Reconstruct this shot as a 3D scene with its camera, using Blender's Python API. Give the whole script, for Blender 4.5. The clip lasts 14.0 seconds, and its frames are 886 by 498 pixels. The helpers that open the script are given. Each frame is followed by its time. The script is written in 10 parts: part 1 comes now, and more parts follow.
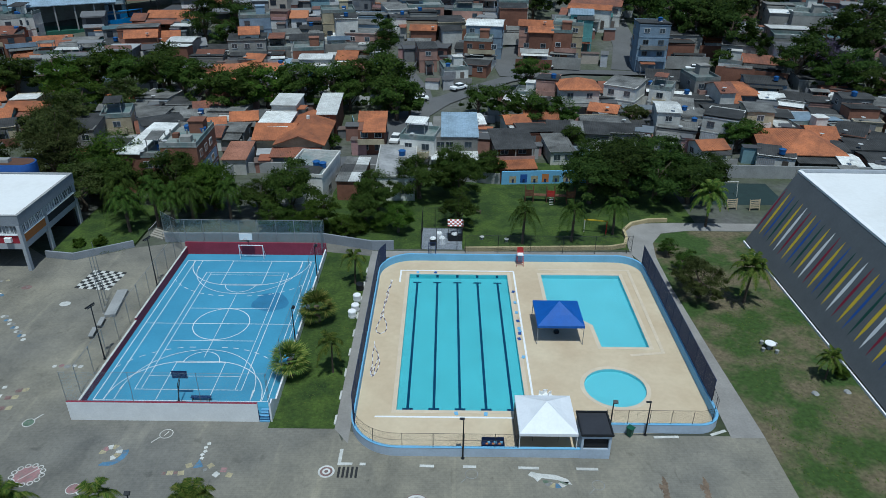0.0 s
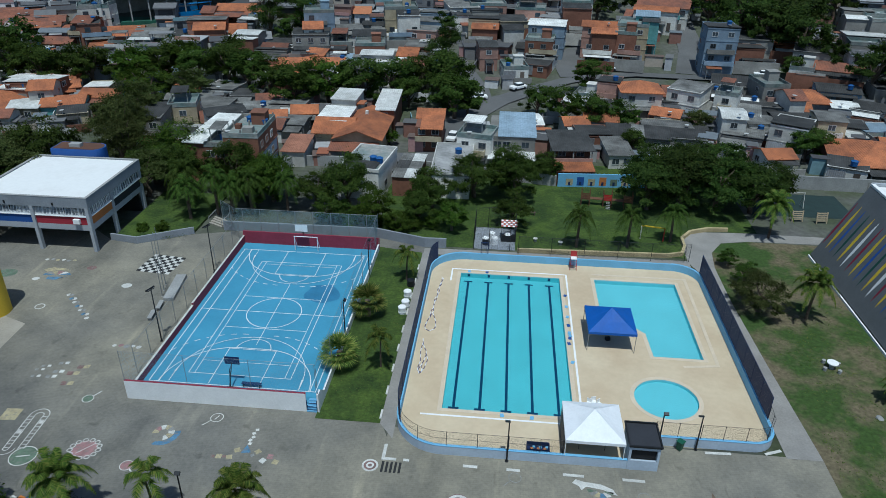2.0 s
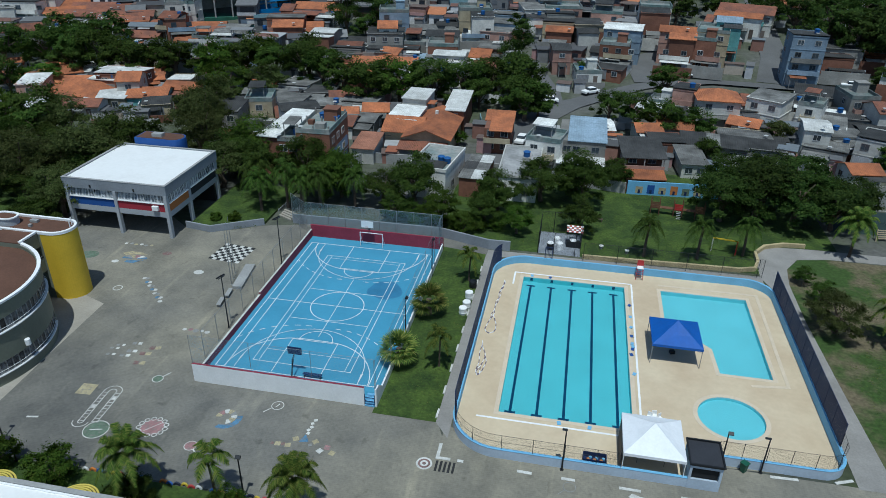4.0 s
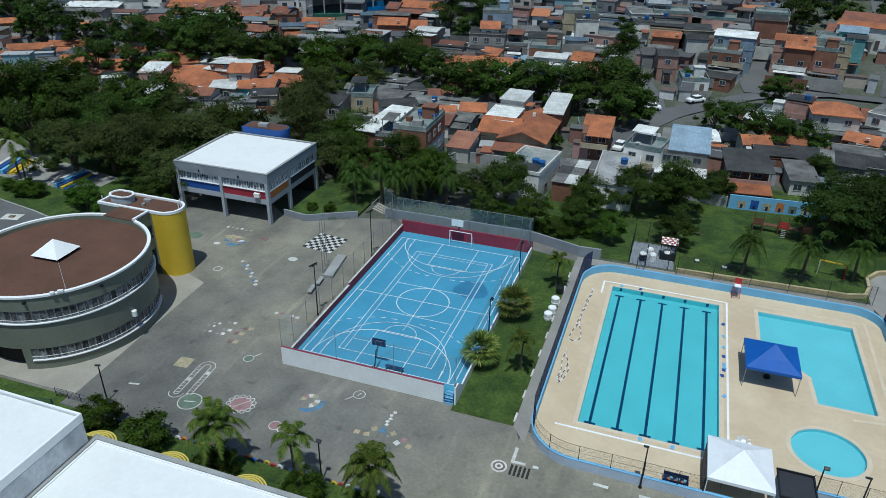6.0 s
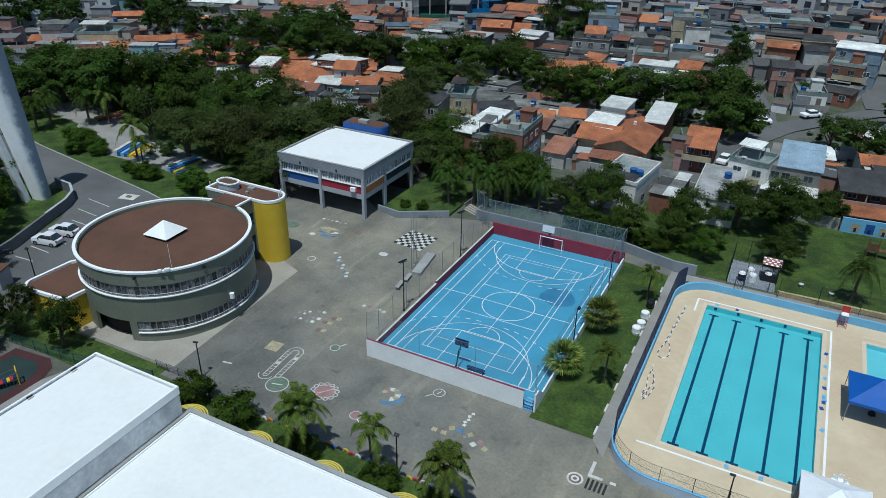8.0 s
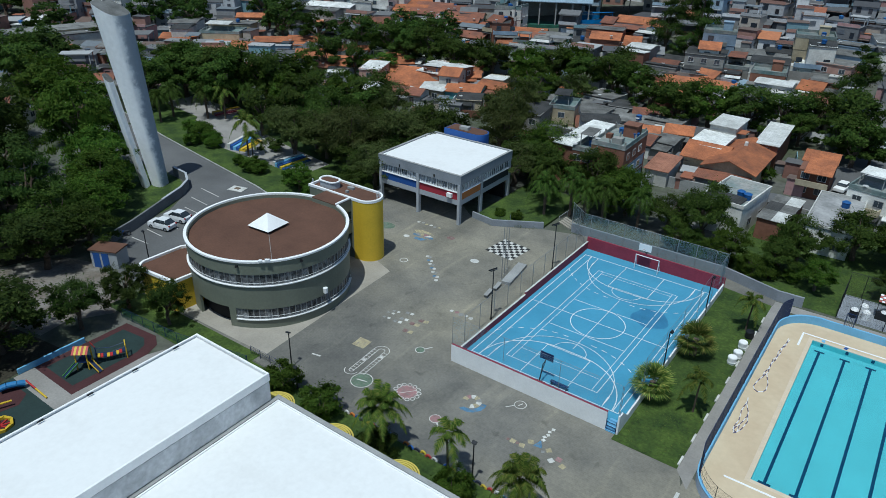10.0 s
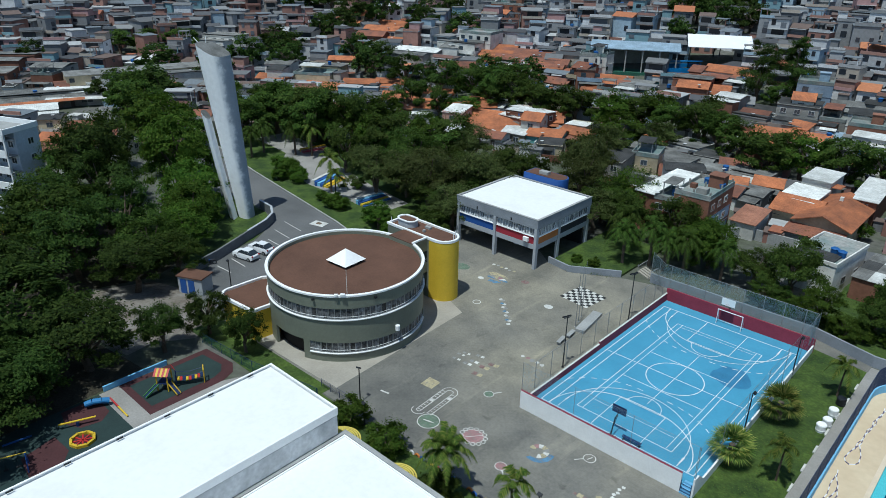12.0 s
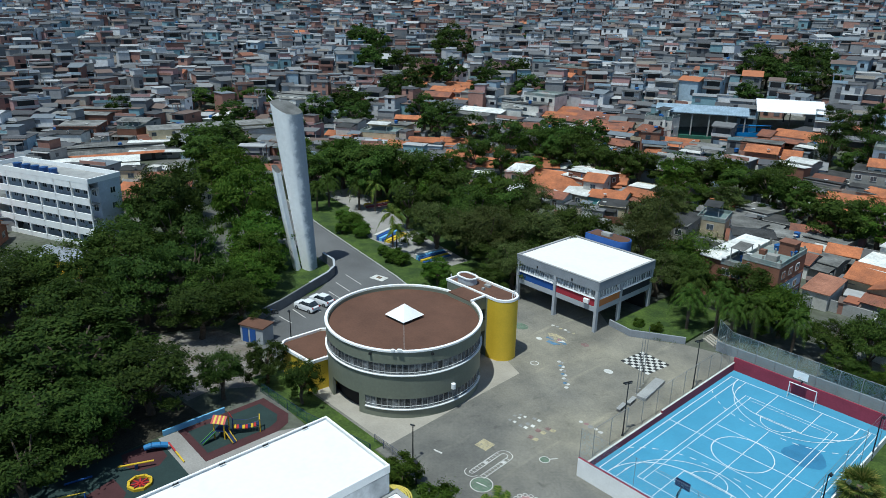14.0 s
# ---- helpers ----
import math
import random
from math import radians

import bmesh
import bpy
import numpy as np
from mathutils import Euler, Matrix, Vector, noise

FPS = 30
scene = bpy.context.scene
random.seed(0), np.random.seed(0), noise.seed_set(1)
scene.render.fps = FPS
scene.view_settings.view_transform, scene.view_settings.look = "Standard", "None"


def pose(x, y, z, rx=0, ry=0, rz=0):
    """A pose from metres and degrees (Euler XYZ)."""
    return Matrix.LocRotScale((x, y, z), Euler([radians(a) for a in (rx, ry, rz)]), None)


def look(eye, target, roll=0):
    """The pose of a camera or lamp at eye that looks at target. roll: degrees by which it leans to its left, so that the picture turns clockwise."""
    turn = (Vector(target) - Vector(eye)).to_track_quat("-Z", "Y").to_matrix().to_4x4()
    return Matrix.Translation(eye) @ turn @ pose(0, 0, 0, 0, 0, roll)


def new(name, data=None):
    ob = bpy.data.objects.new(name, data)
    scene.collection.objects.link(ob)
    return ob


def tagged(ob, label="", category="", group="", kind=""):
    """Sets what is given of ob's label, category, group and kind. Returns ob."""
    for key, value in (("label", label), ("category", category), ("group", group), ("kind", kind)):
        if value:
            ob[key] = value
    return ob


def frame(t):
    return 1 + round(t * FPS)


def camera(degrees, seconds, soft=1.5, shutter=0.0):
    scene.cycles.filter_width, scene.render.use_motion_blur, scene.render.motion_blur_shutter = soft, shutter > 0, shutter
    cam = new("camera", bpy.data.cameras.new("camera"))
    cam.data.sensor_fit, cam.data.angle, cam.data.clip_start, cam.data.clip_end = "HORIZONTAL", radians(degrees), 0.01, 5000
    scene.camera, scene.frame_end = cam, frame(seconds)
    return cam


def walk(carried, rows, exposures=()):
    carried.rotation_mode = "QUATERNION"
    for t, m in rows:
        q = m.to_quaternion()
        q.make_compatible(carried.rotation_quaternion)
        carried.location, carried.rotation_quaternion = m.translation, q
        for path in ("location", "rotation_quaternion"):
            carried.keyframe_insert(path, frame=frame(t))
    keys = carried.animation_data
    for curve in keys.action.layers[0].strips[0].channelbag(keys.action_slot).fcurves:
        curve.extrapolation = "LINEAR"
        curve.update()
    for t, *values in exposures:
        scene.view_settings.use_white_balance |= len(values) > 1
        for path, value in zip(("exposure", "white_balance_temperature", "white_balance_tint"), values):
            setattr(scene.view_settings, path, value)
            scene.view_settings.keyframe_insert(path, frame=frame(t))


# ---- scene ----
cam = camera(64.7, 14.0, 0.75)
METRES, EYE, TILT, LEAN, TURN = 8.0, 40.0, -28.0, 0.0, 0.0
PATH = [
    (0, (4.334, -49.892, 43.112), (4.328, -48.123, 42.178), 0.5),
    (0.5, (4.276, -49.813, 43.1), (4.211, -48.047, 42.163), 0.6),
    (1, (4.225, -49.743, 43.08), (4.12, -47.98, 42.142), 0.7),
    (1.5, (4.179, -49.68, 43.055), (4.048, -47.919, 42.117), 0.8),
    (2, (4.133, -49.63, 43.03), (3.982, -47.871, 42.091), 0.9),
    (2.5, (4.077, -49.599, 43.01), (3.892, -47.843, 42.07), 1.0),
    (3, (4.026, -49.594, 43.001), (3.797, -47.844, 42.062), 1.0),
    (5.5, (3.82, -49.611, 42.992), (3.318, -47.919, 42.052), 1.0),
    (6, (3.784, -49.623, 42.995), (3.217, -47.952, 42.054), 1.0),
    (6.5, (3.753, -49.639, 43.002), (3.131, -47.987, 42.062), 1.0),
    (7, (3.724, -49.657, 43.014), (3.046, -48.026, 42.074), 1.0),
    (7.5, (3.698, -49.666, 43.025), (2.961, -48.063, 42.084), 1.0),
    (8, (3.689, -49.668, 43.026), (2.89, -48.094, 42.086), 1.0),
    (10.5, (3.708, -49.677, 43.05), (2.628, -48.263, 42.138), 1.1),
    (11, (3.715, -49.643, 43.055), (2.583, -48.253, 42.168), 1.0),
    (11.5, (3.704, -49.59, 43.063), (2.523, -48.222, 42.205), 1.0),
    (12, (3.687, -49.551, 43.076), (2.46, -48.203, 42.254), 1.0),
    (12.5, (3.662, -49.539, 43.092), (2.39, -48.21, 42.306), 1.0),
    (13, (3.628, -49.563, 43.106), (2.315, -48.253, 42.357), 1.0),
    (13.5, (3.594, -49.578, 43.117), (2.242, -48.287, 42.406), 1.0),
    (14, (3.561, -49.586, 43.129), (2.171, -48.315, 42.455), 1.0),
]
walk(cam, [(t, look(eye, target, roll)) for t, eye, target, roll in PATH], [(0.0, -0.33, 5550, 0), (8.0, -0.27, 5680, 0), (11.0, -0.17, 5720, 0), (14.0, 0.13, 5820, -1)])

# ---- light ----
SUN_EL, SUN_AZ = radians(71), (0.15, -1.0)      # the sun stands high behind the pools' near side
world = bpy.data.worlds.new("sky")
scene.world = world
world.use_nodes = True
wn = world.node_tree.nodes
sky = wn.new("ShaderNodeTexSky")
sky.sky_type, sky.sun_disc = "NISHITA", False
sky.sun_elevation, sky.sun_rotation = SUN_EL, math.atan2(SUN_AZ[0], SUN_AZ[1])
sky.air_density, sky.dust_density = 1.0, 0.6
wn["Background"].inputs["Strength"].default_value = 0.088
world.node_tree.links.new(sky.outputs[0], wn["Background"].inputs["Color"])
sun_data = bpy.data.lights.new("sun", "SUN")
sun_data.energy, sun_data.angle, sun_data.color = 3.6, radians(0.53), (1.0, 0.965, 0.9)
sun = new("sun", sun_data)
_h = math.cos(SUN_EL) / math.hypot(*SUN_AZ)
sun.matrix_world = look((SUN_AZ[0] * _h * 200, SUN_AZ[1] * _h * 200, math.sin(SUN_EL) * 200), (0, 0, 0))
scene.view_settings.exposure = 0.0


# ---- materials ----
def mat(name, base, rough=0.85, var=0.18, scale=0.4, fine=9.0, bump=0.15, metal=0.0, second=None, per=0.0, island=0.0, tilt=0.5, spec=0.4, edge=0.17):
    """A surface with two scales of mottling, fine relief and, if asked, a change from object to object or piece to piece."""
    m = bpy.data.materials.new(name)
    m.use_nodes = True
    nt, N, L = m.node_tree, m.node_tree.nodes, m.node_tree.links.new
    b = N["Principled BSDF"]
    geo = N.new("ShaderNodeNewGeometry")
    n1, n2 = N.new("ShaderNodeTexNoise"), N.new("ShaderNodeTexNoise")
    for n, s, d in ((n1, scale, 4), (n2, fine, 3)):
        n.inputs["Scale"].default_value, n.inputs["Detail"].default_value, n.inputs["Roughness"].default_value = s, d, 0.6
        L(geo.outputs["Position"], n.inputs["Vector"])
    c = Vector(base)
    s = Vector(second) if second else c * (1 - 1.6 * var)
    ramp = N.new("ShaderNodeValToRGB")
    ramp.color_ramp.elements[0].position, ramp.color_ramp.elements[1].position = tilt - edge, tilt + edge
    ramp.color_ramp.elements[0].color, ramp.color_ramp.elements[1].color = (*s, 1), (*(c * (1 + 0.4 * var)), 1)
    L(n1.outputs["Fac"], ramp.inputs["Fac"])
    hsv = N.new("ShaderNodeHueSaturation")
    L(ramp.outputs["Color"], hsv.inputs["Color"])
    mr = N.new("ShaderNodeMapRange")
    mr.inputs["From Min"].default_value, mr.inputs["From Max"].default_value = 0.25, 0.75
    mr.inputs["To Min"].default_value, mr.inputs["To Max"].default_value = 1 - var, 1 + var
    L(n2.outputs["Fac"], mr.inputs["Value"])
    val = mr.outputs["Result"]
    for amount, node, out in ((per, "ShaderNodeObjectInfo", "Random"), (island, None, "Random Per Island")):
        if amount:
            src = N.new(node) if node else geo
            k = N.new("ShaderNodeMapRange")
            k.inputs["To Min"].default_value, k.inputs["To Max"].default_value = 1 - amount, 1 + amount
            L(src.outputs[out], k.inputs["Value"])
            mul = N.new("ShaderNodeMath")
            mul.operation = "MULTIPLY"
            L(val, mul.inputs[0]), L(k.outputs["Result"], mul.inputs[1])
            val = mul.outputs[0]
    L(val, hsv.inputs["Value"])
    L(hsv.outputs["Color"], b.inputs["Base Color"])
    b.inputs["Roughness"].default_value, b.inputs["Metallic"].default_value = rough, metal
    b.inputs["Specular IOR Level"].default_value = spec
    if bump:
        bp = N.new("ShaderNodeBump")
        bp.inputs["Strength"].default_value, bp.inputs["Distance"].default_value = bump, 0.05
        L(n2.outputs["Fac"], bp.inputs["Height"]), L(bp.outputs["Normal"], b.inputs["Normal"])
    return m


def leaf_mat(name, base, second, yellow=(0.1, 0.1, 0.02), glow=0.42):
    """Foliage: each leaf clump has its own green, and lets some light through."""
    m = bpy.data.materials.new(name)
    m.use_nodes = True
    N, L = m.node_tree.nodes, m.node_tree.links.new
    b = N["Principled BSDF"]
    geo, info = N.new("ShaderNodeNewGeometry"), N.new("ShaderNodeObjectInfo")
    ramp = N.new("ShaderNodeValToRGB")
    e = ramp.color_ramp.elements
    e[0].color, e[1].color = (*second, 1), (*yellow, 1)
    e.new(0.45).color = (*base, 1)
    e[1].position, e[2].position = 0.5, 1.0
    L(geo.outputs["Random Per Island"], ramp.inputs["Fac"])
    hsv = N.new("ShaderNodeHueSaturation")
    k = N.new("ShaderNodeMapRange")
    k.inputs["To Min"].default_value, k.inputs["To Max"].default_value = 0.7, 1.26
    L(info.outputs["Random"], k.inputs["Value"]), L(k.outputs["Result"], hsv.inputs["Value"])
    k2 = N.new("ShaderNodeMapRange")
    k2.inputs["To Min"].default_value, k2.inputs["To Max"].default_value = 0.494, 0.52
    L(info.outputs["Random"], k2.inputs["Value"]), L(k2.outputs["Result"], hsv.inputs["Hue"])
    L(ramp.outputs["Color"], hsv.inputs["Color"])
    L(hsv.outputs["Color"], b.inputs["Base Color"])
    b.inputs["Roughness"].default_value, b.inputs["Specular IOR Level"].default_value = 0.75, 0.12
    t = N.new("ShaderNodeBsdfTranslucent")
    L(hsv.outputs["Color"], t.inputs["Color"])
    mix = N.new("ShaderNodeMixShader")
    mix.inputs[0].default_value = glow
    L(b.outputs[0], mix.inputs[1]), L(t.outputs[0], mix.inputs[2])
    L(mix.outputs[0], N["Material Output"].inputs["Surface"])
    return m


def palette_mat(name, colours, rough=0.85, var=0.15, fine=1.2):
    """Each piece of a joined mesh takes one colour out of a palette."""
    m = mat(name, (0.4, 0.4, 0.4), rough, var, 0.2, fine, 0.1)
    N, L = m.node_tree.nodes, m.node_tree.links.new
    geo = [n for n in N if n.type == "NEW_GEOMETRY"][0]
    hsv = [n for n in N if n.type == "HUE_SAT"][0]
    ramp = N.new("ShaderNodeValToRGB")
    ramp.color_ramp.interpolation = "CONSTANT"
    e = ramp.color_ramp.elements
    for i, c in enumerate(colours):
        el = e[0] if i == 0 else e.new(i / len(colours))
        el.color = (*c, 1)
    e.remove(e[-1])
    L(geo.outputs["Random Per Island"], ramp.inputs["Fac"])
    L(ramp.outputs["Color"], hsv.inputs["Color"])
    return m


def mesh_mat(name, colour, cell, wire):
    """Welded wire: square wires with open cells between them, in the sheet's own metres."""
    m = bpy.data.materials.new(name)
    m.use_nodes = True
    N, L = m.node_tree.nodes, m.node_tree.links.new
    b = N["Principled BSDF"]
    b.inputs["Base Color"].default_value, b.inputs["Roughness"].default_value, b.inputs["Metallic"].default_value = (*colour, 1), 0.75, 0.0
    tc, sep = N.new("ShaderNodeUVMap"), N.new("ShaderNodeSeparateXYZ")
    L(tc.outputs[0], sep.inputs[0])
    outs = []
    for ax in (0, 1):
        mod = N.new("ShaderNodeMath")
        mod.operation, mod.inputs[1].default_value = "PINGPONG", cell / 2
        L(sep.outputs[ax], mod.inputs[0])
        lt = N.new("ShaderNodeMath")
        lt.operation, lt.inputs[1].default_value = "LESS_THAN", wire / 2
        L(mod.outputs[0], lt.inputs[0])
        outs.append(lt)
    mx = N.new("ShaderNodeMath")
    mx.operation = "MAXIMUM"
    L(outs[0].outputs[0], mx.inputs[0]), L(outs[1].outputs[0], mx.inputs[1])
    tr, mix = N.new("ShaderNodeBsdfTransparent"), N.new("ShaderNodeMixShader")
    L(mx.outputs[0], mix.inputs[0]), L(tr.outputs[0], mix.inputs[1]), L(b.outputs[0], mix.inputs[2])
    L(mix.outputs[0], N["Material Output"].inputs["Surface"])
    return m


def paver_mat(name, base, second):
    """Grey interlocking paving blocks with dark joints, stained in large soft patches."""
    m = mat(name, base, 0.9, 0.12, 0.2, 3.2, 0.2, second=second, edge=0.2)
    N, L = m.node_tree.nodes, m.node_tree.links.new
    hsv, geo = [n for n in N if n.type == "HUE_SAT"][0], [n for n in N if n.type == "NEW_GEOMETRY"][0]
    br, mix, big, mix2, k = N.new("ShaderNodeTexBrick"), N.new("ShaderNodeMixRGB"), N.new("ShaderNodeTexNoise"), N.new("ShaderNodeMixRGB"), N.new("ShaderNodeMapRange")
    br.inputs["Scale"].default_value, br.inputs["Mortar Size"].default_value = 1.0, 0.012
    br.inputs["Brick Width"].default_value, br.inputs["Row Height"].default_value = 0.42, 0.21
    br.inputs["Color1"].default_value, br.inputs["Color2"].default_value, br.inputs["Mortar"].default_value = (1, 1, 1, 1), (0.96, 0.96, 0.97, 1), (0.85, 0.85, 0.83, 1)
    L(geo.outputs["Position"], br.inputs["Vector"])
    mix.blend_type, mix.inputs[0].default_value = "MULTIPLY", 1.0
    ramp = [n for n in N if n.type == "VALTORGB"][0]
    L(ramp.outputs["Color"], mix.inputs[1]), L(br.outputs["Color"], mix.inputs[2])
    big.inputs["Scale"].default_value, big.inputs["Detail"].default_value = 0.035, 5
    L(geo.outputs["Position"], big.inputs["Vector"])
    k.inputs["From Min"].default_value, k.inputs["From Max"].default_value = 0.42, 0.62
    L(big.outputs["Fac"], k.inputs["Value"])
    mix2.blend_type = "MULTIPLY"
    mix2.inputs[2].default_value = (1.42, 1.36, 1.2, 1)
    L(k.outputs["Result"], mix2.inputs[0]), L(mix.outputs[0], mix2.inputs[1])
    # dark oily blotches and paler drag marks
    last = mix2
    for scale, turn, stretch, lo, hi, tone in ((0.11, 0.5, 0.45, 0.53, 0.7, (0.66, 0.67, 0.69, 1)), (0.5, 0.9, 0.16, 0.6, 0.72, (1.3, 1.28, 1.22, 1)), (0.9, 0.2, 0.7, 0.62, 0.75, (0.72, 0.72, 0.72, 1))):
        mp, nz, kk, mx = N.new("ShaderNodeMapping"), N.new("ShaderNodeTexNoise"), N.new("ShaderNodeMapRange"), N.new("ShaderNodeMixRGB")
        mp.inputs["Rotation"].default_value, mp.inputs["Scale"].default_value = (0, 0, turn), (1, stretch, 1)
        nz.inputs["Scale"].default_value, nz.inputs["Detail"].default_value, nz.inputs["Distortion"].default_value = scale, 6, 0.6
        kk.inputs["From Min"].default_value, kk.inputs["From Max"].default_value = lo, hi
        mx.blend_type, mx.inputs[2].default_value = "MULTIPLY", tone
        L(geo.outputs["Position"], mp.inputs["Vector"]), L(mp.outputs[0], nz.inputs["Vector"]), L(nz.outputs["Fac"], kk.inputs["Value"])
        L(kk.outputs["Result"], mx.inputs[0]), L(last.outputs[0], mx.inputs[1])
        last = mx
    L(last.outputs[0], hsv.inputs["Color"])
    return m


def water_mat(name, tint):
    """Clear pool water: tinted, with gloss that grows at low angles and slight ripples."""
    m = bpy.data.materials.new(name)
    m.use_nodes = True
    N, L = m.node_tree.nodes, m.node_tree.links.new
    tr, gl, mix, fr = N.new("ShaderNodeBsdfTransparent"), N.new("ShaderNodeBsdfGlossy"), N.new("ShaderNodeMixShader"), N.new("ShaderNodeFresnel")
    tr.inputs["Color"].default_value = (*tint, 1)
    gl.inputs["Roughness"].default_value = 0.04
    fr.inputs["IOR"].default_value = 1.33
    geo, n, bp = N.new("ShaderNodeNewGeometry"), N.new("ShaderNodeTexNoise"), N.new("ShaderNodeBump")
    n.inputs["Scale"].default_value, n.inputs["Detail"].default_value = 1.6, 3
    bp.inputs["Strength"].default_value, bp.inputs["Distance"].default_value = 0.12, 0.1
    L(geo.outputs["Position"], n.inputs["Vector"]), L(n.outputs["Fac"], bp.inputs["Height"])
    L(bp.outputs["Normal"], gl.inputs["Normal"]), L(bp.outputs["Normal"], fr.inputs["Normal"])
    L(fr.outputs[0], mix.inputs[0]), L(tr.outputs[0], mix.inputs[1]), L(gl.outputs[0], mix.inputs[2])
    L(mix.outputs[0], N["Material Output"].inputs["Surface"])
    return m


ASPHALT = paver_mat("worn_block_paving", (0.212, 0.202, 0.175), (0.132, 0.129, 0.118))
# Leaf litter whose dark colour also holds the shade under the trees.
LITTER = mat("leaf_litter_with_shade", (0.045, 0.038, 0.026), 0.95, 0.4, 0.5, 4.0, 0.6, second=(0.025, 0.024, 0.015))
ROADWAY = mat("road_asphalt", (0.135, 0.135, 0.135), 0.9, 0.14, 0.1, 4.0, 0.2, second=(0.1, 0.1, 0.1))
PAVING = mat("pale_concrete_paving", (0.36, 0.33, 0.28), 0.9, 0.1, 0.3, 5.0, 0.15)
WALKWAY = mat("grey_concrete_path", (0.3, 0.285, 0.265), 0.9, 0.12, 0.3, 5.0, 0.15)
GRASS = mat("lawn", (0.055, 0.088, 0.014), 0.95, 0.4, 0.33, 3.0, 0.9, second=(0.026, 0.05, 0.009), edge=0.12)
DRYGRASS = mat("patchy_lawn", (0.036, 0.066, 0.013), 0.95, 0.4, 0.15, 2.2, 0.9, second=(0.135, 0.112, 0.066), tilt=0.5, edge=0.07)
EARTH = mat("scrubby_ground", (0.11, 0.108, 0.1), 0.95, 0.3, 0.08, 1.0, 0.5, second=(0.055, 0.07, 0.03), tilt=0.5)
DECK = mat("sand_coloured_deck", (0.63, 0.52, 0.36), 0.85, 0.045, 0.16, 1.6, 0.06, second=(0.54, 0.42, 0.28))
COPING = mat("pale_coping", (0.66, 0.55, 0.41), 0.85, 0.06, 0.5, 6.0, 0.1)
POOLTILE = mat("turquoise_pool_tile", (0.24, 0.57, 0.62), 0.4, 0.05, 0.3, 3.0, 0.0)
LANE = mat("navy_lane_tile", (0.008, 0.05, 0.12), 0.5, 0.1, 0.5, 6.0, 0.0)
PALETILE = mat("pale_turquoise_tile", (0.33, 0.62, 0.68), 0.4, 0.05, 0.3, 3.0, 0.0)
WATER = water_mat("pool_water", (0.72, 0.93, 0.95))
WHITE = mat("white_paint", (0.88, 0.88, 0.87), 0.7, 0.05, 0.5, 7.0, 0.05)
WORNWHITE = mat("worn_white_paint", (0.62, 0.61, 0.57), 0.85, 0.16, 0.9, 8.0, 0.05)
LINE = mat("court_line_white", (0.72, 0.76, 0.78), 0.7, 0.07, 1.0, 9.0, 0.0)
COURTBLUE = mat("court_blue", (0.085, 0.31, 0.47), 0.6, 0.06, 0.2, 4.0, 0.05, second=(0.07, 0.265, 0.41))
RED = mat("dark_red_paint", (0.27, 0.035, 0.06), 0.7, 0.1, 0.5, 6.0, 0.05)
SKYBLUE = mat("light_blue_paint", (0.2, 0.46, 0.7), 0.7, 0.07, 0.5, 6.0, 0.05)
PALEBLUE = mat("pale_blue_wall", (0.46, 0.53, 0.62), 0.8, 0.08, 0.5, 5.0, 0.05)
NAVY = mat("navy_paint", (0.012, 0.03, 0.1), 0.5, 0.15, 0.5, 6.0, 0.05)
SIDEWALL = mat("stained_side_wall", (0.62, 0.63, 0.64), 0.85, 0.14, 0.35, 2.5, 0.1, second=(0.36, 0.37, 0.38), tilt=0.48)
GREYWALL = mat("grey_wall", (0.27, 0.29, 0.32), 0.85, 0.1, 0.5, 5.0, 0.1)
ROOFWHITE = mat("white_membrane_roof", (0.79, 0.785, 0.765), 0.75, 0.03, 0.25, 2.0, 0.04, second=(0.745, 0.735, 0.71), tilt=0.36)
CONCRETE = mat("concrete", (0.34, 0.34, 0.33), 0.9, 0.13, 0.4, 5.0, 0.15)
OLIVE = mat("olive_grey_wall", (0.185, 0.2, 0.155), 0.55, 0.08, 0.3, 4.0, 0.05)
ROOFBROWN = mat("brown_gravel_roof", (0.125, 0.062, 0.04), 0.95, 0.14, 0.25, 5.0, 0.3)
YELLOW = mat("yellow_paint", (0.68, 0.46, 0.035), 0.65, 0.06, 0.4, 5.0, 0.03)
# Near-black that paints in the shade of rooms, openings and the undercroft.
DARK = mat("shade_black", (0.012, 0.012, 0.014), 0.8, 0.1, 1.0, 5.0, 0.0)
STEEL = mat("dark_steel", (0.03, 0.032, 0.036), 0.5, 0.1, 1.0, 9.0, 0.0, metal=0.5)
GALV = mat("galvanised_steel", (0.33, 0.34, 0.35), 0.5, 0.1, 1.0, 9.0, 0.0, metal=0.6)
GLASS = mat("window_glass", (0.05, 0.065, 0.08), 0.08, 0.2, 0.6, 2.0, 0.0, per=0.5, spec=0.6)
ORANGE = mat("orange_panel", (0.5, 0.19, 0.06), 0.7, 0.08, 0.5, 6.0, 0.03)
DEEPBLUE = mat("deep_blue_paint", (0.025, 0.09, 0.32), 0.65, 0.08, 0.5, 6.0, 0.03)
TENTBLUE = mat("blue_canvas", (0.012, 0.1, 0.42), 0.6, 0.08, 0.6, 5.0, 0.1)
TENTWHITE = mat("white_canvas", (0.83, 0.84, 0.86), 0.6, 0.04, 0.6, 5.0, 0.1)
RUBBER_G = mat("dark_green_rubber", (0.022, 0.042, 0.04), 0.9, 0.12, 0.5, 6.0, 0.2)
RUBBER_R = mat("dark_red_rubber", (0.066, 0.024, 0.026), 0.9, 0.12, 0.5, 6.0, 0.2)
BARK = mat("bark", (0.12, 0.09, 0.065), 0.95, 0.25, 1.0, 9.0, 0.5)
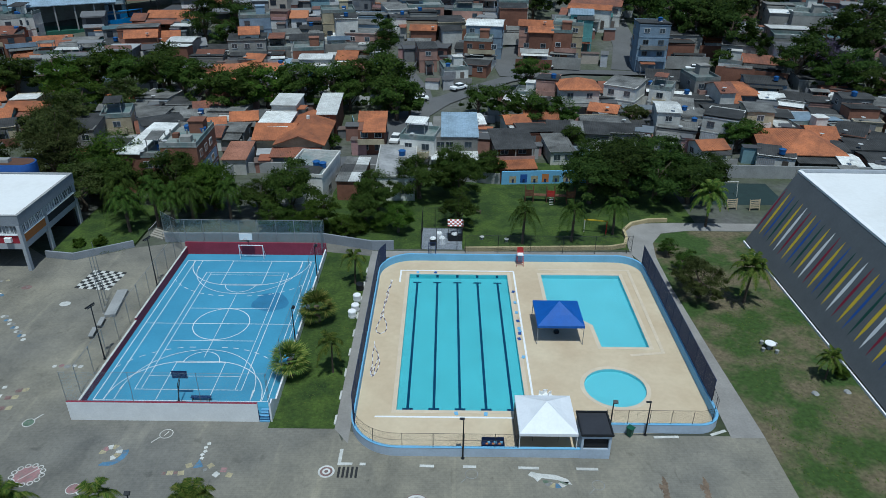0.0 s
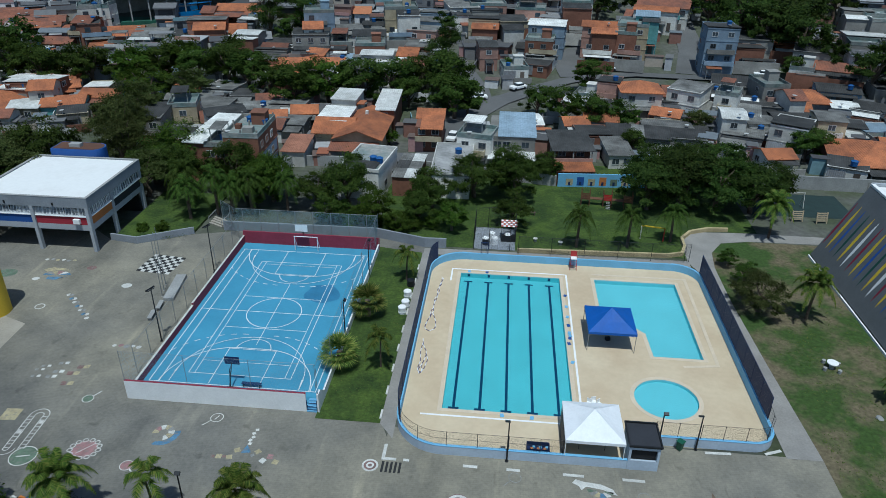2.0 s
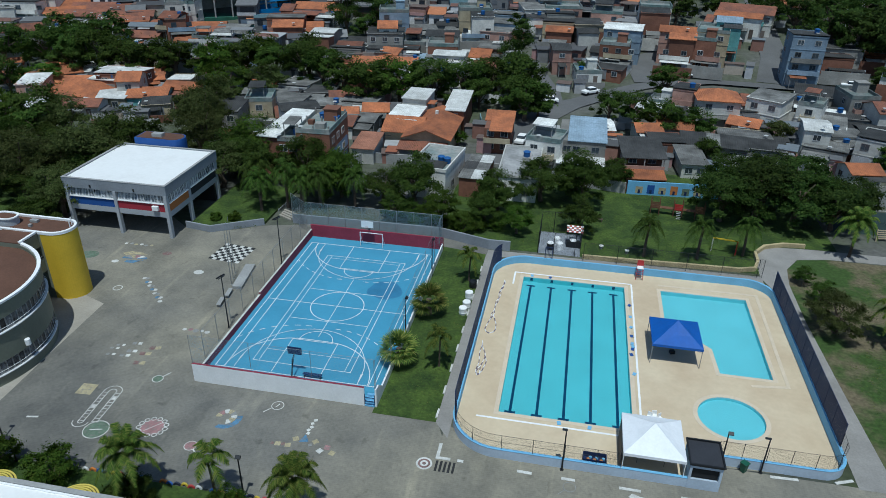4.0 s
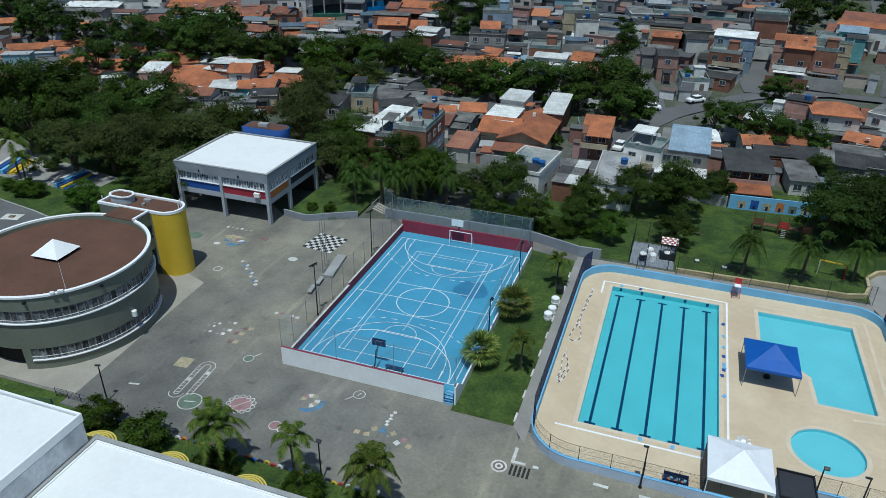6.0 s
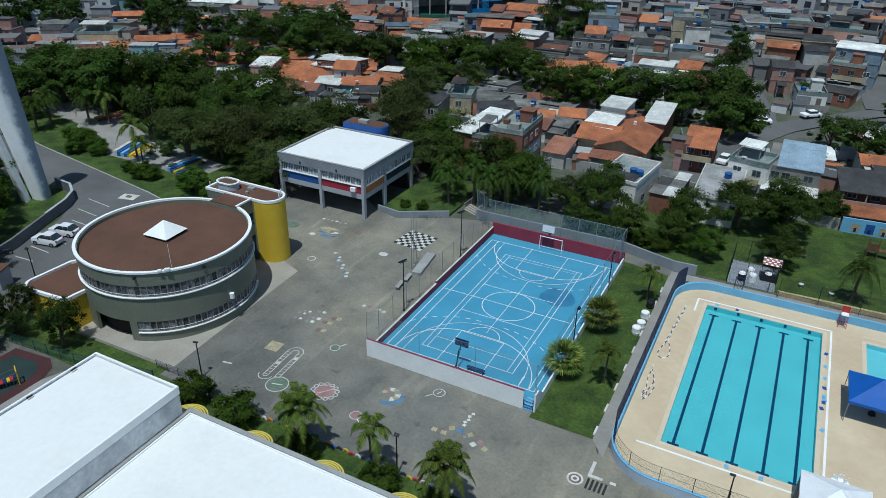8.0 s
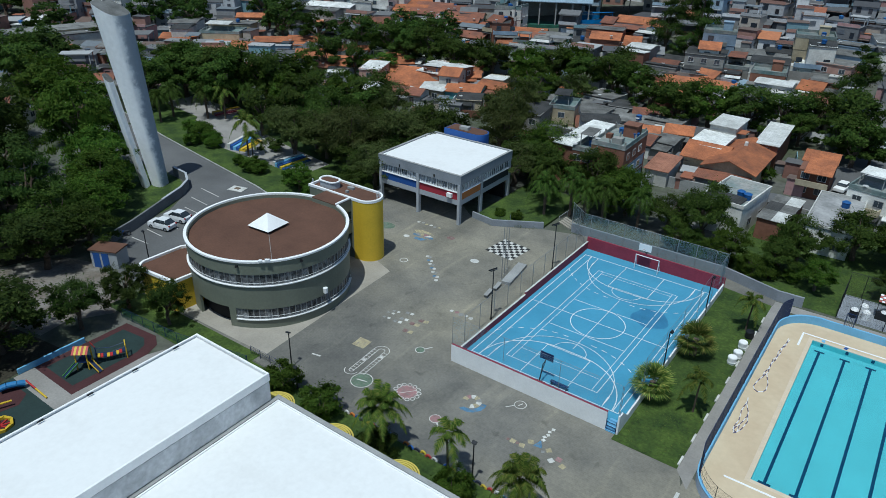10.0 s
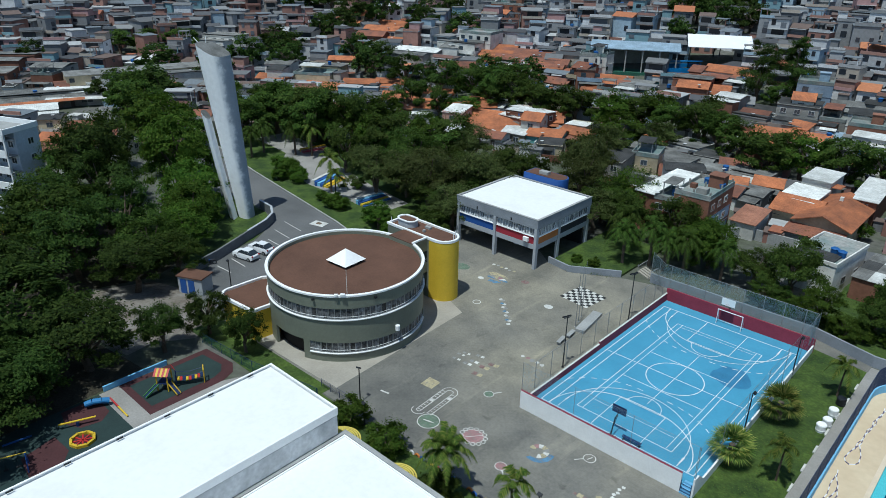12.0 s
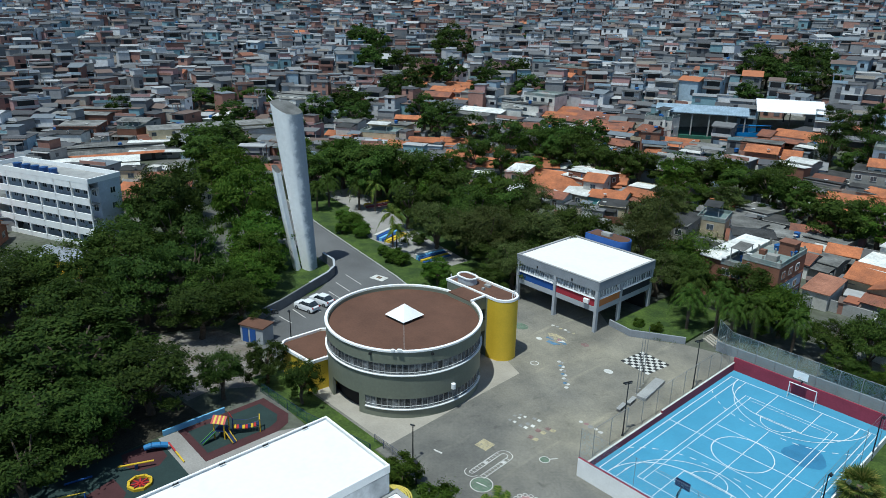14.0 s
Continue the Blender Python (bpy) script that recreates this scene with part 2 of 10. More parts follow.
TOWERMAT = mat("stained_and_shaded_whitewash", (0.92, 0.92, 0.92), 0.8, 0.06, 0.5, 1.4, 0.08, second=(0.84, 0.86, 0.88), tilt=0.36)


def streaks(m, stretch):
    """Draws a surface's mottling out into upright streaks."""
    N, L = m.node_tree.nodes, m.node_tree.links.new
    mul = N.new("ShaderNodeVectorMath")
    mul.operation, mul.inputs[1].default_value = "MULTIPLY", (1, 1, stretch)
    L(N["Geometry"].outputs["Position"], mul.inputs[0])
    L(mul.outputs[0], N["Noise Texture"].inputs["Vector"])


streaks(TOWERMAT, 0.16)


def stain_and_shade(m, axis, at, soft, tint):
    """Greys one side of an object, rain stains and painted-in shade together: banded blotches beyond a wavering line.
    """
    N, L = m.node_tree.nodes, m.node_tree.links.new
    tc, sep, n, mul = N.new("ShaderNodeTexCoord"), N.new("ShaderNodeSeparateXYZ"), N.new("ShaderNodeTexNoise"), N.new("ShaderNodeVectorMath")
    L(tc.outputs["Object"], sep.inputs[0])
    mul.operation, mul.inputs[1].default_value = "MULTIPLY", (0.5, 0.5, 0.55)
    L(tc.outputs["Object"], mul.inputs[0]), L(mul.outputs[0], n.inputs["Vector"])
    n.inputs["Scale"].default_value, n.inputs["Detail"].default_value, n.inputs["Roughness"].default_value = 1.0, 6, 0.65
    side = N.new("ShaderNodeMath")
    side.operation, side.inputs[1].default_value = "MULTIPLY_ADD", 0.085
    L(sep.outputs[2], side.inputs[0]), L(sep.outputs[axis], side.inputs[2])
    amp = N.new("ShaderNodeMath")
    amp.operation, amp.inputs[1].default_value = "MULTIPLY_ADD", 3.2
    L(n.outputs["Fac"], amp.inputs[0]), L(side.outputs[0], amp.inputs[2])
    k = N.new("ShaderNodeMapRange")
    k.interpolation_type = "SMOOTHSTEP"
    k.inputs["From Min"].default_value, k.inputs["From Max"].default_value, k.inputs["To Max"].default_value = at - soft, at + soft, 0.85
    L(amp.outputs[0], k.inputs["Value"])
    mix = N.new("ShaderNodeMixRGB")
    mix.inputs[2].default_value = (*tint, 1)
    hsv = [x for x in N if x.type == "HUE_SAT"][0]
    src = hsv.inputs["Color"].links[0].from_socket
    L(k.outputs["Result"], mix.inputs[0]), L(src, mix.inputs[1]), L(mix.outputs[0], hsv.inputs["Color"])


# The tint puts the sunless face's shade in with its rain stains.
stain_and_shade(TOWERMAT, 0, 2.75, 0.55, (0.27, 0.31, 0.37))
TOWERTOP = mat("weathered_tower_top", (0.16, 0.16, 0.155), 0.95, 0.2, 0.6, 4.0, 0.2, second=(0.09, 0.09, 0.085))
LEAF_A = leaf_mat("leaves_dark", (0.06, 0.098, 0.016), (0.031, 0.057, 0.01), (0.094, 0.13, 0.024))
LEAF_B = leaf_mat("leaves_mid", (0.07, 0.122, 0.014), (0.038, 0.075, 0.009), (0.11, 0.155, 0.022))
LEAF_C = leaf_mat("leaves_olive", (0.078, 0.098, 0.026), (0.042, 0.058, 0.015), (0.115, 0.124, 0.04))
LEAF_P = leaf_mat("palm_leaves", (0.12, 0.18, 0.028), (0.045, 0.08, 0.016), (0.24, 0.24, 0.055))
LEAF_F = leaf_mat("fan_palm_leaves", (0.15, 0.21, 0.04), (0.075, 0.12, 0.026), (0.44, 0.4, 0.11))
MESH_GREY = mesh_mat("grey_wire_mesh", (0.2, 0.3, 0.32), 0.06, 0.009)
MESH_NAVY = mesh_mat("navy_wire_mesh", (0.01, 0.022, 0.075), 0.05, 0.042)
MESH_DARK = mesh_mat("dark_wire_mesh", (0.03, 0.03, 0.03), 0.08, 0.006)


# ---- building blocks ----
def part(name, bm, material, parent=None, label="", smooth=False):
    """Links a bmesh (or a mesh made before) as one object under a thing or a part."""
    if isinstance(bm, bmesh.types.BMesh):
        me = bpy.data.meshes.new(name)
        bm.normal_update()
        bm.to_mesh(me)
        bm.free()
        me.materials.append(material)
        if smooth:
            me.polygons.foreach_set("use_smooth", [True] * len(me.polygons))
    else:
        me = bm
    ob = new(name, me)
    if parent is not None:
        ob.parent = parent
    if label:
        ob["label"] = label
    return ob


def thing(name, m, label, category, group="", kind=""):
    """An empty at a thing's base; its parts are built round the origin."""
    ob = new(name)
    ob.empty_display_size = 0.3
    ob.matrix_basis = m if isinstance(m, Matrix) else pose(*m)
    return tagged(ob, label, category, group, kind)


def raw(name, verts, faces, material, smooth=False):
    me = bpy.data.meshes.new(name)
    me.from_pydata(verts, [], faces)
    me.materials.append(material)
    if smooth:
        me.polygons.foreach_set("use_smooth", [True] * len(me.polygons))
    return me


def box(bm, x, y, z, sx, sy, sz, rz=0.0, bevel=0.0):
    """A box with its foot's middle at x, y, z."""
    r = bmesh.ops.create_cube(bm, size=1, matrix=pose(x, y, z + sz / 2, 0, 0, rz) @ Matrix.Diagonal((sx, sy, sz, 1)))
    if bevel:
        es = {e for v in r["verts"] for e in v.link_edges}
        bmesh.ops.bevel(bm, geom=list(es), offset=bevel, segments=2, affect="EDGES", profile=0.5)
    return bm


def boxes(*rows):
    bm = bmesh.new()
    for r in rows:
        box(bm, *r)
    return bm


def cyl(bm, x, y, z, r, h, seg=16, r2=None):
    bmesh.ops.create_cone(bm, cap_ends=True, segments=seg, radius1=r, radius2=r if r2 is None else r2, depth=h, matrix=pose(x, y, z + h / 2))
    return bm


def rod(bm, p, q, r, seg=8, r2=None):
    p, q = Vector(p), Vector(q)
    d = q - p
    m = Matrix.Translation((p + q) / 2) @ d.to_track_quat("Z", "Y").to_matrix().to_4x4()
    bmesh.ops.create_cone(bm, cap_ends=True, segments=seg, radius1=r, radius2=r if r2 is None else r2, depth=d.length, matrix=m)
    return bm


def pipe(bm, pts, r, seg=6):
    for a, b in zip(pts, pts[1:]):
        rod(bm, a, b, r, seg)
    return bm


def slab(pts, z0, z1, holes=()):
    """A flat plate of any outline, with holes through it."""
    bm = bmesh.new()
    edges = []
    for loop in (pts, *holes):
        vs = [bm.verts.new((x, y, z1)) for x, y in loop]
        edges += [bm.edges.new((vs[i], vs[(i + 1) % len(vs)])) for i in range(len(vs))]
    bmesh.ops.triangle_fill(bm, use_beauty=True, use_dissolve=False, edges=edges, normal=(0, 0, 1))
    if z1 > z0:
        out = bmesh.ops.extrude_face_region(bm, geom=bm.faces[:])
        bmesh.ops.translate(bm, verts=[v for v in out["geom"] if isinstance(v, bmesh.types.BMVert)], vec=(0, 0, z0 - z1))
        bmesh.ops.recalc_face_normals(bm, faces=bm.faces[:])
    return bm


def band(path, width, z0, z1, closed=False):
    """A wall or line of even width along a path; also used for painted lines."""
    bm = bmesh.new()
    n, P = len(path), [Vector((x, y)) for x, y in path]
    rings = []
    for i in range(n):
        a = P[i] - P[i - 1] if i or closed else P[1] - P[0]
        b = P[(i + 1) % n] - P[i] if i < n - 1 or closed else P[-1] - P[-2]
        a, b = a.normalized(), b.normalized()
        na, nb = Vector((-a.y, a.x)), Vector((-b.y, b.x))
        nn = (na + nb).normalized()
        k = width / 2 / max(nn.dot(na), 0.35)
        l, r = P[i] + nn * k, P[i] - nn * k
        rings.append([bm.verts.new((l.x, l.y, z0)), bm.verts.new((l.x, l.y, z1)), bm.verts.new((r.x, r.y, z1)), bm.verts.new((r.x, r.y, z0))])
    for i in range(n if closed else n - 1):
        p, q = rings[i], rings[(i + 1) % n]
        for k in range(4):
            bm.faces.new((p[k], p[(k + 1) % 4], q[(k + 1) % 4], q[k]))
    if not closed:
        bm.faces.new(rings[0]), bm.faces.new(rings[-1][::-1])
    bmesh.ops.recalc_face_normals(bm, faces=bm.faces[:])
    return bm


def arc(cx, cy, r, a0, a1, n=24, ry=None):
    return [(cx + r * math.cos(radians(a0 + (a1 - a0) * i / n)), cy + (ry or r) * math.sin(radians(a0 + (a1 - a0) * i / n))) for i in range(n + 1)]


def sheet(path, z0, z1, u0=0.0):
    """An upright sheet of wire mesh along a path, unwrapped in metres."""
    bm = bmesh.new()
    uv = bm.loops.layers.uv.new("UVMap")
    s = u0
    for (ax, ay), (bx, by) in zip(path, path[1:]):
        d = math.hypot(bx - ax, by - ay)
        f = bm.faces.new([bm.verts.new(c) for c in ((ax, ay, z0), (bx, by, z0), (bx, by, z1), (ax, ay, z1))])
        for lp, c in zip(f.loops, ((s, 0), (s + d, 0), (s + d, z1 - z0), (s, z1 - z0))):
            lp[uv].uv = c
        s += d
    return bm


def along(path, step):
    """Points at even steps along a path."""
    out, left = [], 0.0
    for (ax, ay), (bx, by) in zip(path, path[1:]):
        d = math.hypot(bx - ax, by - ay)
        s = left
        while s < d:
            out.append((ax + (bx - ax) * s / d, ay + (by - ay) * s / d))
            s += step
        left = s - d
    return out


def smooth_step(a, b, x):
    k = min(max((x - a) / (b - a), 0), 1)
    return k * k * (3 - 2 * k)


def height(x, y):
    """The lie of the land: level round the school, then rising to hillsides."""
    dx, dy = x - 4, y + 50
    d = math.hypot(dx, dy)
    side = smooth_step(0.3, 1.1, math.atan2(-dx, dy))
    if dy < 0 and dx > 0:
        side = 0
    e = d - (158 + 82 * side)
    e = 0 if e < -30 else (e + 30) ** 2 / 120 if e < 30 else e
    return 78 * (1 - math.exp(-0.165 * e / 78))


# ---- ground ----
def axis_lines(extra):
    far = [s * v for s in (-1, 1) for v in (780, 860, 960, 1100, 1300, 1600, 2000, 2600)]
    return sorted(set(far + list(range(-720, 721, 9)) + extra))


gx = axis_lines([-3.0, -2.8, 28.2, 28.4])
gy = axis_lines([-2.2, -2.0, 27.6, 27.8])
gv = []
for yy in gy:
    for xx in gx:
        under = -2.8 <= xx <= 28.2 and -2.0 <= yy <= 27.6
        gv.append((xx, yy, -2.6 if under else height(xx, yy)))
nx = len(gx)
gf = [(j * nx + i, j * nx + i + 1, (j + 1) * nx + i + 1, (j + 1) * nx + i) for j in range(len(gy) - 1) for i in range(nx - 1)]
tagged(new("ground", raw("ground", gv, gf, EARTH, True)), "scrubby bare earth and grass running up the hillsides", "ground", kind="structure")


def surface(name, pts, z, material, label, category="ground", z0=None, holes=()):
    return tagged(part(name, slab(pts, z if z0 is None else z0, z, holes), material), label, category, kind="structure")


surface("plaza", [(-64, -13.9), (-8, -13.9), (-4, -16), (60, -16), (60, -14), (34.3, -3), (18.8, -3), (18.6, -5.4), (-3.9, -5.4), (-5.2, -2.4), (-5.2, 31.2), (-12, 33.2), (-30, 33.2), (-36.5, 31.2), (-42.8, 27.6), (-46.6, 28.3), (-62, 40), (-66, 40), (-66, 14), (-64, 8)], 0.008,
        ASPHALT, "worn grey asphalt playground with faded paint", "playground")
surface("pavement_round_building", [(-66, -13), (-44.7, -12.5), (-45.4, 0), (-45.8, 8.6), (-49.5, 10), (-64, 10)], 0.02, PAVING, "pale concrete apron round the round building", "pavement")
surface("lawn_between_court_and_pool", [(-11.2, -2.6), (-5.3, -2.6), (-5.3, 29.6), (-11.3, 30.6)], 0.03, GRASS, "mown green grass strip with palms", "lawn")
surface("pavement_pool_side", [(-5.3, -2.6), (-3.9, -4.4), (-3.9, 30.5), (-5.3, 29.6)], 0.022, WALKWAY, "narrow grey concrete walk beside the pool wall", "pavement")
surface("pavement_pool_front", [(-4.4, -2.6), (-4.4, -6.8), (18.5, -7.0), (18.8, -5.2), (18.8, -3), (29.8, -2.4), (31, -2.4), (31, 0), (29.6, -2.4), (18.7, -2.7), (18.6, -5.3), (-0.5, -5.3), (-3.6, -3)], 0.016, ASPHALT, "grey paving in front of the pool wall", "pavement")
surface("path_beside_pool", [(29.6, -3.2), (32.6, -3.2), (32.0, 10), (31.6, 22), (31.7, 30), (32.3, 34), (34.2, 37), (38, 37.9), (52, 38.2), (52, 40.4), (37, 40.4), (31.5, 40.0), (29.4, 38), (28.8, 35), (28.6, 31), (29.6, 28)], 0.03, WALKWAY, "grey concrete path curving past the pool", "path")
surface("pavement_behind_pool", [(-5.2, 29.4), (28.7, 29.4), (28.8, 31.4), (-5.2, 31.0)], 0.012, WALKWAY, "grey concrete strip behind the pool wall", "pavement")
surface("lawn_by_sports_hall", [(32.6, -16), (60, -16), (60, 37.8), (38, 37.8), (34.2, 36.9), (32.3, 34), (31.7, 30), (31.6, 22), (32.0, 10), (32.6, -3.2)], 0.02, DRYGRASS, "patchy lawn with bare earth beside the sports hall", "lawn")
surface("lawn_behind_pool", [(-12, 33.6), (-5, 31.6), (28.7, 32.0), (29.3, 38.2), (31.5, 40.4), (40, 40.6), (40, 64), (-14, 64)], 0.02, GRASS, "shaded green lawn with play equipment", "lawn")
surface("lawn_by_raised_building", [(-46.4, 28.6), (-42.8, 28.2), (-36.6, 31.7), (-36.6, 44), (-46.4, 44)], 0.35, GRASS, "bright green raised grass bank", "lawn", 0.0)
surface("planting_bed", [(-45, -14.1), (-8, -14.1), (-8, -20.4), (-45, -20.4)], 0.03, GRASS, "green planting bed along the hall", "lawn")
surface("lawn_by_playground", [(-66, -13.2), (-45, -12.9), (-45, -17.0), (-66, -17.0)], 0.03, GRASS, "narrow green verge", "lawn")
surface("road", [(-69, 10.5), (-64, 12), (-66, 13), (-80, 16.5), (-112, 22), (-150, 30), (-152, 20), (-112, 12), (-92, 11.8), (-87, 9), (-83, 3.2), (-81, -5.6), (-72, -12), (-66, -12), (-64, -4), (-64, 4)], 0.015, ROADWAY, "grey asphalt drive with parking bays", "road")
surface("lawn_beside_road", [(-66, 13.4), (-80, 17), (-112, 22.5), (-150, 30.5), (-150, 50), (-64, 50)], 0.012, GRASS, "green grass bank beside the drive", "lawn")
surface("lawn_at_tower", [(-87.4, 9.0), (-92, 11.2), (-104, 11.6), (-104, -8), (-81.6, -8), (-83.4, 3.2)], 0.02, GRASS, "grass under the water tower", "lawn")
surface("path_in_garden", [(-112, 28.2), (-98.5, 25.0), (-84.5, 24.6), (-78, 24.8), (-78, 31), (-90, 33), (-102, 36), (-118, 42), (-132, 44), (-132, 36), (-118, 34)], 0.02, WALKWAY, "pale concrete garden path", "path")
surface("wood_floor", [(-150, -70), (-58, -70), (-61.4, -29), (-61.4, -24.4), (-66, -25), (-78.5, -27), (-84.5, -20.5), (-82, -13), (-84.5, -8.5), (-104, -8.5), (-110, -14), (-112, -36), (-150, -50)], 0.006, LITTER, "leaf litter under the trees, darkened for their shade", "ground")
surface("clearing", [(-84, -20.5), (-81, -14), (-77, -12.6), (-72, -13.0), (-64.6, -14.2), (-64, -17.5), (-66.5, -21.5), (-66, -24.6), (-72, -25.5), (-78, -26.5)], 0.015, mat("dusty_gravel", (0.2, 0.185, 0.165), 0.95, 0.25, 0.25, 3.0, 0.4, second=(0.11, 0.085, 0.06), tilt=0.45), "dusty gravel clearing under trees", "ground")
surface("pavement_front_of_school", [(-4, -16.2), (60, -16.2), (60, -60), (-4, -60)], 0.004, ASPHALT, "grey asphalt yard", "pavement")

# ---- pools and their deck ----
DX0, DX1, DY0, DY1 = -3.75, 28.95, -5.7, 28.6
MAIN = [(0, 0), (12, 0), (12, 25), (0, 25)]
LEISURE = [(20.8, 10.15), (25.8, 10.15), (25.8, 25.15), (16.2, 25.15), (16.2, 17.6), (17.6, 17.4)] + [(20.6, 14.2)]
KIDS = arc(20.85, 3.55, 2.95, 0, 355, 47, 2.85)


def outline(o):
    """The enclosing wall's line, moved in by o."""
    a, b, c, d = DX0 + o, DX1 - o, DY0 + o, DY1 - o
    r = 4.2 - o
    q = 2.0 - o
    n = -2.6 + o
    pts = arc(a + r, d - r, r, 90, 180, 10) + arc(a + r, c + r, r, 180, 270, 10)
    pts += [(16.0, c), (18.45, c), (18.45, n)] + arc(b - q, n + q, q, 270, 360, 8) + arc(b - q - 1, d - q - 1, q + 1, 0, 90, 8)
    return pts


surface("pool_deck", outline(0.12), 0.03, DECK, "sand-coloured pool deck", "deck", holes=[MAIN, LEISURE, KIDS])
tagged(part("wall_round_pool", band(outline(0.0)[:23], 0.22, 0.0, 0.95), PALEBLUE), "low pale blue wall curving round the pools", "wall", kind="structure")
tagged(part("wall_round_pool_side", band(outline(0.0)[24:], 0.22, 0.0, 0.95), PALEBLUE), "low pale blue wall with rounded corners beside the pools", "wall", kind="structure")
tagged(part("wall_round_pool_back", band([outline(0.0)[-1], outline(0.0)[0]], 0.22, 0.0, 0.95), SKYBLUE), "low light blue wall behind the pools", "wall", kind="structure")
tagged(part("trim_inner_wall", band(outline(0.125)[:23], 0.025, 0.03, 0.97), SKYBLUE), "light blue inner face of the pool wall", "wall", kind="structure")
tagged(part("trim_inner_wall_side", band([(18.6, -2.47)] + outline(0.125)[25:], 0.025, 0.03, 0.97), SKYBLUE), "light blue inner face of the pool wall", "wall", kind="structure")
tagged(part("trim_wall_top", band(outline(0.0)[:23], 0.26, 0.952, 0.985), SKYBLUE), "light blue painted wall top", "trim", kind="structure")
tagged(part("trim_wall_top_side", band(outline(0.0)[24:], 0.26, 0.952, 0.985), SKYBLUE), "light blue painted wall top", "trim", kind="structure")


def widened(pts, o):
    """A closed outline, counter-clockwise, moved outward."""
    out, n = [], len(pts)
    for i in range(n):
        a, b = (Vector(pts[i]) - Vector(pts[i - 1])).normalized(), (Vector(pts[(i + 1) % n]) - Vector(pts[i])).normalized()
        m = (Vector((a.y, -a.x)) + Vector((b.y, -b.x))).normalized()
        k = o / max(m.dot(Vector((a.y, -a.x))), 0.4)
        out.append((pts[i][0] + m.x * k, pts[i][1] + m.y * k))
    return out


def pool(name, loop, depth, label, lanes=False, centre=(0, 0), tile=None):
    cx, cy = centre
    pts = [(x - cx, y - cy) for x, y in loop]
    th = thing(name, (cx, cy, 0.0), label, "swimming pool")
    bm = bmesh.new()
    n = len(pts)
    lo = [bm.verts.new((x, y, -depth)) for x, y in pts]
    hi = [bm.verts.new((x, y, 0.03)) for x, y in pts]
    for i in range(n):
        bm.faces.new((lo[i], lo[(i + 1) % n], hi[(i + 1) % n], hi[i]))
    bm.faces.new(lo)
    bmesh.ops.triangulate(bm, faces=[f for f in bm.faces if len(f.verts) > 4])
    part("basin", bm, tile or POOLTILE, th, "turquoise tiled basin")
    bm = slab(pts, -0.09, -0.09)
    part("water", bm, WATER, th, "clear still water")
    part("coping", band(widened(pts, 0.22), 0.4, 0.032, 0.045, True), COPING, th, "pale stone edge")
    if lanes:
        for i in range(5):
            x = 0.98 + i * 2.45
            part("lane_line", boxes((x, 12.45, -depth + 0.004, 0.26, 22.9, 0.006), (x, 0.86, -depth + 0.004, 1.0, 0.28, 0.007), (x, 24.04, -depth + 0.004, 1.0, 0.28, 0.007)), LANE, th, "navy lane line")
        for i in range(5):
            part("lane_target", boxes((0.98 + i * 2.45, 24.985, -0.42, 0.3, 0.02, 0.36)), LANE, th, "navy tile panel on the end wall")
    return th


pool("swimming_pool", MAIN, 0.6, "turquoise lap pool with navy lane lines", True)
pool("leisure_pool", LEISURE, 0.5, "shallow turquoise leisure pool with a cut corner", False, (16.2, 10.15), PALETILE)
pool("childrens_pool", KIDS, 0.3, "small oval turquoise paddling pool", False, (20.85, 3.55), PALETILE)
for nm, pth in (("deck_line_left", [(-1.1, 23.0), (-1.1, 25.9), (12.85, 25.9)]), ("deck_line_right", [(12.85, 25.9), (12.75, -0.2)]), ("deck_line_front", [(-1.9, -0.95), (11.6, -0.95)])):
    tagged(part(nm, band(pth, 0.2, 0.034, 0.05), WHITE), "white line painted round the lap pool", "line", kind="structure")
for nm, pth in (("deck_kerb_a", [(16.0, 26.4), (27.2, 26.4), (27.0, 9.2), (23.5, 8.7)]),):
    tagged(part(nm, band(pth, 0.35, 0.032, 0.05), COPING), "pale strip set in the deck round the leisure pool", "paving", kind="structure")

# ---- ball court ----
CX0, CX1, CY0, CY1 = -28.95, -11.05, -1.7, 29.7
surface("court_floor", [(CX0, CY0), (CX1, CY0), (CX1, CY1), (CX0, CY1)], 0.04, COURTBLUE, "smooth blue court floor", "court")
tagged(part("court_wall_front", band([(CX0 - 0.1, CY0), (CX1 - 1.1, CY0)], 0.2, 0, 2.05), WHITE), "white rendered wall before the court", "wall", kind="structure")
tagged(part("court_wall_front_trim", band([(CX0 - 0.1, CY0), (CX1 - 1.1, CY0)], 0.2, 2.052, 2.08), RED), "dark red top of the court wall", "trim", kind="structure")
kerb = bmesh.new()
prof = [(CY0 - 0.1, 2.05), (CY0 + 0.7, 2.0), (CY0 + 1.9, 0.95), (CY1, 0.95), (CY1, 0.0), (CY0 - 0.1, 0.0)]
sides = [[kerb.verts.new((CX1 + o, py, pz)) for py, pz in prof] for o in (-0.08, 0.08)]
for i in range(6):
    kerb.faces.new((sides[0][i], sides[0][(i + 1) % 6], sides[1][(i + 1) % 6], sides[1][i]))
kerb.faces.new(sides[0]), kerb.faces.new(sides[1][::-1])
bmesh.ops.recalc_face_normals(kerb, faces=kerb.faces[:])
tagged(part("court_wall_right", kerb, WHITE), "low white kerb wall of the court", "wall", kind="structure")
tagged(part("court_wall_left_low", band([(CX0, CY0 + 0.1), (CX0, 13.0)], 0.2, 0, 0.8), RED), "low dark red side wall of the court", "wall", kind="structure")
tagged(part("court_wall_left_high", band([(CX0, 13.0), (CX0, CY1)], 0.2, 0, 1.1), RED), "dark red side wall of the court", "wall", kind="structure")
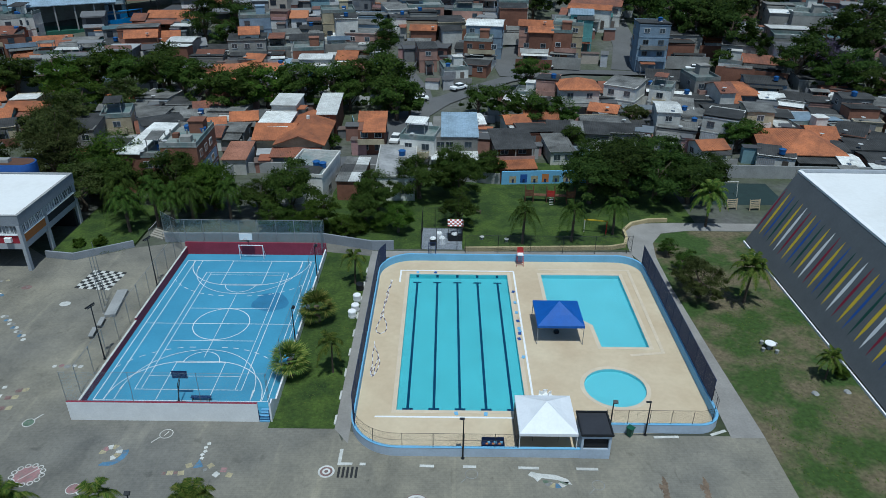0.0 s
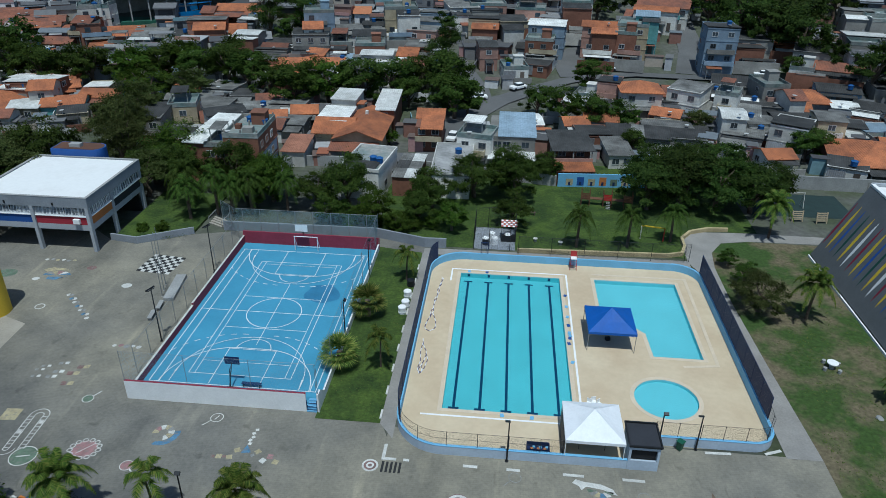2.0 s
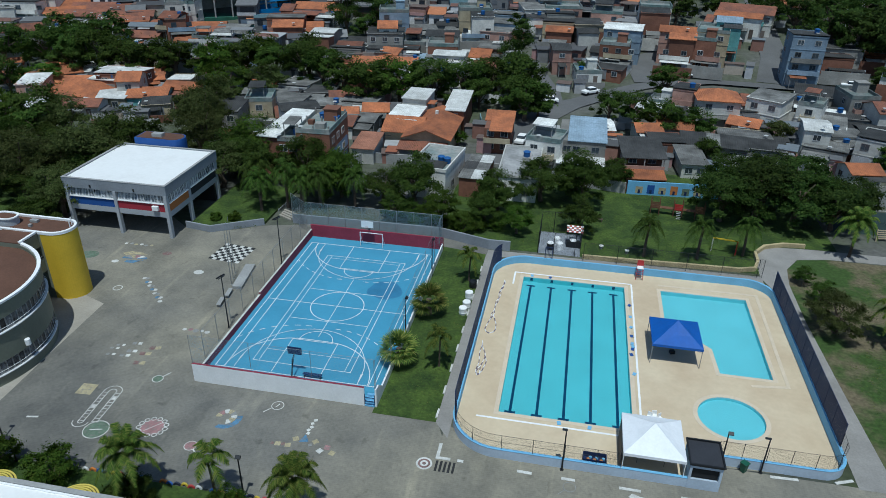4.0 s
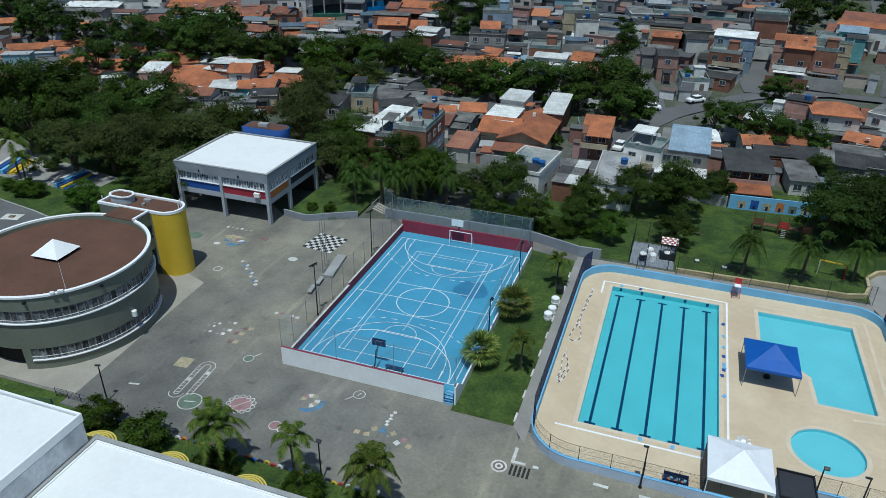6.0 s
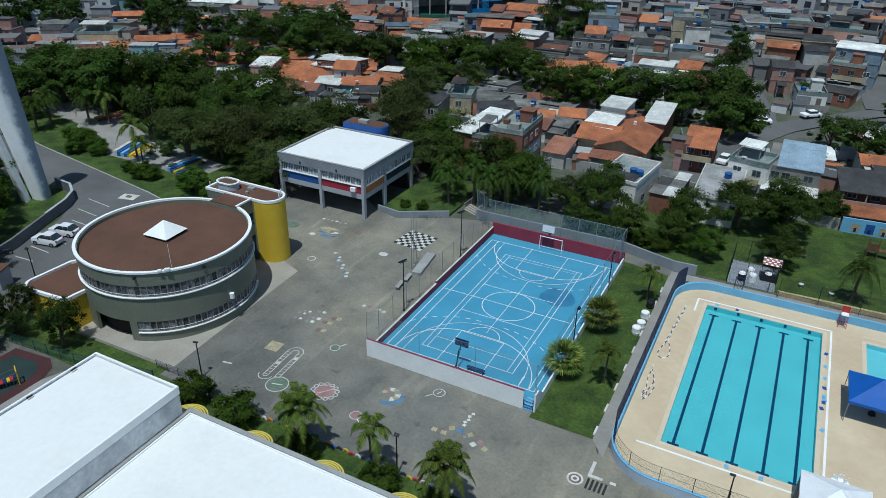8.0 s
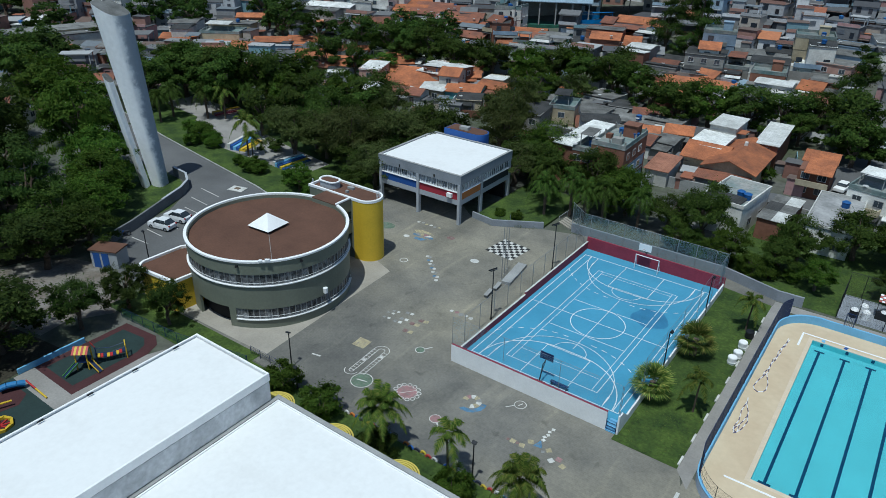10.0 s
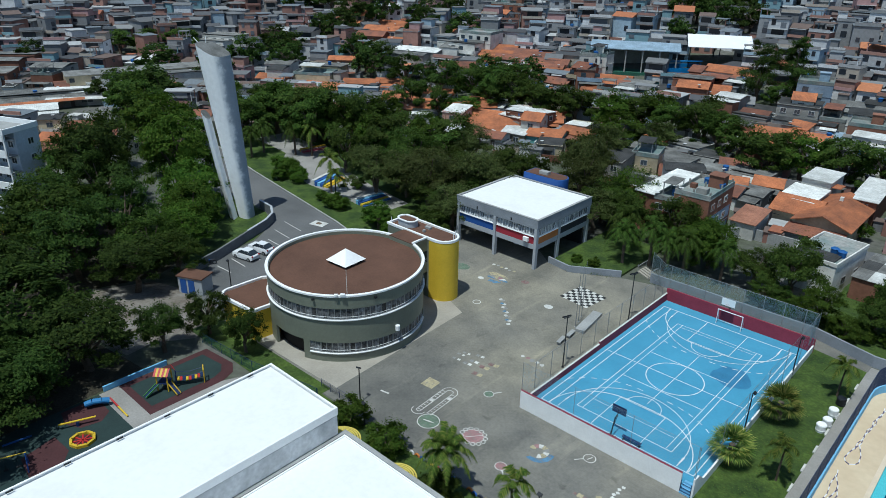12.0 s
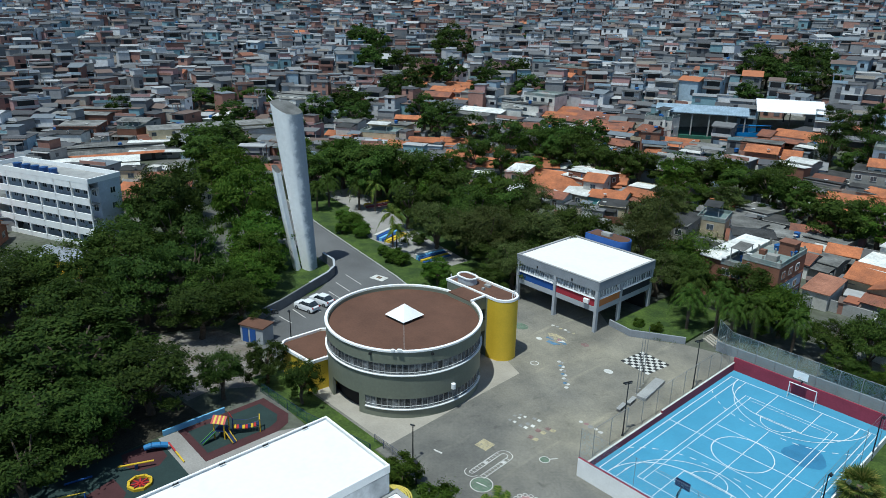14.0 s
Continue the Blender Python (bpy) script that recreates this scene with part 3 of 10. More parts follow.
tagged(part("court_wall_back", band([(CX0 - 0.1, CY1), (CX1 + 0.1, CY1)], 0.2, 0, 1.75), RED), "dark red end wall of the court", "wall", kind="structure")
tagged(part("retaining_wall", band([(-46.6, 28.4), (-42.8, 27.8), (-36.6, 31.5)], 0.25, 0, 0.95), GREYWALL), "low grey retaining wall", "wall", kind="structure")
tagged(part("retaining_wall_back", band([(-33.0, 33.0), (-12.2, 33.4), (-5.2, 31.3), (-2.4, 31.4)], 0.25, 0, 1.35), GREYWALL), "grey boundary wall behind the court", "wall", kind="structure")
for nm, ya, yb, zz in (("court_wall_left_low_trim", CY0 + 0.1, 13.0, 0.802), ("court_wall_left_high_trim", 13.0, CY1 - 0.1, 1.102)):
    tagged(part(nm, band([(CX0, ya), (CX0, yb)], 0.22, zz, zz + 0.03), WORNWHITE), "pale coping on the court side wall", "trim", kind="structure")


# ---- school buildings ----
CURTAIN = mat("curtained_glass", (0.42, 0.44, 0.46), 0.25, 0.35, 2.2, 9.0, 0.0, second=(0.1, 0.11, 0.125), per=0.5)
ROUNDGLASS = mat("dim_curtained_glass", (0.16, 0.165, 0.17), 0.25, 0.35, 2.2, 9.0, 0.0, second=(0.025, 0.027, 0.03), per=0.7)
LIGHTGREY = mat("light_grey_render", (0.42, 0.44, 0.47), 0.85, 0.08, 0.5, 5.0, 0.05)
PANELRED = mat("red_panel", (0.36, 0.03, 0.05), 0.7, 0.08, 0.5, 6.0, 0.03)
PANELBLACK = mat("black_panel", (0.035, 0.037, 0.045), 0.7, 0.1, 0.5, 6.0, 0.03)
WHITEFRAME = mat("white_window_paint", (0.7, 0.71, 0.72), 0.6, 0.05, 1, 6, 0)
frame_meshes = {}


def window(parent, m, w, h, glass=None, bars=1, paint=None):
    """A window: a frame with mullions, and its pane as a part of it. Its foot's middle is at m; it faces -y there."""
    key = (round(w, 2), round(h, 2), bars, glass.name if glass else "")
    if key not in frame_meshes:
        t = 0.085 if glass is CURTAIN else 0.05
        bm = boxes((0, 0, 0, w, 0.08, t), (0, 0, h - t, w, 0.08, t), (-w / 2 + t / 2, 0, t, t, 0.08, h - 2 * t), (w / 2 - t / 2, 0, t, t, 0.08, h - 2 * t),
                   *[(-w / 2 + w * (i + 1) / (bars + 1), 0, t, 0.045, 0.06, h - 2 * t) for i in range(bars)])
        fm = bpy.data.meshes.new("window")
        bm.to_mesh(fm)
        bm.free()
        fm.materials.append(paint or WHITEFRAME)
        pm = raw("pane", [(-w / 2 + t, 0.01, t), (w / 2 - t, 0.01, t), (w / 2 - t, 0.01, h - t), (-w / 2 + t, 0.01, h - t)], [(0, 1, 2, 3)], glass or GLASS)
        frame_meshes[key] = (fm, pm)
    fm, pm = frame_meshes[key]
    win = part("window", fm, None, parent)
    win.matrix_basis = m
    part("pane", pm, None, win)
    return win


def raised_building():
    hw, hd = 7.3, 6.75
    th = thing("raised_classroom_building", (-53.95, 31.75, 0), "grey classroom block on concrete pillars with coloured panels", "building")
    part("floor_slab", boxes((0, 0, 2.95, 2 * hw - 0.3, 2 * hd - 0.3, 0.45)), LIGHTGREY, th)
    # a solid near-black block paints in the unlit rooms
    part("core", boxes((0, 0, 3.4, 2 * hw - 0.9, 2 * hd - 0.9, 2.75)), DARK, th, "near-black block for the unlit rooms behind the windows")
    part("fascia", band([(-hw, -hd), (hw, -hd), (hw, hd), (-hw, hd)], 0.3, 6.1, 7.45, True), GREYWALL, th, "grey parapet band")
    part("roof", boxes((0, 0, 6.9, 2 * hw - 0.32, 2 * hd - 0.32, 0.42)), ROOFWHITE, th, "bright white flat roof")
    part("roof_edge", band([(-hw, -hd), (hw, -hd), (hw, hd), (-hw, hd)], 0.36, 7.452, 7.5, True), CONCRETE, th)
    for x in (-hw + 0.15, -0.1, hw - 0.15):
        for y in (-hd + 0.1, -1.2, hd - 0.2):
            part("pillar", boxes((x, y, 0, 0.42, 0.55, 6.12)), LIGHTGREY, th)
    for x0, x1, m, nm in ((-hw + 0.4, -0.35, DEEPBLUE, "deep blue panel"), (0.15, hw - 0.4, PANELRED, "red panel")):
        part("panel", boxes(((x0 + x1) / 2, -hd + 0.08, 3.72, x1 - x0, 0.14, 1.1)), m, th, nm)
        part("beam", boxes(((x0 + x1) / 2, -hd + 0.1, 2.95, x1 - x0, 0.2, 0.76)), LIGHTGREY, th)
        part("sill", boxes(((x0 + x1) / 2, -hd + 0.02, 4.825, x1 - x0, 0.3, 0.07)), WHITEFRAME, th)
        n = 7
        for i in range(n):
            w = (x1 - x0) / n
            window(th, pose(x0 + w * (i + 0.5), -hd + 0.1, 4.9, -16 if i in (0, 1, 2, 4) else 0), w - 0.04, 1.18, CURTAIN)
    for y0, y1, m, nm in ((-hd + 0.45, -1.5, ORANGE, "orange panel"), (-0.9, hd - 0.5, PANELBLACK, "black panel")):
        part("panel", boxes((hw - 0.08, (y0 + y1) / 2, 3.72, 0.14, y1 - y0, 1.1)), m, th, nm)
        part("beam", boxes((hw - 0.1, (y0 + y1) / 2, 2.95, 0.2, y1 - y0, 0.76)), LIGHTGREY, th)
        part("sill", boxes((hw - 0.02, (y0 + y1) / 2, 4.825, 0.3, y1 - y0, 0.07)), WHITEFRAME, th)
        n = 6
        for i in range(n):
            w = (y1 - y0) / n
            window(th, pose(hw - 0.1, y0 + w * (i + 0.5), 4.9, 0, -14 if i in (3, 4) else 0, 90), w - 0.04, 1.18, CURTAIN)
    part("back_wall", boxes((0, hd - 0.1, 3.4, 2 * hw - 0.6, 0.2, 2.7), (-hw + 0.1, 0, 3.4, 0.2, 2 * hd - 0.6, 2.7)), LIGHTGREY, th)
    # shade under the raised floor, drawn as a near-black upright sheet
    part("ground_wall", boxes((0, hd - 1.0, 0, 2 * hw - 0.6, 0.2, 2.95)), DARK, th, "near-black sheet for the shade under the building")
    part("air_conditioner", boxes((5.6, -hd - 0.18, 3.95, 0.85, 0.4, 0.62, 0, 0.03)), WHITE, th, "white air conditioner box")
    for x in (-3.4, 2.9):
        part("drain_outlet", boxes((x, -hd - 0.18, 6.35, 0.2, 0.12, 0.36)), STEEL, th)
    st = thing("blue_stair_tower", (-55.9, 40.15, 0), "deep blue stair tower with a rounded end", "building")
    part("wall", slab([(-3.4, -1.55), (2.3, -1.55)] + arc(2.3, 0, 1.55, -80, 80, 12) + [(2.3, 1.55), (-3.4, 1.55)], 0, 8.45), DEEPBLUE, st)
    part("roof", slab([(-3.2, -1.35), (2.3, -1.35)] + arc(2.3, 0, 1.35, -80, 80, 12) + [(2.3, 1.35), (-3.2, 1.35)], 8.452, 8.5), ROOFBROWN, st, "brown gravel roof")
    part("vent", boxes((-0.2, -0.3, 8.5, 1.6, 0.9, 0.5)), CONCRETE, st)


raised_building()


def round_building():
    R, H = 9.12, 8.2
    th = thing("round_building", (-54.5, -2.5, 0), "olive grey drum-shaped building with a brown roof", "building")

    def ring(nm, r, w, z0, z1, a0, a1, m, label=""):
        n = max(6, int(abs(a1 - a0) / 3))
        full = abs(a1 - a0) >= 360
        pts = arc(0, 0, r, a0, a1, n)
        return part(nm, band(pts[:-1] if full else pts, w, z0, z1, full), m, th, label)
    part("roof", cyl(bmesh.new(), 0, 0, 7.45, R - 0.25, 0.2, 96), ROOFBROWN, th, "reddish brown gravel roof")
    ring("roof_rim", R - 0.06, 0.34, 8.05, 8.24, 0, 360, WHITE, "white painted roof rim")
    ring("wall", R - 0.17, 0.3, 6.6, 8.048, 0, 360, OLIVE)
    ring("wall", R - 0.17, 0.3, 2.75, 5.2, 0, 360, OLIVE)
    ring("wall", R - 0.17, 0.3, 2.4, 2.748, 0, 360, OLIVE)
    ring("wall", R - 0.17, 0.3, 5.202, 6.598, 50, 230, OLIVE)
    ring("wall", R - 0.17, 0.3, 0.0, 1.1, -72, 258, OLIVE)
    ring("wall", R - 0.17, 0.3, 1.102, 2.398, -72, -67, OLIVE)
    ring("wall", R - 0.17, 0.3, 1.102, 2.398, 38, 258, OLIVE)
    # near-black ring painted in place of the drum's unlit rooms
    ring("core", R - 1.2, 0.3, 0.0, 7.4, 0, 360, DARK, "near-black ring for the unlit rooms inside")
    ring("ledge", R + 0.03, 0.22, 5.2, 5.3, -130, 50, WHITE, "white window ledge")
    ring("ledge", R + 0.03, 0.2, 1.05, 1.14, -67, 38, WHITE, "white window ledge")
    for a0, a1, z0, h, n in ((-130, 50, 5.3, 1.28, 44), (-67, 38, 1.14, 1.24, 26)):
        for i in range(n):
            a = a0 + (a1 - a0) * (i + 0.5) / n
            r = R - 0.14
            w = 2 * r * math.sin(radians((a1 - a0) / n / 2)) - 0.02
            window(th, pose(r * math.cos(radians(a)), r * math.sin(radians(a)), z0, 0, 0, a + 90), w, h, ROUNDGLASS, 0, GALV)
    for zz in (5.62, 1.5):
        a0, a1 = (-130, 50) if zz > 3 else (-67, 38)
        part("guard_rail", band(arc(0, 0, R + 0.02, a0, a1, 50), 0.03, zz, zz + 0.04), WHITE, th, "thin white rail before the windows")
    sk = part("skylight", bmesh.new(), WHITE, th, "white pyramid skylight")
    bm = bmesh.new()
    s = 1.65
    bs = [bm.verts.new((s * math.cos(radians(a)) * 1.414 - 0.3, s * math.sin(radians(a)) * 1.414 + 0.3, 8.0)) for a in (48, 138, 228, 318)]
    tp = bm.verts.new((-0.3, 0.3, 9.4))
    for i in range(4):
        bm.faces.new((bs[i], bs[(i + 1) % 4], tp))
    bm.to_mesh(sk.data)
    part("skylight_curb", boxes((-0.3, 0.3, 7.65, 2.6, 2.6, 0.33, 3)), STEEL, th)
    rod_bm = rod(bmesh.new(), (1.2, -1.0, 7.67), (6.9, -5.6, 7.67), 0.03, 6)
    part("cable", rod_bm, CONCRETE, th)
    part("floodlight", boxes((6.9, -6.2, 8.24, 0.5, 0.3, 0.28, 40, 0.03)), WHITE, th)
    part("floodlight", boxes((6.4, -6.7, 8.24, 0.36, 0.3, 0.24, 40, 0.03)), WHITE, th)
    ac = cyl(bmesh.new(), 9.3, -0.6, 2.75, 0.26, 0.6, 12)
    part("wall_lamp", ac, WHITE, th, "white drum lamp on the wall")
    for a in (-62, -20):
        part("downpipe_outlet", boxes((9.25 * math.cos(radians(a)), 9.25 * math.sin(radians(a)), 7.55, 0.25, 0.25, 0.22, a)), STEEL, th)

    an = thing("yellow_stair_tower", (-53.53, 10.4, 0), "yellow rounded stair tower with a white roof rim", "building")
    part("wall", slab([(-5.6, -1.82), (1.88, -1.82), (1.88, 1.82), (-5.6, 1.82)], 0, 8.1), OLIVE, an, "olive grey wall")
    part("rounded_wall", slab([(1.882, -1.82), (2.9, -1.82)] + arc(2.9, 0, 1.82, -85, 85, 24) + [(2.9, 1.82), (1.882, 1.82)], 0, 8.1), YELLOW, an, "bright yellow rounded end wall")
    rim = [(-5.6, -1.72), (2.9, -1.72)] + arc(2.9, 0, 1.72, -85, 85, 22) + [(2.9, 1.72), (-5.6, 1.72)]
    part("roof_rim", band(rim, 0.28, 8.102, 8.4, True), WHITE, an, "white roof rim")
    part("roof", slab([(-5.4, -1.57), (2.9, -1.57)] + arc(2.9, 0, 1.57, -85, 85, 18) + [(2.9, 1.57), (-5.4, 1.57)], 8.104, 8.16), ROOFBROWN, an, "brown gravel roof")
    dr = [(-4.0, -1.1), (-2.9, -1.1)] + arc(-2.9, -0.2, 0.9, -80, 80, 10) + [(-2.9, 0.7), (-4.0, 0.7)] + arc(-4.0, -0.2, 0.9, 100, 260, 10)
    part("roof_drum", slab(dr, 8.17, 9.0), LIGHTGREY, an, "raised drum on the roof")
    part("drum_rim", band(dr, 0.22, 9.002, 9.12, True), WHITE, an)
    inner = [(-4.0, -0.9), (-2.9, -0.9)] + arc(-2.9, -0.2, 0.7, -80, 80, 10) + [(-2.9, 0.5), (-4.0, 0.5)] + arc(-4.0, -0.2, 0.7, 100, 260, 10)
    part("drum_roof", slab(inner, 9.002, 9.03), ROOFBROWN, an, "brown gravel on the drum")
    part("vent", boxes((-0.6, 0.7, 8.17, 0.9, 0.5, 0.28), (-0.2, -0.5, 8.17, 0.35, 0.35, 0.3)), CONCRETE, an)
    for px, py in ((-5.2, -1.5), (3.9, 0.9), (4.1, 0.3)):
        part("mast", cyl(bmesh.new(), px, py, 8.17, 0.06, 0.95, 6), WHITE, an)
    lk = thing("link_corridor", (-53.6, 7.3, 0), "olive grey link with open dark galleries", "building")
    part("wall", boxes((-0.4, 0, 6.6, 4.2, 2.6, 1.55), (-0.4, 0, 3.6, 4.2, 2.6, 1.4), (-0.6, 0, 2.4, 3.6, 2.6, 0.35)), OLIVE, lk)
    # the gallery's shade is a solid near-black block
    part("gallery", boxes((-0.7, 0, 0, 3.2, 2.58, 6.6)), DARK, lk, "near-black block for the shade in the open gallery")
    part("handrail", boxes((1.68, 0, 5.4, 0.05, 2.5, 0.06), (1.68, 0, 5.15, 0.04, 2.5, 0.04)), GALV, lk)
    part("roof", boxes((-0.4, 0, 8.152, 4.2, 2.6, 0.1)), ROOFBROWN, lk)
    part("roof_rim", boxes((1.62, 0, 8.254, 0.25, 2.6, 0.2)), WHITE, lk)

    lo = thing("yellow_entrance_block", (-61.5, -10.4, 0), "low yellow entrance block with a brown roof", "building")
    e = [(3.0, -2.6), (3.4, 2.4), (-2.6, 4.2), (-3.4, 3.0)] + arc(-2.2, -1.6, 1.4, 170, 275, 8)
    part("wall", slab(e, 0, 3.7), YELLOW, lo)
    part("roof_rim", band(e, 0.3, 3.702, 4.05, True), WHITE, lo, "white roof rim")
    part("roof", slab([(x * 0.95, y * 0.95) for x, y in e], 3.704, 3.78), ROOFBROWN, lo, "brown gravel roof")
    part("door", boxes((2.0, -2.72, 0, 1.0, 0.1, 2.1)), mat("brown_door", (0.22, 0.09, 0.05), 0.6, 0.1, 1, 6, 0), lo, "brown wooden door")
    part("dish", cyl(bmesh.new(), 2.6, 1.5, 3.8, 0.3, 0.5, 12, 0.1), WHITE, lo)


round_building()


def water_tower():
    th = thing("water_tower", pose(-93.1, 7.5, 0, 0, 0, 59.6), "tall whitewashed concrete water tower with grey stains and a shade-grey side", "water tower")

    def shell(nm, ul0, ur0, ul1, ur1, d0, d1, h_l, h_r, dip, n=40):
        """A smooth shaft of rounded section that widens upward, cut off at a slant."""
        bm = bmesh.new()
        rings = []
        for k in range(15):
            s = k / 14
            l, r, d = ul0 + (ul1 - ul0) * s, ur0 + (ur1 - ur0) * s, d0 + (d1 - d0) * s
            cx, hw = (l + r) / 2, (r - l) / 2
            ringv = []
            for i in range(n):
                a = 2 * math.pi * i / n
                px, py = cx + hw * math.copysign(abs(math.cos(a)) ** 1.3, math.cos(a)), d * math.copysign(abs(math.sin(a)) ** 1.4, math.sin(a))
                top = h_l + (h_r - h_l) * (px - ul1) / (ur1 - ul1) + dip * py
                ringv.append(bm.verts.new((px, py, top * s)))
            rings.append(ringv)
        for a, b in zip(rings, rings[1:]):
            for i in range(n):
                bm.faces.new((a[i], a[(i + 1) % n], b[(i + 1) % n], b[i]))
        bm.faces.new(rings[0][::-1])
        lip = [tuple(v.co) for v in rings[-1]]
        ob = part(nm, bm, TOWERMAT, th)
        top = bmesh.new()
        top.faces.new([top.verts.new((x, y, z + 0.004)) for x, y, z in lip])
        part("top", top, TOWERTOP, ob, "weathered grey concrete top")
        return ob
    shell("shaft", -0.6, 1.97, -4.1, 0.78, 1.6, 2.1, 27.7, 26.1, 0.35, 64)
    shell("side_shell", -2.05, -0.8, -4.5, -3.1, 1.3, 1.4, 17.7, 16.7, 0.2, 32)
    part("mast", rod(bmesh.new(), (-3.4, 0.9, 27.4), (-4.3, 1.2, 28.5), 0.07), WHITE, th)
    part("mast", rod(bmesh.new(), (-2.6, 1.2, 27.4), (-2.5, 1.3, 28.6), 0.05), WHITE, th)


water_tower()


def halls():
    th = thing("hall", (-39.4, -34.1, 0), "long white-roofed hall with a low parapet", "building")
    w, d, h = 9.3, 27.8, 7.0
    part("wall", boxes((0, 0, 0, w - 0.2, d - 0.2, h - 0.5)), GREYWALL, th, "grey rendered wall")
    part("roof", boxes((0, 0, h - 0.37, w - 0.4, d - 0.4, 0.2)), ROOFWHITE, th, "bright white flat roof")
    part("parapet", band([(-w / 2, -d / 2), (w / 2, -d / 2), (w / 2, d / 2), (-w / 2, d / 2)], 0.18, h - 0.75, h, True), WHITE, th)
    part("wall_band", boxes((w / 2 - 0.02, 0, 4.3, 0.2, d, 1.9)), SIDEWALL, th, "grey-stained whitewashed side wall")
    for vy in (-6.5,):
        part("vent", boxes((w / 2 + 0.09, vy, 4.45, 0.06, 0.5, 0.55)), DARK, th, "near-black plate for the shade in the vent opening")
    for i in range(7):
        part("drain_spout", boxes((-w / 2 + 0.35, -d / 2 + 2 + i * 3.9, h + 0.0, 0.12, 0.5, 0.08)), STEEL, th)
    lo = thing("low_hall", (-21.3, -34.15, 0), "low white-roofed hall beside the planting bed", "building")
    w, d, h = 26.6, 29.3, 4.2
    part("wall", boxes((0, 0, 0, w - 0.2, d - 0.2, h - 0.5)), LIGHTGREY, lo)
    part("roof", boxes((0, 0, h - 0.36, w - 0.6, d - 0.6, 0.2)), ROOFWHITE, lo, "bright white flat roof")
    part("parapet", band([(-w / 2, -d / 2), (w / 2, -d / 2), (w / 2, d / 2), (-w / 2, d / 2)], 0.4, h - 0.75, h, True), CONCRETE, lo, "weathered grey parapet")
    part("parapet_inner_edge", band([(-w / 2 + 0.3, -d / 2 + 0.3), (w / 2 - 0.3, -d / 2 + 0.3), (w / 2 - 0.3, d / 2 - 0.3), (-w / 2 + 0.3, d / 2 - 0.3)], 0.14, h - 0.3, h - 0.06, True), WHITE, lo)
    STRIPE = mat("yellow_canopy_stripes", (0.62, 0.5, 0.1), 0.6, 0.08, 1, 6, 0.03)
    for i in range(4):
        cx = -35.3 + 6.85 * i
        ca = thing("round_canopy", (cx, -19.45, 0), "half-round canopy with yellow and dark stripes", "canopy", "canopies on the hall")
        for k in range(7):
            r = 0.42 + 0.21 * k
            part("stripe", band(arc(0, 0, r, 0, 180, 18), 0.13, 3.12 - 0.04 * k, 3.2 - 0.04 * k), STRIPE, ca)
        part("sheet", slab(arc(0, 0, 1.78, 0, 180, 18), 2.8, 2.86), mat("canopy_sheet", (0.07, 0.06, 0.02), 0.6), ca)
        for px in (-1.5, 1.5):
            part("post", cyl(bmesh.new(), px, 0.35, 0, 0.04, 2.82, 8), YELLOW, ca)


halls()


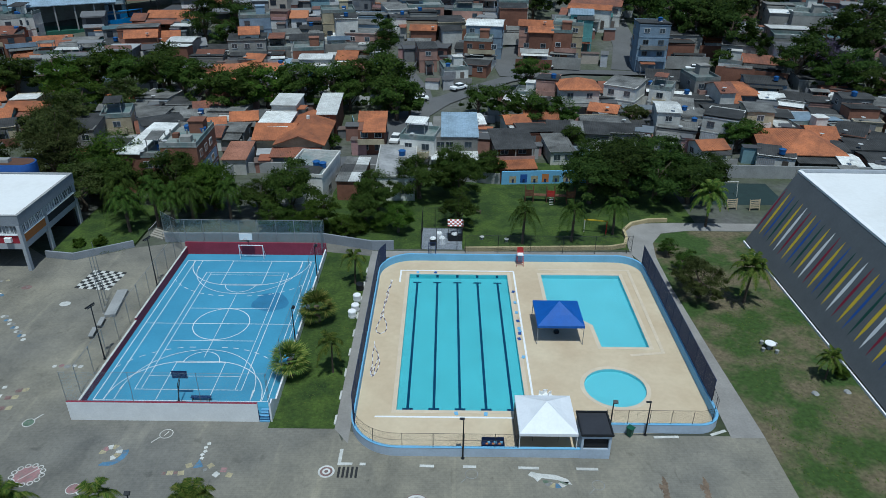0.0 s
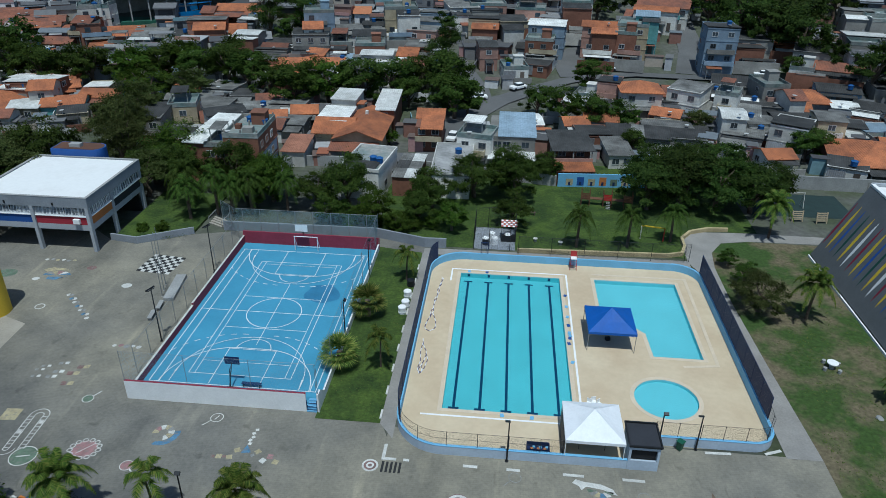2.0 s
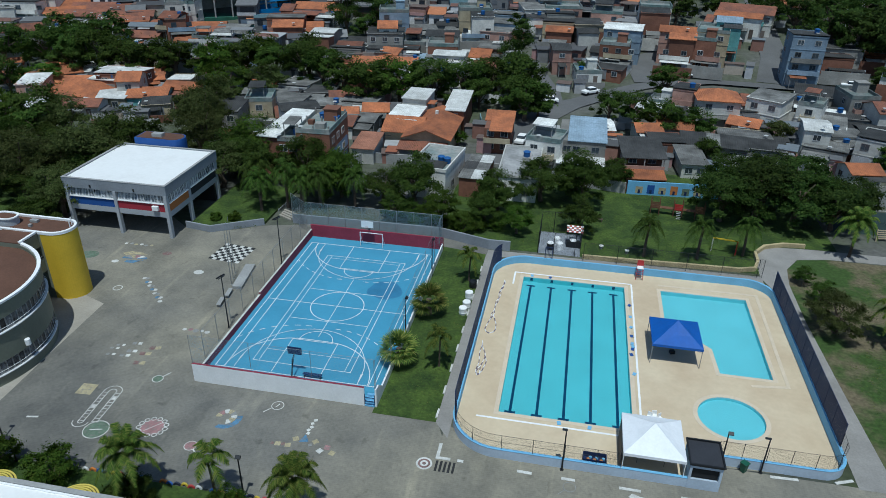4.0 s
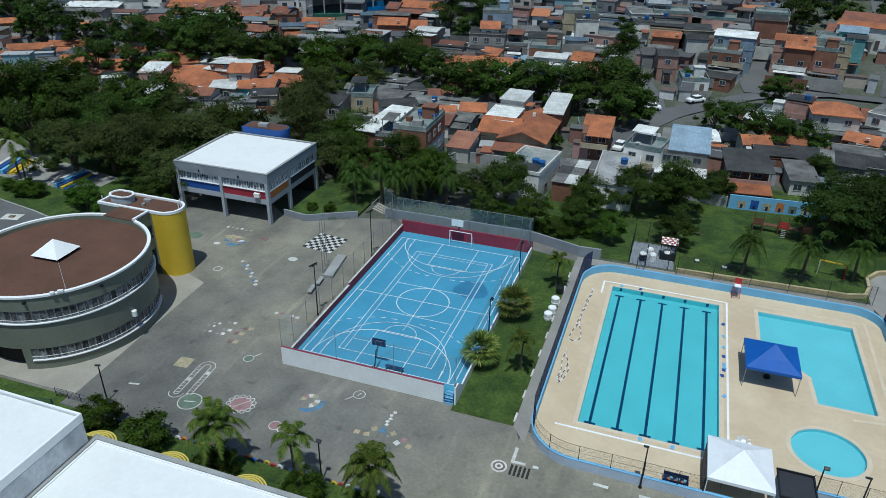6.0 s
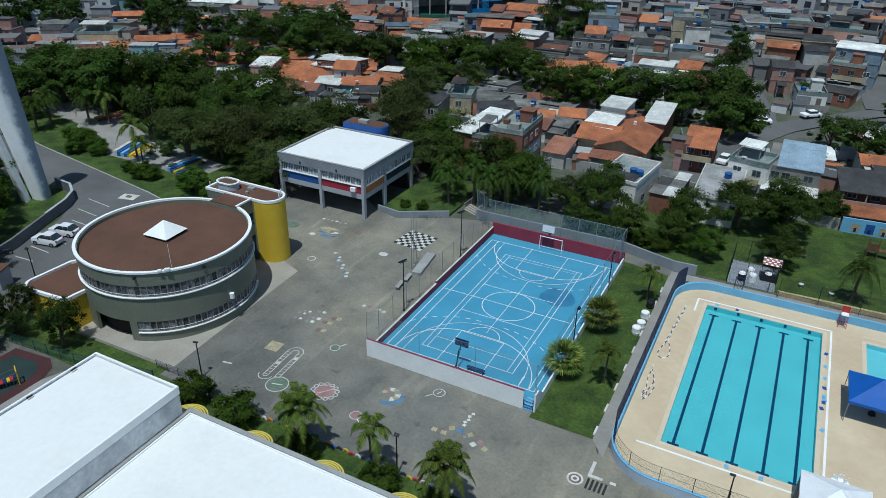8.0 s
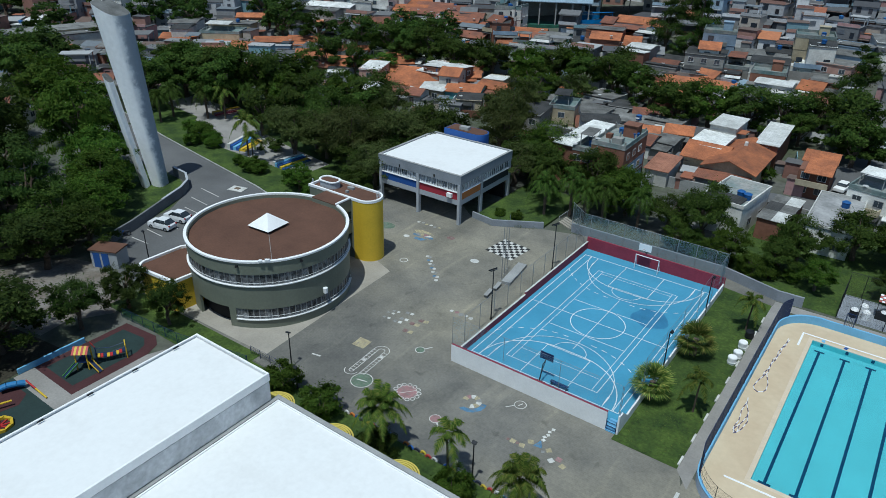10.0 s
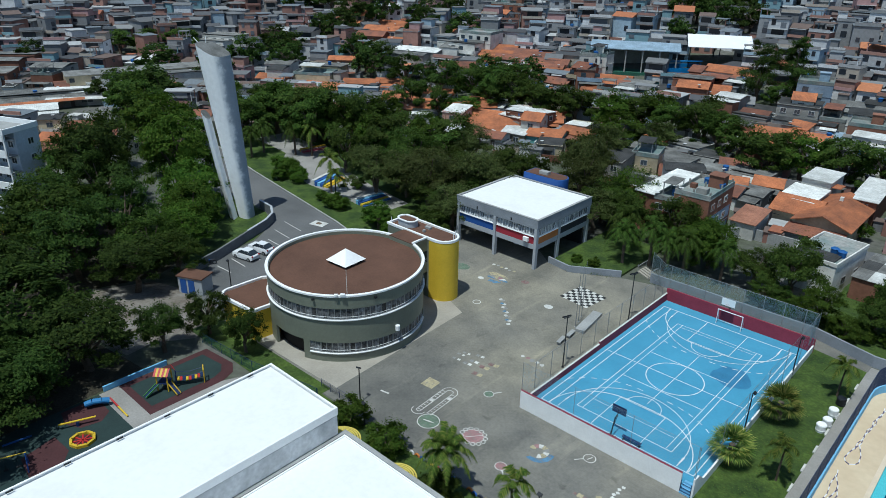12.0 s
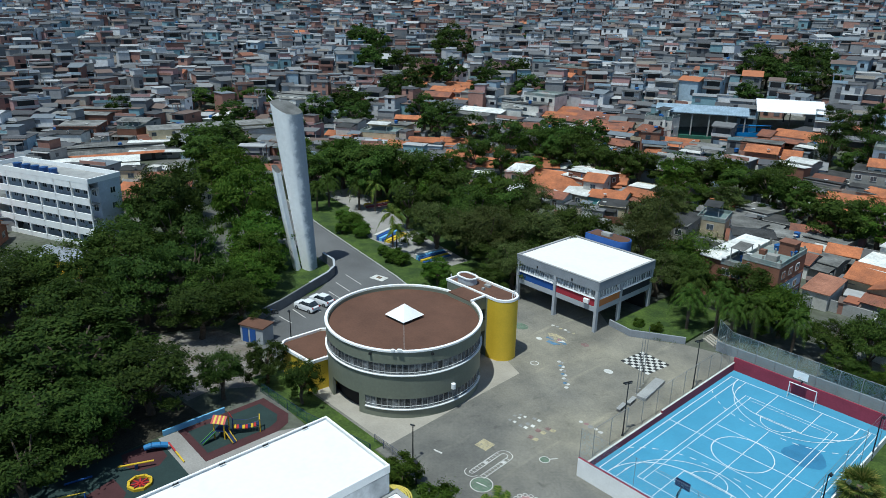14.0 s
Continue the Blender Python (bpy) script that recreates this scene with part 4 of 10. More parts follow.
def sports_hall():
    y0, y1, run, rise = -24.0, 34.6, 4.7, 10.2
    th = thing("sports_hall", (44.9, 0, 0), "large hall with a slanting grey wall and coloured stripes", "building")
    sl = math.hypot(run, rise)
    bm = bmesh.new()
    prof = [(0.0, 0.35), (run, rise), (run + 0.4, rise), (run + 0.4, 0.0), (0.5, 0.0), (0.5, 0.35)]
    a = [bm.verts.new((x, y0, z)) for x, z in prof]
    b = [bm.verts.new((x, y1, z)) for x, z in prof]
    n = len(prof)
    for i in range(n):
        bm.faces.new((a[i], a[(i + 1) % n], b[(i + 1) % n], b[i]))
    bm.faces.new(a), bm.faces.new(b[::-1])
    bmesh.ops.recalc_face_normals(bm, faces=bm.faces[:])
    part("slanting_wall", bm, mat("dark_grey_facade", (0.112, 0.12, 0.128), 0.7, 0.07, 0.4, 4.0, 0.05, second=(0.098, 0.105, 0.112)), th)
    part("roof", boxes((run + 14, (y0 + y1) / 2, rise - 0.45, 27.3, y1 - y0 - 0.3, 0.4)), ROOFWHITE, th, "white flat roof")
    part("fascia", boxes((run + 0.22, (y0 + y1) / 2, rise + 0.002, 0.5, y1 - y0 + 0.1, 0.28)), WHITE, th, "white roof edge")
    part("end_fascia", boxes((run + 14, y1 + 0.1, rise - 0.5, 27.6, 0.35, 0.85)), LIGHTGREY, th)
    part("end_wall", boxes((run + 14, y1 - 0.1, 0, 27.2, 0.2, rise - 0.5)), GREYWALL, th)
    part("body", boxes((run + 14, (y0 + y1) / 2 - 0.2, 0, 27.0, y1 - y0 - 0.6, rise - 0.46)), GREYWALL, th)
    part("plinth", boxes((-0.18, (y0 + y1) / 2, 0, 0.16, y1 - y0, 0.28)), WHITE, th, "white painted kerb")
    cols = {"y": mat("stripe_yellow", (0.55, 0.4, 0.03), 0.6, 0.06, 1, 6, 0), "w": mat("stripe_white", (0.68, 0.68, 0.68), 0.6, 0.05, 1, 6, 0), "r": mat("stripe_red", (0.2, 0.012, 0.035), 0.6, 0.06, 1, 6, 0),
            "b": mat("stripe_blue", (0.02, 0.075, 0.3), 0.6, 0.06, 1, 6, 0), "g": mat("stripe_green", (0.012, 0.06, 0.045), 0.6, 0.06, 1, 6, 0)}
    names = {"y": "yellow stripe", "w": "white stripe", "r": "dark red stripe", "b": "blue stripe", "g": "dark green stripe"}
    tilt = math.atan2(run, rise - 0.35)
    seq, y, i = "rybg" + "ywrybg" * 8, 34.2, 0
    for c in seq:
        bm = bmesh.new()
        half = 0.24 if c in "yw" else 0.19
        prof = [(half * k, s) for k, s in ((0.06, 0), (0.5, 0.12), (0.9, 0.3), (1, 0.5), (0.8, 0.74), (0.4, 0.91), (0.06, 1))]
        prof += [(-dy, s) for dy, s in prof[::-1]]
        lo, hi = 1.95, 8.5
        vs = []
        for dy, s in prof:
            u = lo + (hi - lo) * s
            vs.append((u * math.sin(tilt), y + dy, 0.35 + u * math.cos(tilt)))
        out = Vector((-math.cos(tilt), 0, math.sin(tilt))) * 0.012
        f0 = [bm.verts.new(Vector(v) + out) for v in vs]
        f1 = [bm.verts.new(Vector(v) - out) for v in vs]
        bm.faces.new(f0)
        for k in range(14):
            bm.faces.new((f0[k], f0[(k + 1) % 14], f1[(k + 1) % 14], f1[k]))
        bmesh.ops.recalc_face_normals(bm, faces=bm.faces[:])
        part("stripe", bm, cols[c], th, names[c])
        y -= 1.162


sports_hall()


def apartment_block():
    th = thing("apartment_block", pose(-137.4, -18.0, 0, 0, 0, 22.8), "white four-storey block with open balconies", "building")
    w, d, h = 26.0, 6.6, 12.0
    part("wall", boxes((0, 1.0, -2, w, d - 2.0, h + 2)), mat("white_weathered_wall", (0.56, 0.6, 0.66), 0.85, 0.1, 0.3, 3.0, 0.05), th)
    part("parapet", band([(-w / 2, -d / 2), (w / 2, -d / 2), (w / 2, d / 2), (-w / 2, d / 2)], 0.25, h, h + 0.9, True), WHITE, th)
    part("roof", boxes((0, 0, h - 0.1, w - 0.3, d - 0.3, 0.2)), CONCRETE, th)
    for s in range(5):
        part("balcony_front", boxes((0, -d / 2, 2.8 * s - 0.35 if s else -1.5, w, 0.2, 1.25 if s else 2.4)), WHITE, th, "white balcony parapet")
        part("balcony_floor", boxes((0, -d / 2 + 0.9, 2.8 * s - 0.35, w, 1.8, 0.2)), CONCRETE, th)
    for i in range(7):
        part("pier", boxes((-w / 2 + 0.15 + (w - 0.3) * i / 6, -d / 2 + 0.05, 0, 0.3, 0.3, h)), WHITE, th)
    for s in range(4):
        for i in range(12):
            window(th, pose(-w / 2 + 1.1 + i * 2.15, -d / 2 + 1.96, 2.8 * s + 0.9), 1.2, 1.1)
        window(th, pose(w / 2 + 0.03, 1.5, 2.8 * s + 1.0, 0, 0, 90), 1.1, 1.1)
    for i in range(5):
        t = cyl(bmesh.new(), -8 + 2.4 * i, -1.2, h + 0.1, 0.7, 1.0, 12, 0.78)
        part("water_tank", t, mat("tank_blue", (0.02, 0.07, 0.22), 0.5), th)


apartment_block()


def far_sports_roof():
    th = thing("sports_court_roof", pose(-97, 142.5, height(-97, 142.5), 0, 0, 28), "long blue-grey court roof on columns", "building")
    part("roof", gable(24, 12, 1.3, 0.5, 0.2), ROOFS["M"], th).location.z = 6.4
    for i in range(6):
        for y in (-5.8, 5.8):
            part("column", boxes((-11.6 + 4.64 * i, y, -2, 0.35, 0.35, 8.3)), CONCRETE, th)
    part("floor", boxes((0, 0, -2, 24, 12, 2.05)), mat("green_court", (0.03, 0.12, 0.08), 0.7), th)
    part("wall", boxes((0, 5.9, 0.05, 23, 0.2, 4.5)), WALLM["g"], th)
    cn = thing("white_canopy", pose(-79.3, 158.5, height(-79.3, 158.5), 0, 0, 30), "large bright white canopy roof", "building")
    part("roof", gable(17, 12, 2.6, 0.3, 0.15), TENTWHITE, cn).location.z = 5.0
    for x in (-8, 0, 8):
        for y in (-5.6, 5.6):
            part("column", cyl(bmesh.new(), x, y, -3, 0.15, 7.9, 8), STEEL, cn)
    fn = thing("blue_court_fence", pose(-83.5, 146.5, height(-83.5, 146.5), 0, 0, 50), "bright blue court fence and awning", "fence")
    BS = mat("bright_blue_sheet", (0.02, 0.2, 0.5), 0.5)
    part("awning", boxes((0, 2, 2.6, 13, 1.5, 0.1)), BS, fn)
    for y in (-4.0, 3.5):
        part("panel", boxes((0, y, -0.5, 13, 0.1, 2.2)), BS, fn)
    part("court", boxes((0, -0.3, -2, 13, 7, 2.1)), mat("green_turf", (0.035, 0.13, 0.05), 0.8), fn)
    for x in (-6, 0, 6):
        part("post", cyl(bmesh.new(), x, 1.4, -2, 0.08, 4.6, 8), DEEPBLUE, fn)


# ---- the ball court's markings and furniture ----
def marking(pts, w=0.08, closed=False, z=0.042):
    return tagged(part("court_line", band(pts, w, z, z + 0.006, closed), LINE), "white line painted on the blue court", "line", "court lines", "structure")


marking([(-28.3, 0.9), (-12.05, 0.9), (-12.05, 27.85), (-28.3, 27.85)], 0.09, True)
marking([(-27.35, 0.98), (-27.35, 27.77)])
marking([(-12.6, 0.98), (-12.6, 27.77)])
marking([(-28.25, 13.68), (-12.1, 13.68)])
marking(arc(-20.0, 13.68, 3.0, 0, 352, 44), 0.09, True, 0.05)
marking([(-25.05, 2.5), (-14.9, 2.5), (-14.9, 24.9), (-25.05, 24.9)], 0.07, True, 0.05)
marking([(-24.45, 2.58), (-24.45, 24.82)], 0.06)
marking([(-15.5, 2.58), (-15.5, 24.82)], 0.06)
marking([(-24.4, 10.5), (-15.55, 10.5)], 0.07)
marking([(-24.4, 16.75), (-15.55, 16.75)], 0.07)
marking([(-20, 7.6), (-20, 19.7)], 0.06, z=0.055)
for gy, s in ((0.9, 1), (27.85, -1)):
    a0 = 180 if s > 0 else 180
    left = [(x, gy + s * abs(y - gy)) for x, y in arc(-21.4, gy, 6.0, 180, 90, 16)]
    right = [(x, gy + s * abs(y - gy)) for x, y in arc(-18.7, gy, 6.0, 90, 0, 16)]
    marking(left + right, 0.09, z=0.06)
    dash = [(x, gy + s * abs(y - gy)) for x, y in arc(-21.4, gy, 8.4, 145, 90, 13)] + [(x, gy + s * abs(y - gy)) for x, y in arc(-18.7, gy, 8.4, 90, 35, 13)]
    for a, b in list(zip(dash, dash[1:]))[::2]:
        marking([a, b], 0.08, z=0.06)
    marking([(-22.5, gy + s * 0.1), (-22.5, gy + s * 5.8), (-17.6, gy + s * 5.8), (-17.6, gy + s * 0.1)], 0.07, z=0.065)
    marking([(x, gy + s * (5.8 + abs(y))) for x, y in arc(-20.05, 0, 1.8, 180, 0, 16)], 0.07, z=0.07)
    marking([(-26.4, gy + s * 0.1), (-26.4, gy + s * 1.6)] + [(x, gy + s * (1.6 + abs(y))) for x, y in arc(-20.05, 0, 6.35, 180, 0, 28)] + [(-13.7, gy + s * 1.6), (-13.7, gy + s * 0.1)], 0.07, z=0.075)
    marking([(-24.4, gy + s * 3.6), (-15.6, gy + s * 3.6)], 0.05, z=0.08)
# an irregular patch in a darker blue than the court floor
PATCH_BLUE = mat("darker_court_blue", (0.052, 0.2, 0.35), 0.5, 0.1, 0.6, 6.0, 0.0)
rs = random.Random(4)
blob = []
for i in range(30):
    a = 12 * i
    r = 1 + 0.28 * noise.noise((math.cos(radians(a)) * 1.3, math.sin(radians(a)) * 1.3, 5)) + rs.uniform(-0.05, 0.05)
    blob.append((-15.7 + 2.2 * r * math.cos(radians(a)), 18.2 + 1.9 * r * math.sin(radians(a))))
tagged(part("court_stain", slab(blob, 0.0405, 0.0412), PATCH_BLUE), "irregular darker patch on the blue court floor", "stain", kind="structure")


def goal(x, y, face):
    th = thing("football_goal", pose(x, y, 0.04, 0, 0, face), "white tubular football goal", "goal", "goals")
    for sx in (-1.5, 1.5):
        part("post", cyl(bmesh.new(), sx, 0, 0, 0.05, 1.95, 10), WHITE, th)
        part("stay", rod(bmesh.new(), (sx, 0, 1.9), (sx, 0.9, 0.02), 0.025, 6), WHITE, th)
    part("crossbar", rod(bmesh.new(), (-1.55, 0, 1.95), (1.55, 0, 1.95), 0.05, 10), WHITE, th)
    part("back_bar", rod(bmesh.new(), (-1.5, 0.9, 0.03), (1.5, 0.9, 0.03), 0.025, 6), WHITE, th)


goal(-20.3, 28.45, 0)


def basket(x, y, face, dark):
    th = thing("basketball_stand", pose(x, y, 0.04, 0, 0, face) @ Matrix.Scale(0.8 if dark else 0.9, 4), "basketball stand with a %s backboard" % ("dark-backed" if dark else "white"), "basketball hoop", "basketball hoops")
    part("base", boxes((0, -1.3, 0, 1.1, 1.3, 0.22, 0, 0.03)), STEEL, th)
    part("mast", rod(bmesh.new(), (0, -1.2, 0.2), (0, -0.55, 2.7), 0.08), STEEL, th)
    part("arm", rod(bmesh.new(), (0, -0.6, 2.6), (0, 0.25, 3.0), 0.06), STEEL, th)
    part("brace", rod(bmesh.new(), (0, -1.5, 0.6), (0, 0.1, 2.7), 0.04), STEEL, th)
    b = part("backboard", boxes((0, 0.3, 2.75, 1.8, 0.05, 1.05)), WHITE if not dark else NAVY, th, "white painted board" if not dark else "dark blue board")
    part("board_edge", band([(-0.9, 0.33), (0.9, 0.33)], 0.04, 2.72, 2.76), STEEL, b)
    ring = bmesh.new()
    pipe(ring, [(px, 0.62 + py, 3.05) for px, py in arc(0, 0, 0.23, 0, 360, 14)], 0.012, 5)
    part("hoop", ring, ORANGE, th, "orange hoop ring")


basket(-20.0, 1.2, 0, True)
basket(-20.9, 29.1, 180, False)
low = thing("court_bench", (-18.2, 1.0, 0.04), "low dark blue bench on the court", "bench")
part("seat", boxes((0, 0, 0.38, 1.9, 0.35, 0.06)), NAVY, low)
for sx in (-0.8, 0.8):
    part("leg", boxes((sx, 0, 0, 0.06, 0.3, 0.38)), STEEL, low)
gate = thing("court_gate", (CX1 - 0.6, CY0 + 0.05, 0), "blue metal gate with steps into the court", "gate")
for i in range(4):
    part("step", boxes((0, -0.05 + 0.28 * i, 0, 0.94, 0.28, 0.17 * (i + 1))), SKYBLUE, gate)
for i in range(6):
    part("bar", boxes((0, -0.1, 0.15 + 0.2 * i, 0.92, 0.04, 0.05)), SKYBLUE if i % 2 else NAVY, gate)
for sx in (-0.46, 0.46):
    part("gate_stile", boxes((sx, -0.1, 0.05, 0.05, 0.06, 1.25)), NAVY, gate)


# ---- fences ----
def fence(name, path, z0, z1, mesh, post, step, label, rails=(1.0,), r=0.035, skip=False):
    th = thing(name, (path[0][0], path[0][1], 0), label, "fence")
    ox, oy = path[0]
    loc = [(x - ox, y - oy) for x, y in path]
    part("wire_mesh", sheet(loc, z0, z1), mesh, th)
    for x, y in along(loc, step) + [loc[-1]]:
        part("post", cyl(bmesh.new(), x, y, z0 - 0.1, r, z1 - z0 + 0.12, 8), post, th)
    for k in rails:
        z = z0 + (z1 - z0) * k
        part("rail", pipe(bmesh.new(), [(x, y, z) for x, y in loc], r * 0.6), post, th)
    return th


LEFT = arc(DX0 + 4.2, DY1 - 4.2, 4.2, 146, 180, 6) + arc(DX0 + 4.2, DY0 + 4.2, 4.2, 180, 205, 4)
fence("pool_fence_navy", LEFT, 0.99, 3.3, MESH_NAVY, NAVY, 2.6, "navy wire fence on the low pool wall")
fence("pool_fence_navy", [(DX1, 0.6), (DX1, 26.8)], 0.99, 3.4, MESH_NAVY, NAVY, 2.6, "navy wire fence on the low pool wall")
FRONT = arc(DX0 + 4.2, DY0 + 4.2, 4.2, 205, 270, 7) + [(10.6, DY0)]
fence("wire_fence", FRONT, 0.99, 2.45, MESH_DARK, STEEL, 2.6, "thin dark wire fence on the pool wall", (0.5, 1.0), 0.025)
fence("wire_fence", [(18.6, -2.6), (27.0, -2.6), (28.2, -2.2), (28.8, -1.2), (28.95, 0.5)], 0.99, 2.5, MESH_DARK, STEEL, 1.9, "thin dark wire fence on the pool wall", (1.0,), 0.025)
fence("wire_fence", [(7.0, DY1 + 1.9), (27.0, DY1 + 1.9), (28.6, DY1 + 2.2)], 0.3, 2.7, MESH_DARK, STEEL, 4.2, "thin dark wire fence behind the pool", (1.0,), 0.03)
fence("court_back_fence", [(-33.0, 33.0), (-30.2, 30.6), (-11.4, 30.6), (-11.4, 29.0)], 1.2, 4.5, MESH_GREY, GALV, 2.35, "tall grey-green wire fence behind the court", (0.0, 1.0), 0.04)
fence("court_side_fence", [(-29.85, 1.8), (-29.85, 30.2)], 0.0, 3.3, mesh_mat("fine_grey_mesh", (0.2, 0.2, 0.2), 0.1, 0.005), GALV, 2.9, "thin grey wire fence beside the court", (1.0,), 0.03)
VEIL = mesh_mat("pale_blue_mesh", (0.2, 0.33, 0.42), 0.07, 0.0052)
fence("court_right_fence", [(-11.05, -1.7), (-11.05, 29.4)], 0.95, 5.3, VEIL, GALV, 5.2, "tall light net along the court edge", (1.0,), 0.022)
fence("court_front_fence", [(-29.0, -1.7), (-11.15, -1.7)], 2.09, 5.3, VEIL, GALV, 5.95, "tall light net over the court's front wall", (1.0,), 0.022)
fence("cage_fence", [(1.2, 31.6), (1.2, 38.0), (6.6, 38.0), (6.6, 31.6), (1.2, 31.6)], 0.0, 3.1, MESH_DARK, STEEL, 2.7, "dark wire cage round the pump yard", (1.0,), 0.04)
fence("playground_fence", [(-62.5, -17.4), (-53.6, -16.7), (-44.6, -14.9)], 0.0, 1.3, mesh_mat("green_mesh", (0.02, 0.09, 0.07), 0.06, 0.014), NAVY, 1.8, "dark green playground fence", (1.0,), 0.03)
fence("metal_railing", [(-46.0, -13.3), (-40.5, -13.2)], 0.1, 1.0, MESH_DARK, NAVY, 1.4, "navy metal railing beside the hall", (0.5, 1.0), 0.03)


# ---- lamps and poles ----
def lamp(x, y, h, turn=0, double=False, label="dark steel lamp post with a floodlight"):
    th = thing("lamp_post", (x, y, 0, 0, 0, turn), label, "lamp post", "lamp posts")
    part("pole", cyl(bmesh.new(), 0, 0, 0, 0.075, h, 10, 0.05), STEEL, th)
    part("foot", cyl(bmesh.new(), 0, 0, 0, 0.16, 0.06, 10), STEEL, th)
    for sx in ((-0.3, 0.3) if double else (0.12,)):
        hd = part("floodlight", boxes((0, 0, 0, 0.42, 0.3, 0.16, 0, 0.02)), STEEL, th)
        hd.matrix_basis = pose(sx, -0.1, h - 0.05, 35, 0, 0)
        part("lens", boxes((0, 0, -0.015, 0.36, 0.24, 0.012)), GALV, hd)
    if double:
        part("crossarm", boxes((0, 0, h - 0.1, 0.9, 0.06, 0.06)), STEEL, th)


lamp(-29.95, 7.2, 6.3, 250, True)
lamp(-29.95, 21.6, 6.3, 250, True)
lamp(-11.0, 9.3, 5.0, 90)
lamp(-11.0, 22.7, 5.0, 90)
lamp(6.0, -6.0, 4.2, 180)
lamp(22.1, -2.95, 3.6, 180)
lamp(-41.1, -12.3, 4.0, 200)
lamp(-18.2, -14.1, 4.4, 0)
lamp(-38.2, -14.3, 2.6, 0)
lamp(-72.1, -7.7, 4.0, 0)
lamp(19.0, -2.7, 3.6, 0)
for i, (px, py) in enumerate(((-34.5, 18.1), (-34.1, 16.8), (-33.7, 15.5))):
    fp = thing("flagpole", (px, py, 0), "thin grey steel flagpole", "flagpole", "flagpoles")
    part("pole", cyl(bmesh.new(), 0, 0, 0, 0.05, 7.6, 8, 0.025), GALV, fp)
    part("foot", cyl(bmesh.new(), 0, 0, 0, 0.12, 0.08, 8), CONCRETE, fp)
pl = thing("concrete_platform", (-33.0, 17.4, 0), "low concrete platform for the flagpoles", "platform")
part("slab", boxes((0, 0, 0, 1.2, 5.4, 0.4, 8, 0.03)), CONCRETE, pl)
for by in (11.4, 13.4):
    bn = thing("concrete_bench", (-33.0, by, 0, 0, 0, 8), "short plain concrete bench", "bench", "concrete benches")
    part("seat", boxes((0, 0, 0.32, 0.5, 1.7, 0.1, 0, 0.02)), CONCRETE, bn)
    for sy in (-0.6, 0.6):
        part("leg", boxes((0, sy, 0, 0.4, 0.14, 0.32)), CONCRETE, bn)


# ---- poolside things ----
def tent(name, x, y, w, d, eave, peak, m, label, gap=0.0):
    th = thing(name, (x, y, 0.03), label, "canopy tent")
    bm = bmesh.new()
    W, D = w / 2, d / 2
    ring = []
    for k, (s, z) in enumerate(((1.0, eave - 0.28), (1.0, eave), (0.55, eave + 0.42 * (peak - eave)), (0.16, eave + 0.83 * (peak - eave)), (0.0, peak))):
        if s == 0:
            ring.append([bm.verts.new((0, 0, z))])
            continue
        ring.append([bm.verts.new((s * px, s * py, z - (0.05 if i % 2 and s < 1 else 0))) for i, (px, py) in enumerate(((-W, -D), (0, -D), (W, -D), (W, 0), (W, D), (0, D), (-W, D), (-W, 0)))])
    for a, b in zip(ring, ring[1:]):
        for i in range(8):
            j = (i + 1) % 8
            bm.faces.new((a[i], a[j], b[j], b[i]) if len(b) > 1 else (a[i], a[j], b[0]))
    part("canopy", bm, m, th)
    for sx in (-1, 1):
        for sy in (-1, 1):
            part("leg", cyl(bmesh.new(), sx * (W - 0.06), sy * (D - 0.06), 0, 0.035, eave, 8), GALV if m is TENTBLUE else WHITE, th)
            part("brace", rod(bmesh.new(), (sx * (W - 0.06), sy * (D - 0.06), eave - 0.5), (sx * (W - 1.2), sy * (D - 0.06), eave - 0.05), 0.018, 6), GALV, th)
    return th


tent("pool_tent", 16.45, 12.95, 4.9, 5.0, 2.35, 3.85, TENTBLUE, "blue canvas tent on thin steel legs")
wt = tent("entrance_tent", 13.1, -3.35, 4.9, 4.9, 2.6, 4.0, TENTWHITE, "white peaked tent at the pool entrance")
part("side_curtain", boxes((-2.45, 0.2, 0, 0.03, 3.6, 2.2)), PANELBLACK, wt, "dark side curtain")
tb = thing("folding_table", (13.2, -3.6, 0.03), "brown folding table under the tent", "table")
part("tabletop", boxes((0, 0, 0.72, 2.4, 0.8, 0.04)), mat("brown_board", (0.25, 0.15, 0.09), 0.6), tb)
for sx in (-1.1, 1.1):
    for sy in (-0.3, 0.3):
        part("leg", cyl(bmesh.new(), sx, sy, 0, 0.02, 0.72, 6), STEEL, tb)
ic = thing("dark_object", (16.4, 12.6, 0.03), "small dark crate under the blue tent", "crate")
part("body", boxes((0, 0, 0, 0.5, 0.4, 0.35, 20, 0.02)), STEEL, ic)
hut = thing("ticket_hut", (17.1, -4.5, 0), "small grey hut with a dark roof and open hatch", "hut")
part("wall", boxes((-1.15, 0, 0, 0.2, 2.7, 2.5), (1.15, 0, 0, 0.2, 2.7, 2.5), (0, 1.25, 0, 2.1, 0.2, 2.5)), PALEBLUE, hut)
part("front_wall", boxes((0, -1.27, 0, 2.1, 0.18, 1.05), (0, -1.27, 2.2, 2.1, 0.18, 0.3)), PALEBLUE, hut)
part("hatch", boxes((0, -1.1, 1.06, 2.05, 0.05, 1.12)), DARK, hut, "near-black panel for the shade in the open hatch")
part("roof", boxes((0, 0, 2.502, 2.6, 2.9, 0.1)), PANELBLACK, hut, "dark flat roof")
part("roof_edge", band([(-1.3, -1.45), (1.3, -1.45), (1.3, 1.45), (-1.3, 1.45)], 0.12, 2.603, 2.75, True), STEEL, hut)

